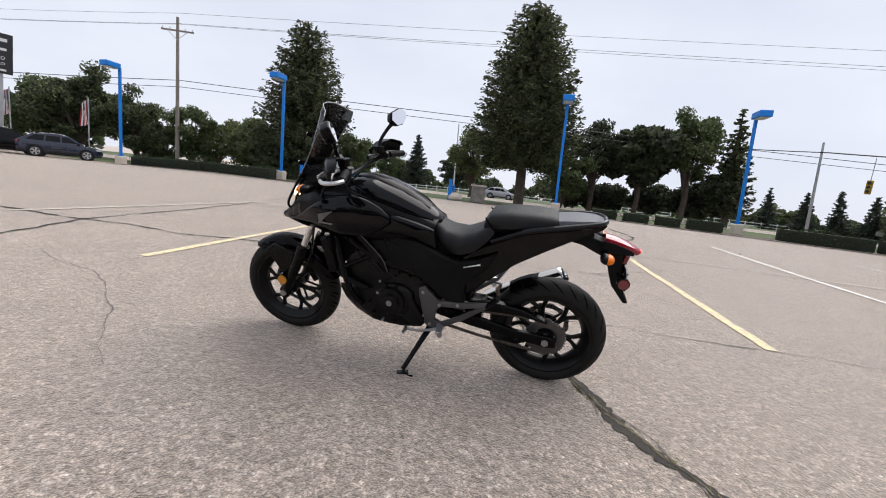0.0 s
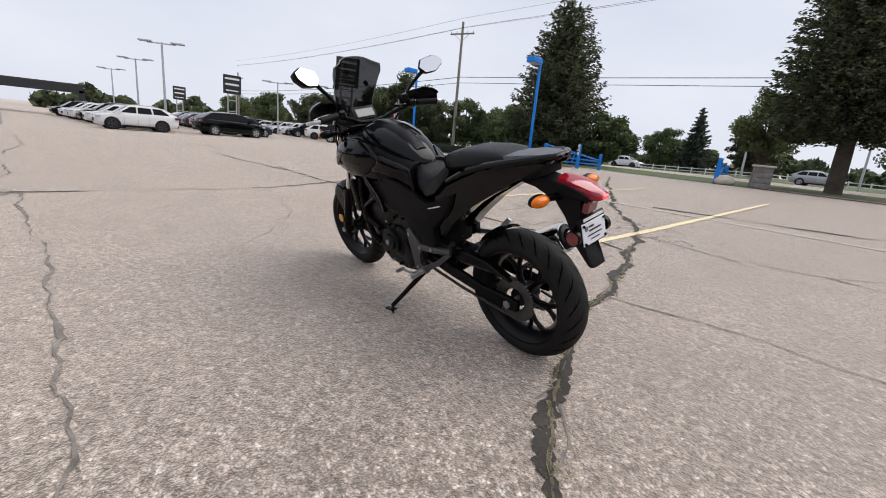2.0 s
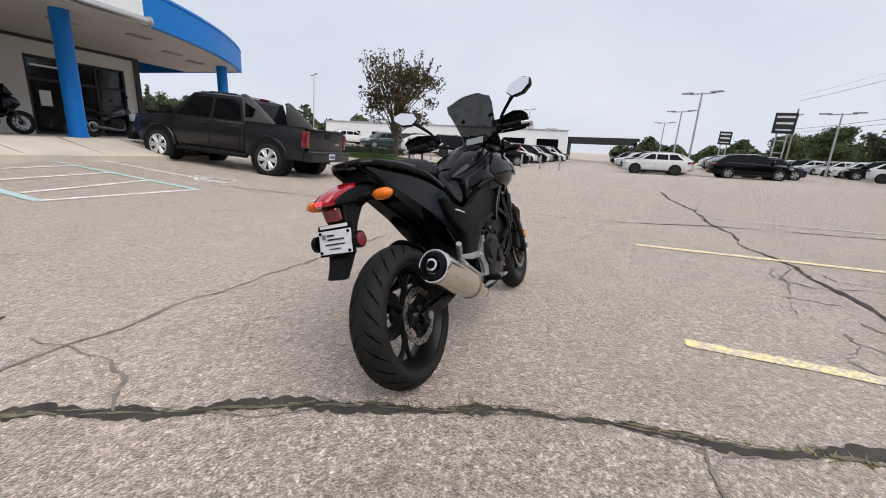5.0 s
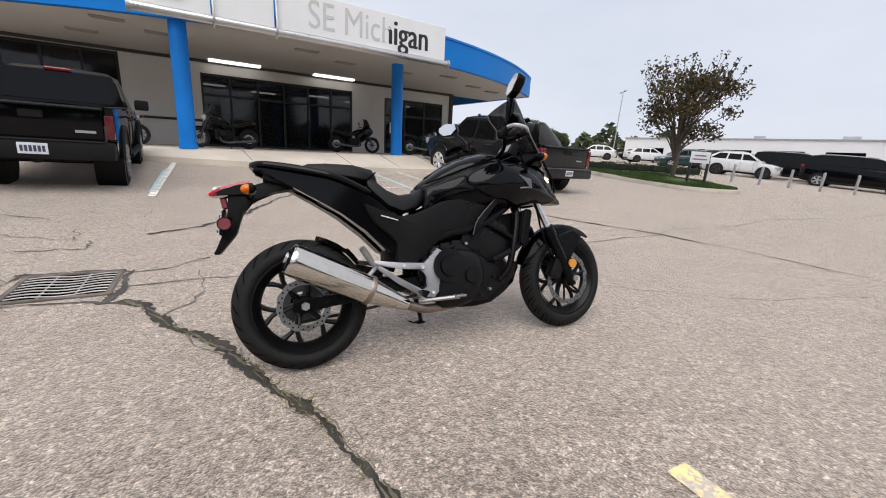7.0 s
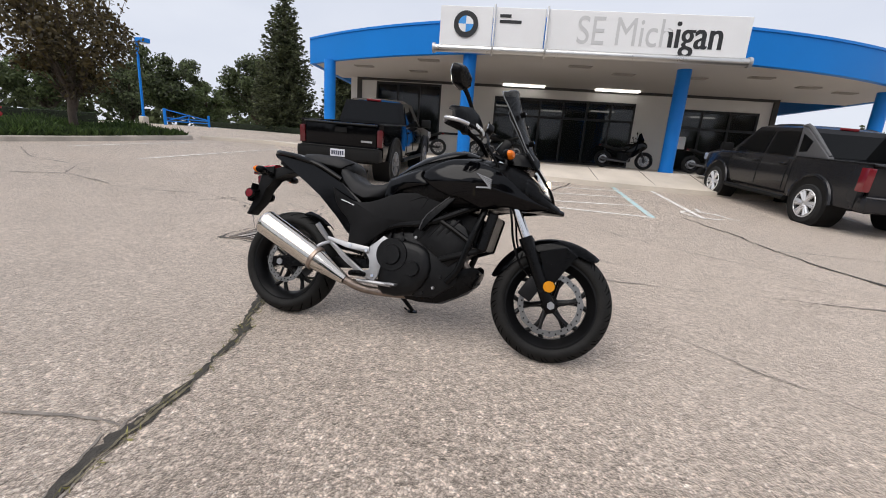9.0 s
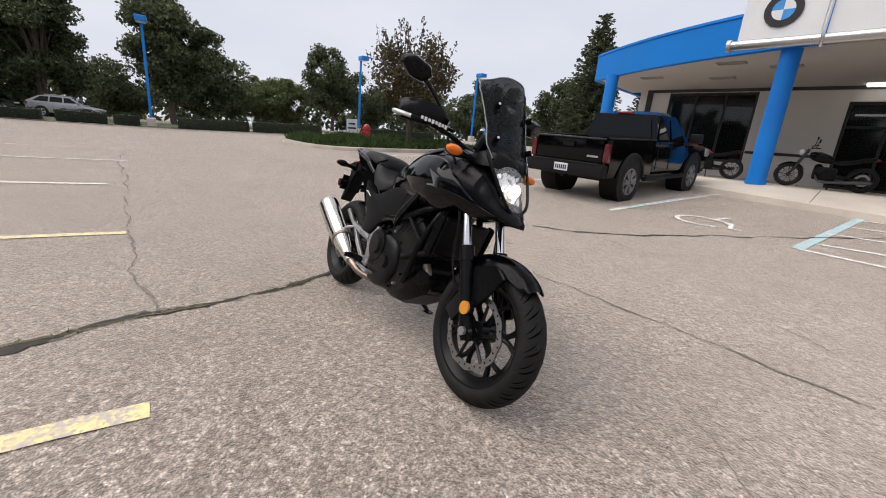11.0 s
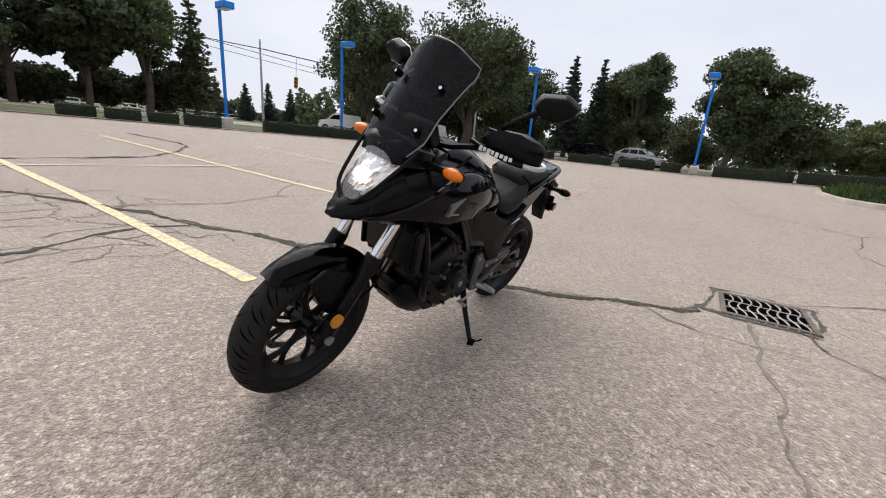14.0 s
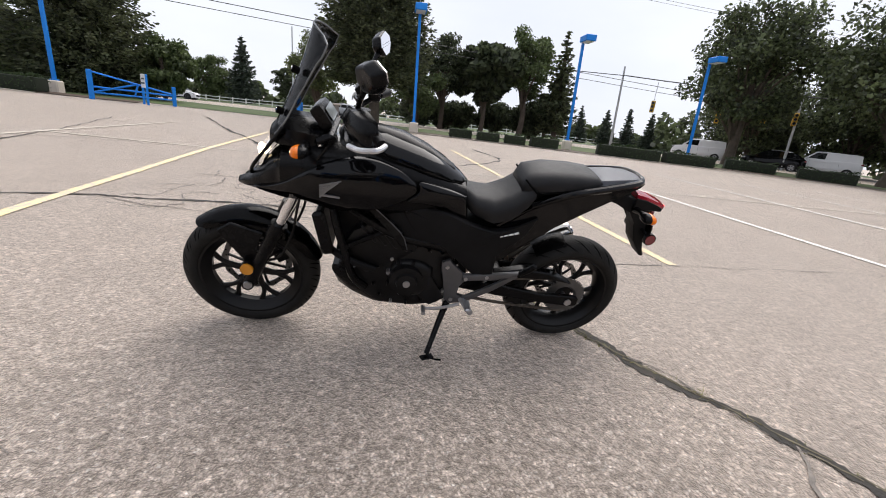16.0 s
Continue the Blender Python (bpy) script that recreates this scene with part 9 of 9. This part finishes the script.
# engine and frame
bm = bmesh.new()
prism(bm, [(-0.15, 0.53), (0.0, 0.56), (0.10, 0.56), (0.22, 0.49), (0.30, 0.42), (0.29, 0.32), (0.18, 0.235), (0.02, 0.225), (-0.10, 0.245), (-0.16, 0.34)], -0.125, 0.125, 0.02, 2)
eng = part("engine", bm, ENGINE, bike, "black inclined twin engine")
bm = bmesh.new()
prism(bm, [(0.02, 0.54), (0.24, 0.40), (0.36, 0.52), (0.30, 0.62), (0.16, 0.70), (0.06, 0.66)], -0.135, 0.135, 0.02, 2)
for k in range(4):
    box(bm, (0.10 + 0.045 * k, 0, 0.575 + 0.012 * k), (0.012, 0.276, 0.10), pose(0, 0, 0, 0, 38, 0), bevel=0.003)
part("cylinder_block", bm, ENGINE, eng)
for s, cx, cz, r, y in ((-1, -0.062, 0.430, 0.090, 0.168), (1, 0.060, 0.402, 0.080, 0.176)):
    bm = bmesh.new()
    cyl(bm, (cx, s * 0.11, cz), (cx, s * y, cz), r, r * 0.93, 32)
    cyl(bm, (cx, s * y, cz), (cx, s * (y + 0.014), cz), r * 0.60, r * 0.55, 28)
    cv = part("crank_cover", bm, ENGINE, eng, "round black crank cover")
    for k in range(8):
        bm = bmesh.new()
        a = 2 * math.pi * k / 8 + 0.3
        cyl(bm, (cx + (r + 0.006) * math.cos(a), s * 0.125, cz + (r + 0.006) * math.sin(a)), (cx + (r + 0.006) * math.cos(a), s * 0.152, cz + (r + 0.006) * math.sin(a)), 0.009, n=8)
        part("cover_bolt", bm, ALLOY if k % 3 == 0 else ENGINE, cv)
    if s > 0:
        bm = bmesh.new()
        cyl(bm, (cx, s * (y + 0.012), cz), (cx, s * (y + 0.02), cz), 0.016, n=14)
        part("plug", bm, ALLOY, cv, "bright round plug")
bm = bmesh.new()
shell_panel(bm, -1, [(-0.142, 0.462), (-0.08, 0.508), (0.021, 0.510), (0.109, 0.486), (0.14, 0.428), (0.144, 0.341), (0.06, 0.232), (-0.098, 0.218), (-0.135, 0.29)], lambda x, z: 0.128, 0.022, 0.012, None, 2, 0.02)
part("clutch_cover", bm, ENGINE, eng, "smooth black clutch cover", angle=50)
bm = bmesh.new()
shell_panel(bm, 1, [(-0.055, 0.455), (0.0, 0.488), (0.07, 0.492), (0.125, 0.462), (0.142, 0.40), (0.12, 0.335), (0.055, 0.30), (-0.02, 0.305), (-0.06, 0.365)], lambda x, z: 0.128, 0.020, 0.012, None, 2, 0.02)
part("generator_cover", bm, ENGINE, eng, "smooth black generator cover", angle=50)
bm = bmesh.new()
cyl(bm, (0.060, -0.13, 0.372), (0.060, -0.176, 0.372), 0.044, 0.036, 24)
part("water_pump", bm, ENGINE, eng)
bm = bmesh.new()
prism(bm, [(-0.13, 0.30), (-0.02, 0.47), (0.0, 0.30), (-0.06, 0.25)], 0.10, 0.150, 0.015, 2)
part("sprocket_cover", bm, ENGINE, eng)
bm = bmesh.new()
rings = []
for x, w, zt, zb in ((0.0, .10, .262, .205), (0.10, .115, .29, .200), (0.20, .12, .34, .212), (0.30, .118, .40, .262), (0.365, .105, .425, .31), (0.392, .085, .41, .36)):
    rings.append([(x, -w, zt), (x, -w * 1.02, (zt + zb) / 2), (x, -w * 0.7, zb), (x, w * 0.7, zb), (x, w * 1.02, (zt + zb) / 2), (x, w, zt), (x, w * 0.8, zt - 0.02), (x, -w * 0.8, zt - 0.02)])
loft(bm, rings)
part("skid_cowl", bm, SATIN, bike, "black cowl under the engine", angle=45)
bm = bmesh.new()
rings = []
for x, w, zb in ((0.12, .07, .197), (0.22, .085, .212), (0.32, .08, .268), (0.385, .06, .335)):
    rings.append([(x, -w, zb + 0.03), (x, -w * 0.8, zb - 0.002), (x, w * 0.8, zb - 0.002), (x, w, zb + 0.03)])
loft(bm, rings, False, False)
bmesh.ops.solidify(bm, geom=bm.faces[:], thickness=-0.004)
part("cowl_plate", bm, paint("grey_cowl", (0.16, 0.16, 0.165), 0.5, 0.4), bike, "grey lower cowl plate")
bm = bmesh.new()
box(bm, (0.418, 0, 0.605), (0.035, 0.27, 0.19), pose(0, 0, 0, 0, 12, 0), bevel=0.01)
rad = part("radiator", bm, ENGINE, bike, "black radiator")
for s in (1, -1):
    bm = bmesh.new()
    box(bm, (0.418, s * 0.148, 0.605), (0.05, 0.028, 0.20), pose(0, 0, 0, 0, 12, 0), bevel=0.01)
    part("radiator_tank", bm, SATIN, rad)


def frame_tube(bm, s):
    tube(bm, [(0.40, s * 0.06, 0.79), (0.375, s * 0.125, 0.68), (0.335, s * 0.150, 0.54), (0.295, s * 0.150, 0.40), (0.24, s * 0.13, 0.33)], 0.0175, 10, 4)
    tube(bm, [(0.40, s * 0.06, 0.76), (0.28, s * 0.13, 0.70), (0.10, s * 0.150, 0.615), (-0.06, s * 0.145, 0.585), (-0.17, s * 0.13, 0.52), (-0.20, s * 0.12, 0.36)], 0.0195, 10, 4)
    tube(bm, [(0.335, s * 0.15, 0.545), (0.24, s * 0.15, 0.60), (0.16, s * 0.148, 0.64)], 0.013, 8, 3)
    tube(bm, [(-0.18, s * 0.10, 0.50), (-0.36, s * 0.10, 0.62), (-0.58, s * 0.09, 0.78), (-0.72, s * 0.07, 0.85)], 0.014, 8, 3)


pair("frame_tube", frame_tube, SATIN, "black frame tube")


def bracket(bm, s):
    prism(bm, [(-0.125, 0.522), (-0.088, 0.505), (-0.092, 0.46), (-0.118, 0.38), (-0.122, 0.305), (-0.15, 0.278), (-0.235, 0.292), (-0.228, 0.318), (-0.172, 0.330), (-0.178, 0.385), (-0.215, 0.418), (-0.205, 0.448), (-0.155, 0.478)], s * 0.138, s * 0.158, 0.006, 2)


brs = pair("foot_bracket", bracket, ALLOY, "bare alloy footrest bracket")
DARK_ALLOY = paint("dark_cast_alloy", (0.10, 0.10, 0.105), 0.45, 0.6, var=0.2, scale=9)
brs[0].data.materials[0] = DARK_ALLOY
for b, s in zip(brs, (1, -1)):
    bm = bmesh.new()
    prism(bm, [(-0.19, 0.452), (-0.19, 0.418), (-0.32, 0.432), (-0.455, 0.462), (-0.455, 0.482), (-0.32, 0.462)], s * 0.146, s * 0.166, 0.005, 2)
    prism(bm, [(-0.20, 0.318), (-0.22, 0.292), (-0.33, 0.362), (-0.452, 0.458), (-0.438, 0.474), (-0.32, 0.388)], s * 0.146, s * 0.162, 0.005, 2)
    part("pillion_bracket", bm, DARK_ALLOY if s > 0 else ALLOY, b)
    bm = bmesh.new()
    tube(bm, [(-0.445, s * 0.155, 0.462), (-0.475, s * 0.175, 0.505), (-0.50, s * 0.19, 0.54)], [0.013, 0.015, 0.014], 8, 2)
    part("pillion_peg", bm, SATIN if s > 0 else ALLOY, b, "folded pillion peg")
    bm = bmesh.new()
    cyl(bm, (-0.205, s * 0.15, 0.305), (-0.235, s * 0.255, 0.31), 0.015, 0.013, 10)
    box(bm, (-0.224, s * 0.215, 0.317), (0.03, 0.075, 0.016), bevel=0.005)
    part("footpeg", bm, ALLOY if s > 0 else SATIN, b, "rubber-topped footpeg")
    bm = bmesh.new()
    if s < 0:
        tube(bm, [(-0.235, -0.165, 0.27), (-0.12, -0.175, 0.272), (-0.03, -0.19, 0.275)], [0.009, 0.010, 0.012], 8, 2)
        box(bm, (-0.03, -0.195, 0.28), (0.055, 0.05, 0.012), bevel=0.004)
        part("brake_pedal", bm, ALLOY, b, "bright brake pedal")
    else:
        tube(bm, [(-0.20, 0.165, 0.285), (-0.10, 0.17, 0.255), (-0.03, 0.18, 0.262)], [0.008, 0.007, 0.007], 8, 2)
        cyl(bm, (-0.03, 0.17, 0.262), (-0.03, 0.22, 0.262), 0.010, n=8)
        part("gear_lever", bm, ALLOY, b, "bright gear lever")


# swingarm, chain, exhaust, stand
def swing(bm, s):
    rings = []
    for x, y, z, h in ((-0.18, 0.10, 0.365, 0.05), (-0.38, 0.112, 0.345, 0.062), (-0.60, 0.118, 0.315, 0.05), (-0.76, 0.112, 0.302, 0.06), (-0.80, 0.112, 0.300, 0.045)):
        rings.append([(x, s * (y - 0.013), z - h / 2), (x, s * (y + 0.013), z - h / 2), (x, s * (y + 0.013), z + h / 2), (x, s * (y - 0.013), z + h / 2)])
    loft(bm, rings)
    bmesh.ops.bevel(bm, geom=bm.edges[:], offset=0.004, segments=1, affect='EDGES')


pair("swingarm", swing, SATIN, "black box-section swingarm")
bm = bmesh.new()
box(bm, (-0.37, 0, 0.36), (0.09, 0.21, 0.07), bevel=0.012)
part("swingarm_bridge", bm, SATIN, bike)
bm = bmesh.new()
tube(bm, [(-0.10, 0.075, 0.345), (-0.40, 0.0745, 0.385), (-0.757, 0.0735, 0.402)], 0.0085, 6, 2)
tube(bm, [(-0.10, 0.075, 0.285), (-0.40, 0.0745, 0.235), (-0.757, 0.0735, 0.202)], 0.0085, 6, 2)
part("chain", bm, paint("chain_steel", (0.10, 0.09, 0.08), 0.5, 0.7, var=0.5, scale=60), bike, "oily drive chain")
bm = bmesh.new()
prism(bm, [(-0.34, 0.43), (-0.48, 0.462), (-0.62, 0.448), (-0.735, 0.405), (-0.75, 0.39), (-0.62, 0.415), (-0.48, 0.418), (-0.34, 0.395)], 0.06, 0.105, 0.006, 1)
part("chain_guard", bm, SATIN, bike, "slim black chain guard")
bm = bmesh.new()
rings = []
for a in np.linspace(radians(48), radians(150), 12):
    r = 0.322
    rings.append([(RW[0] + (r - 0.02 * abs(u) ** 2) * math.cos(a), 0.07 * u, RW[2] + (r - 0.03 * abs(u) ** 2) * math.sin(a)) for u in np.linspace(-1, 1, 7)])
loft(bm, rings[:4], False, False)
bmesh.ops.solidify(bm, geom=bm.faces[:], thickness=0.004)
part("mud_guard", bm, SATIN, bike, "short black inner mudguard")
bm = bmesh.new()
tube(bm, [(-0.33, 0, 0.42), (-0.25, 0, 0.62)], 0.03, 12, 0)
shock = part("shock_absorber", bm, SATIN, bike, "black coil-over shock")
bm = bmesh.new()
tube(bm, [(-0.325 + 0.062 * k / 72 + 0.038 * math.cos(k * math.pi / 6), 0.038 * math.sin(k * math.pi / 6), 0.435 + 0.155 * k / 72) for k in range(73)], 0.0065, 6, 0)
part("spring", bm, SATIN, shock)
bm = bmesh.new()
tube(bm, [(0.30, -0.06, 0.44), (0.33, -0.05, 0.37), (0.25, -0.05, 0.27), (0.08, -0.05, 0.232), (-0.06, -0.085, 0.222), (-0.20, -0.145, 0.228), (-0.30, -0.178, 0.262)], 0.022, 12, 5)
part("exhaust_pipe", bm, PIPE, bike, "heat-browned exhaust pipe")
ax = Vector((-0.806, -0.217, 0.510)) - Vector((-0.30, -0.18, 0.262))
ax.normalize()
muf0 = Vector((-0.806, -0.217, 0.510))


def oval_ring(c, rx, rz, n=24):
    side = ax.cross(Vector((0, 0, 1))).normalized()
    up = side.cross(ax).normalized()
    return [tuple(c + side * rx * math.cos(a) + up * rz * math.sin(a)) for a in (2 * math.pi * k / n for k in range(n))]


bm = bmesh.new()
rings = [oval_ring(muf0 - ax * d, r, r * 1.08) for d, r in ((0.0, 0.060), (0.006, 0.0635), (0.02, 0.064), (0.20, 0.064), (0.36, 0.060))]
loft(bm, rings)
mf = part("muffler", bm, STEEL, bike, "polished steel muffler can")
bm = bmesh.new()
rings = [oval_ring(muf0 - ax * d, r, r * 1.06) for d, r in ((0.352, 0.062), (0.356, 0.064), (0.372, 0.064), (0.376, 0.060))]
loft(bm, rings)
part("clamp_band", bm, PIPE, mf, "brown clamp band")
bm = bmesh.new()
rings = [oval_ring(muf0 - ax * d, r, r * 1.05) for d, r in ((0.37, 0.058), (0.42, 0.050), (0.50, 0.036), (0.565, 0.026))]
loft(bm, rings)
part("muffler_cone", bm, STEEL, mf, "polished muffler cone")
bm = bmesh.new()
rings = [oval_ring(muf0 - ax * d, r, r * 1.05) for d, r in ((0.002, 0.057), (-0.010, 0.050), (-0.014, 0.034), (0.0, 0.030))]
loft(bm, rings)
part("end_cap", bm, SATIN, mf, "dark end cap")
bm = bmesh.new()
ring = oval_ring(muf0 + ax * 0.001, 0.0595, 0.063, 32)
tube(bm, ring + ring[:1], 0.0032, 6, 1)
part("end_rim", bm, CHROME, mf, "bright rolled rim")
bm = bmesh.new()
cyl(bm, muf0 + ax * 0.004, muf0 + ax * 0.0235, 0.026, 0.024, 20)
tip = part("tail_pipe", bm, CHROME, mf)
bm = bmesh.new()
cyl(bm, muf0 + ax * 0.0236, muf0 + ax * 0.0245, 0.016, n=16)
part("pipe_bore", bm, GROOVE, tip, "black bore")
bm = bmesh.new()
tube(bm, [(-0.43, -0.155, 0.45), (-0.46, -0.19, 0.43), (-0.50, -0.205, 0.395)], 0.010, 8, 2)
part("muffler_stay", bm, ALLOY, mf)
st = thing("side_stand", "", "")
st.parent = bike
bm = bmesh.new()
tube(bm, [(-0.150, 0.118, 0.262), (-0.112, 0.19, 0.190), (-0.060, 0.300, 0.092)], [0.018, 0.014, 0.012], 10, 2)
part("stand_leg", bm, SATIN, st, "worn black stand leg")
bm = bmesh.new()
tube(bm, [(-0.055, 0.292, 0.100), (-0.085, 0.318, 0.078), (-0.125, 0.335, 0.092)], [0.008, 0.006, 0.005], 6, 2)
box(bm, (-0.062, 0.311, 0.0815), (0.06, 0.035, 0.008), pose(0, 0, 0, 14, 0, 20), bevel=0.002)
part("stand_foot", bm, SATIN, st)
bm = bmesh.new()
box(bm, (-0.150, 0.112, 0.272), (0.05, 0.03, 0.05), bevel=0.008)
part("stand_pivot", bm, ALLOY, st, "bare metal pivot")
bm = bmesh.new()
box(bm, (0.16, 0, 0.62), (0.42, 0.17, 0.20), pose(0, 0, 0, 0, 12, 0), bevel=0.03, seg=2)
box(bm, (-0.22, 0, 0.56), (0.26, 0.16, 0.24), bevel=0.03, seg=2)
part("air_box", bm, MATTE, bike, "dark boxes behind the engine")

# case bolts, hoses and creases that catch the light
for k, (x, z) in enumerate(((-0.135, 0.50), (-0.138, 0.44), (-0.135, 0.385), (-0.115, 0.335), (-0.075, 0.30), (-0.02, 0.27), (0.05, 0.252), (0.12, 0.258), (0.175, 0.29), (0.205, 0.35), (0.19, 0.445), (0.13, 0.495), (0.05, 0.535), (-0.03, 0.545), (-0.09, 0.535))):
    for s in (1, -1):
        bm = bmesh.new()
        cyl(bm, (x, s * 0.12, z), (x, s * 0.1435, z), 0.0075, n=8)
        part("case_bolt", bm, ALLOY if (k + (s > 0)) % 4 == 0 else ENGINE, eng)


def coolant_hose(bm, s):
    tube(bm, [(0.41, s * 0.10, 0.52), (0.36, s * 0.135, 0.50), (0.28, s * 0.15, 0.47), (0.20, s * 0.145, 0.44)], 0.016, 10, 4)


pair("coolant_hose", coolant_hose, MATTE, "black rubber coolant hose")


def shroud_blade(bm, s):
    prism(bm, [(0.068, 0.571), (0.092, 0.571), (0.130, 0.640), (0.268, 0.772), (0.246, 0.790), (0.100, 0.655)], s * 0.150, s * 0.180, 0.006, 2)


# grey that paints the highlight along each strut's edge
EDGE_GREY = paint("strut_edge_highlight", (0.06, 0.06, 0.064), 0.4, var=0.3)
blades = pair("shroud_blade", shroud_blade, SATIN, "slanting black strut beside the radiator")
for b, s in zip(blades, (1, -1)):
    bm = bmesh.new()
    tube(bm, [(0.073, s * 0.179, 0.576), (0.106, s * 0.181, 0.655), (0.245, s * 0.181, 0.786)], 0.0028, 5, 3)
    part("blade_edge", bm, EDGE_GREY, b, "grey line for the highlight on the strut edge")
for s in (1, -1):
    for x, z in ((-0.155, 0.305), (-0.115, 0.485), (-0.205, 0.432), (-0.30, 0.447)):
        bm = bmesh.new()
        cyl(bm, (x, s * 0.150, z), (x, s * (0.164 if x > -0.2 else 0.170), z), 0.009, n=10)
        part("bracket_bolt", bm, CHROME if s < 0 else ALLOY, bike)
bm = bmesh.new()
cyl(bm, (-0.40, -0.20, 0.345), (-0.40, -0.212, 0.345), 0.010, n=10)
part("clamp_bolt", bm, CHROME, mf)
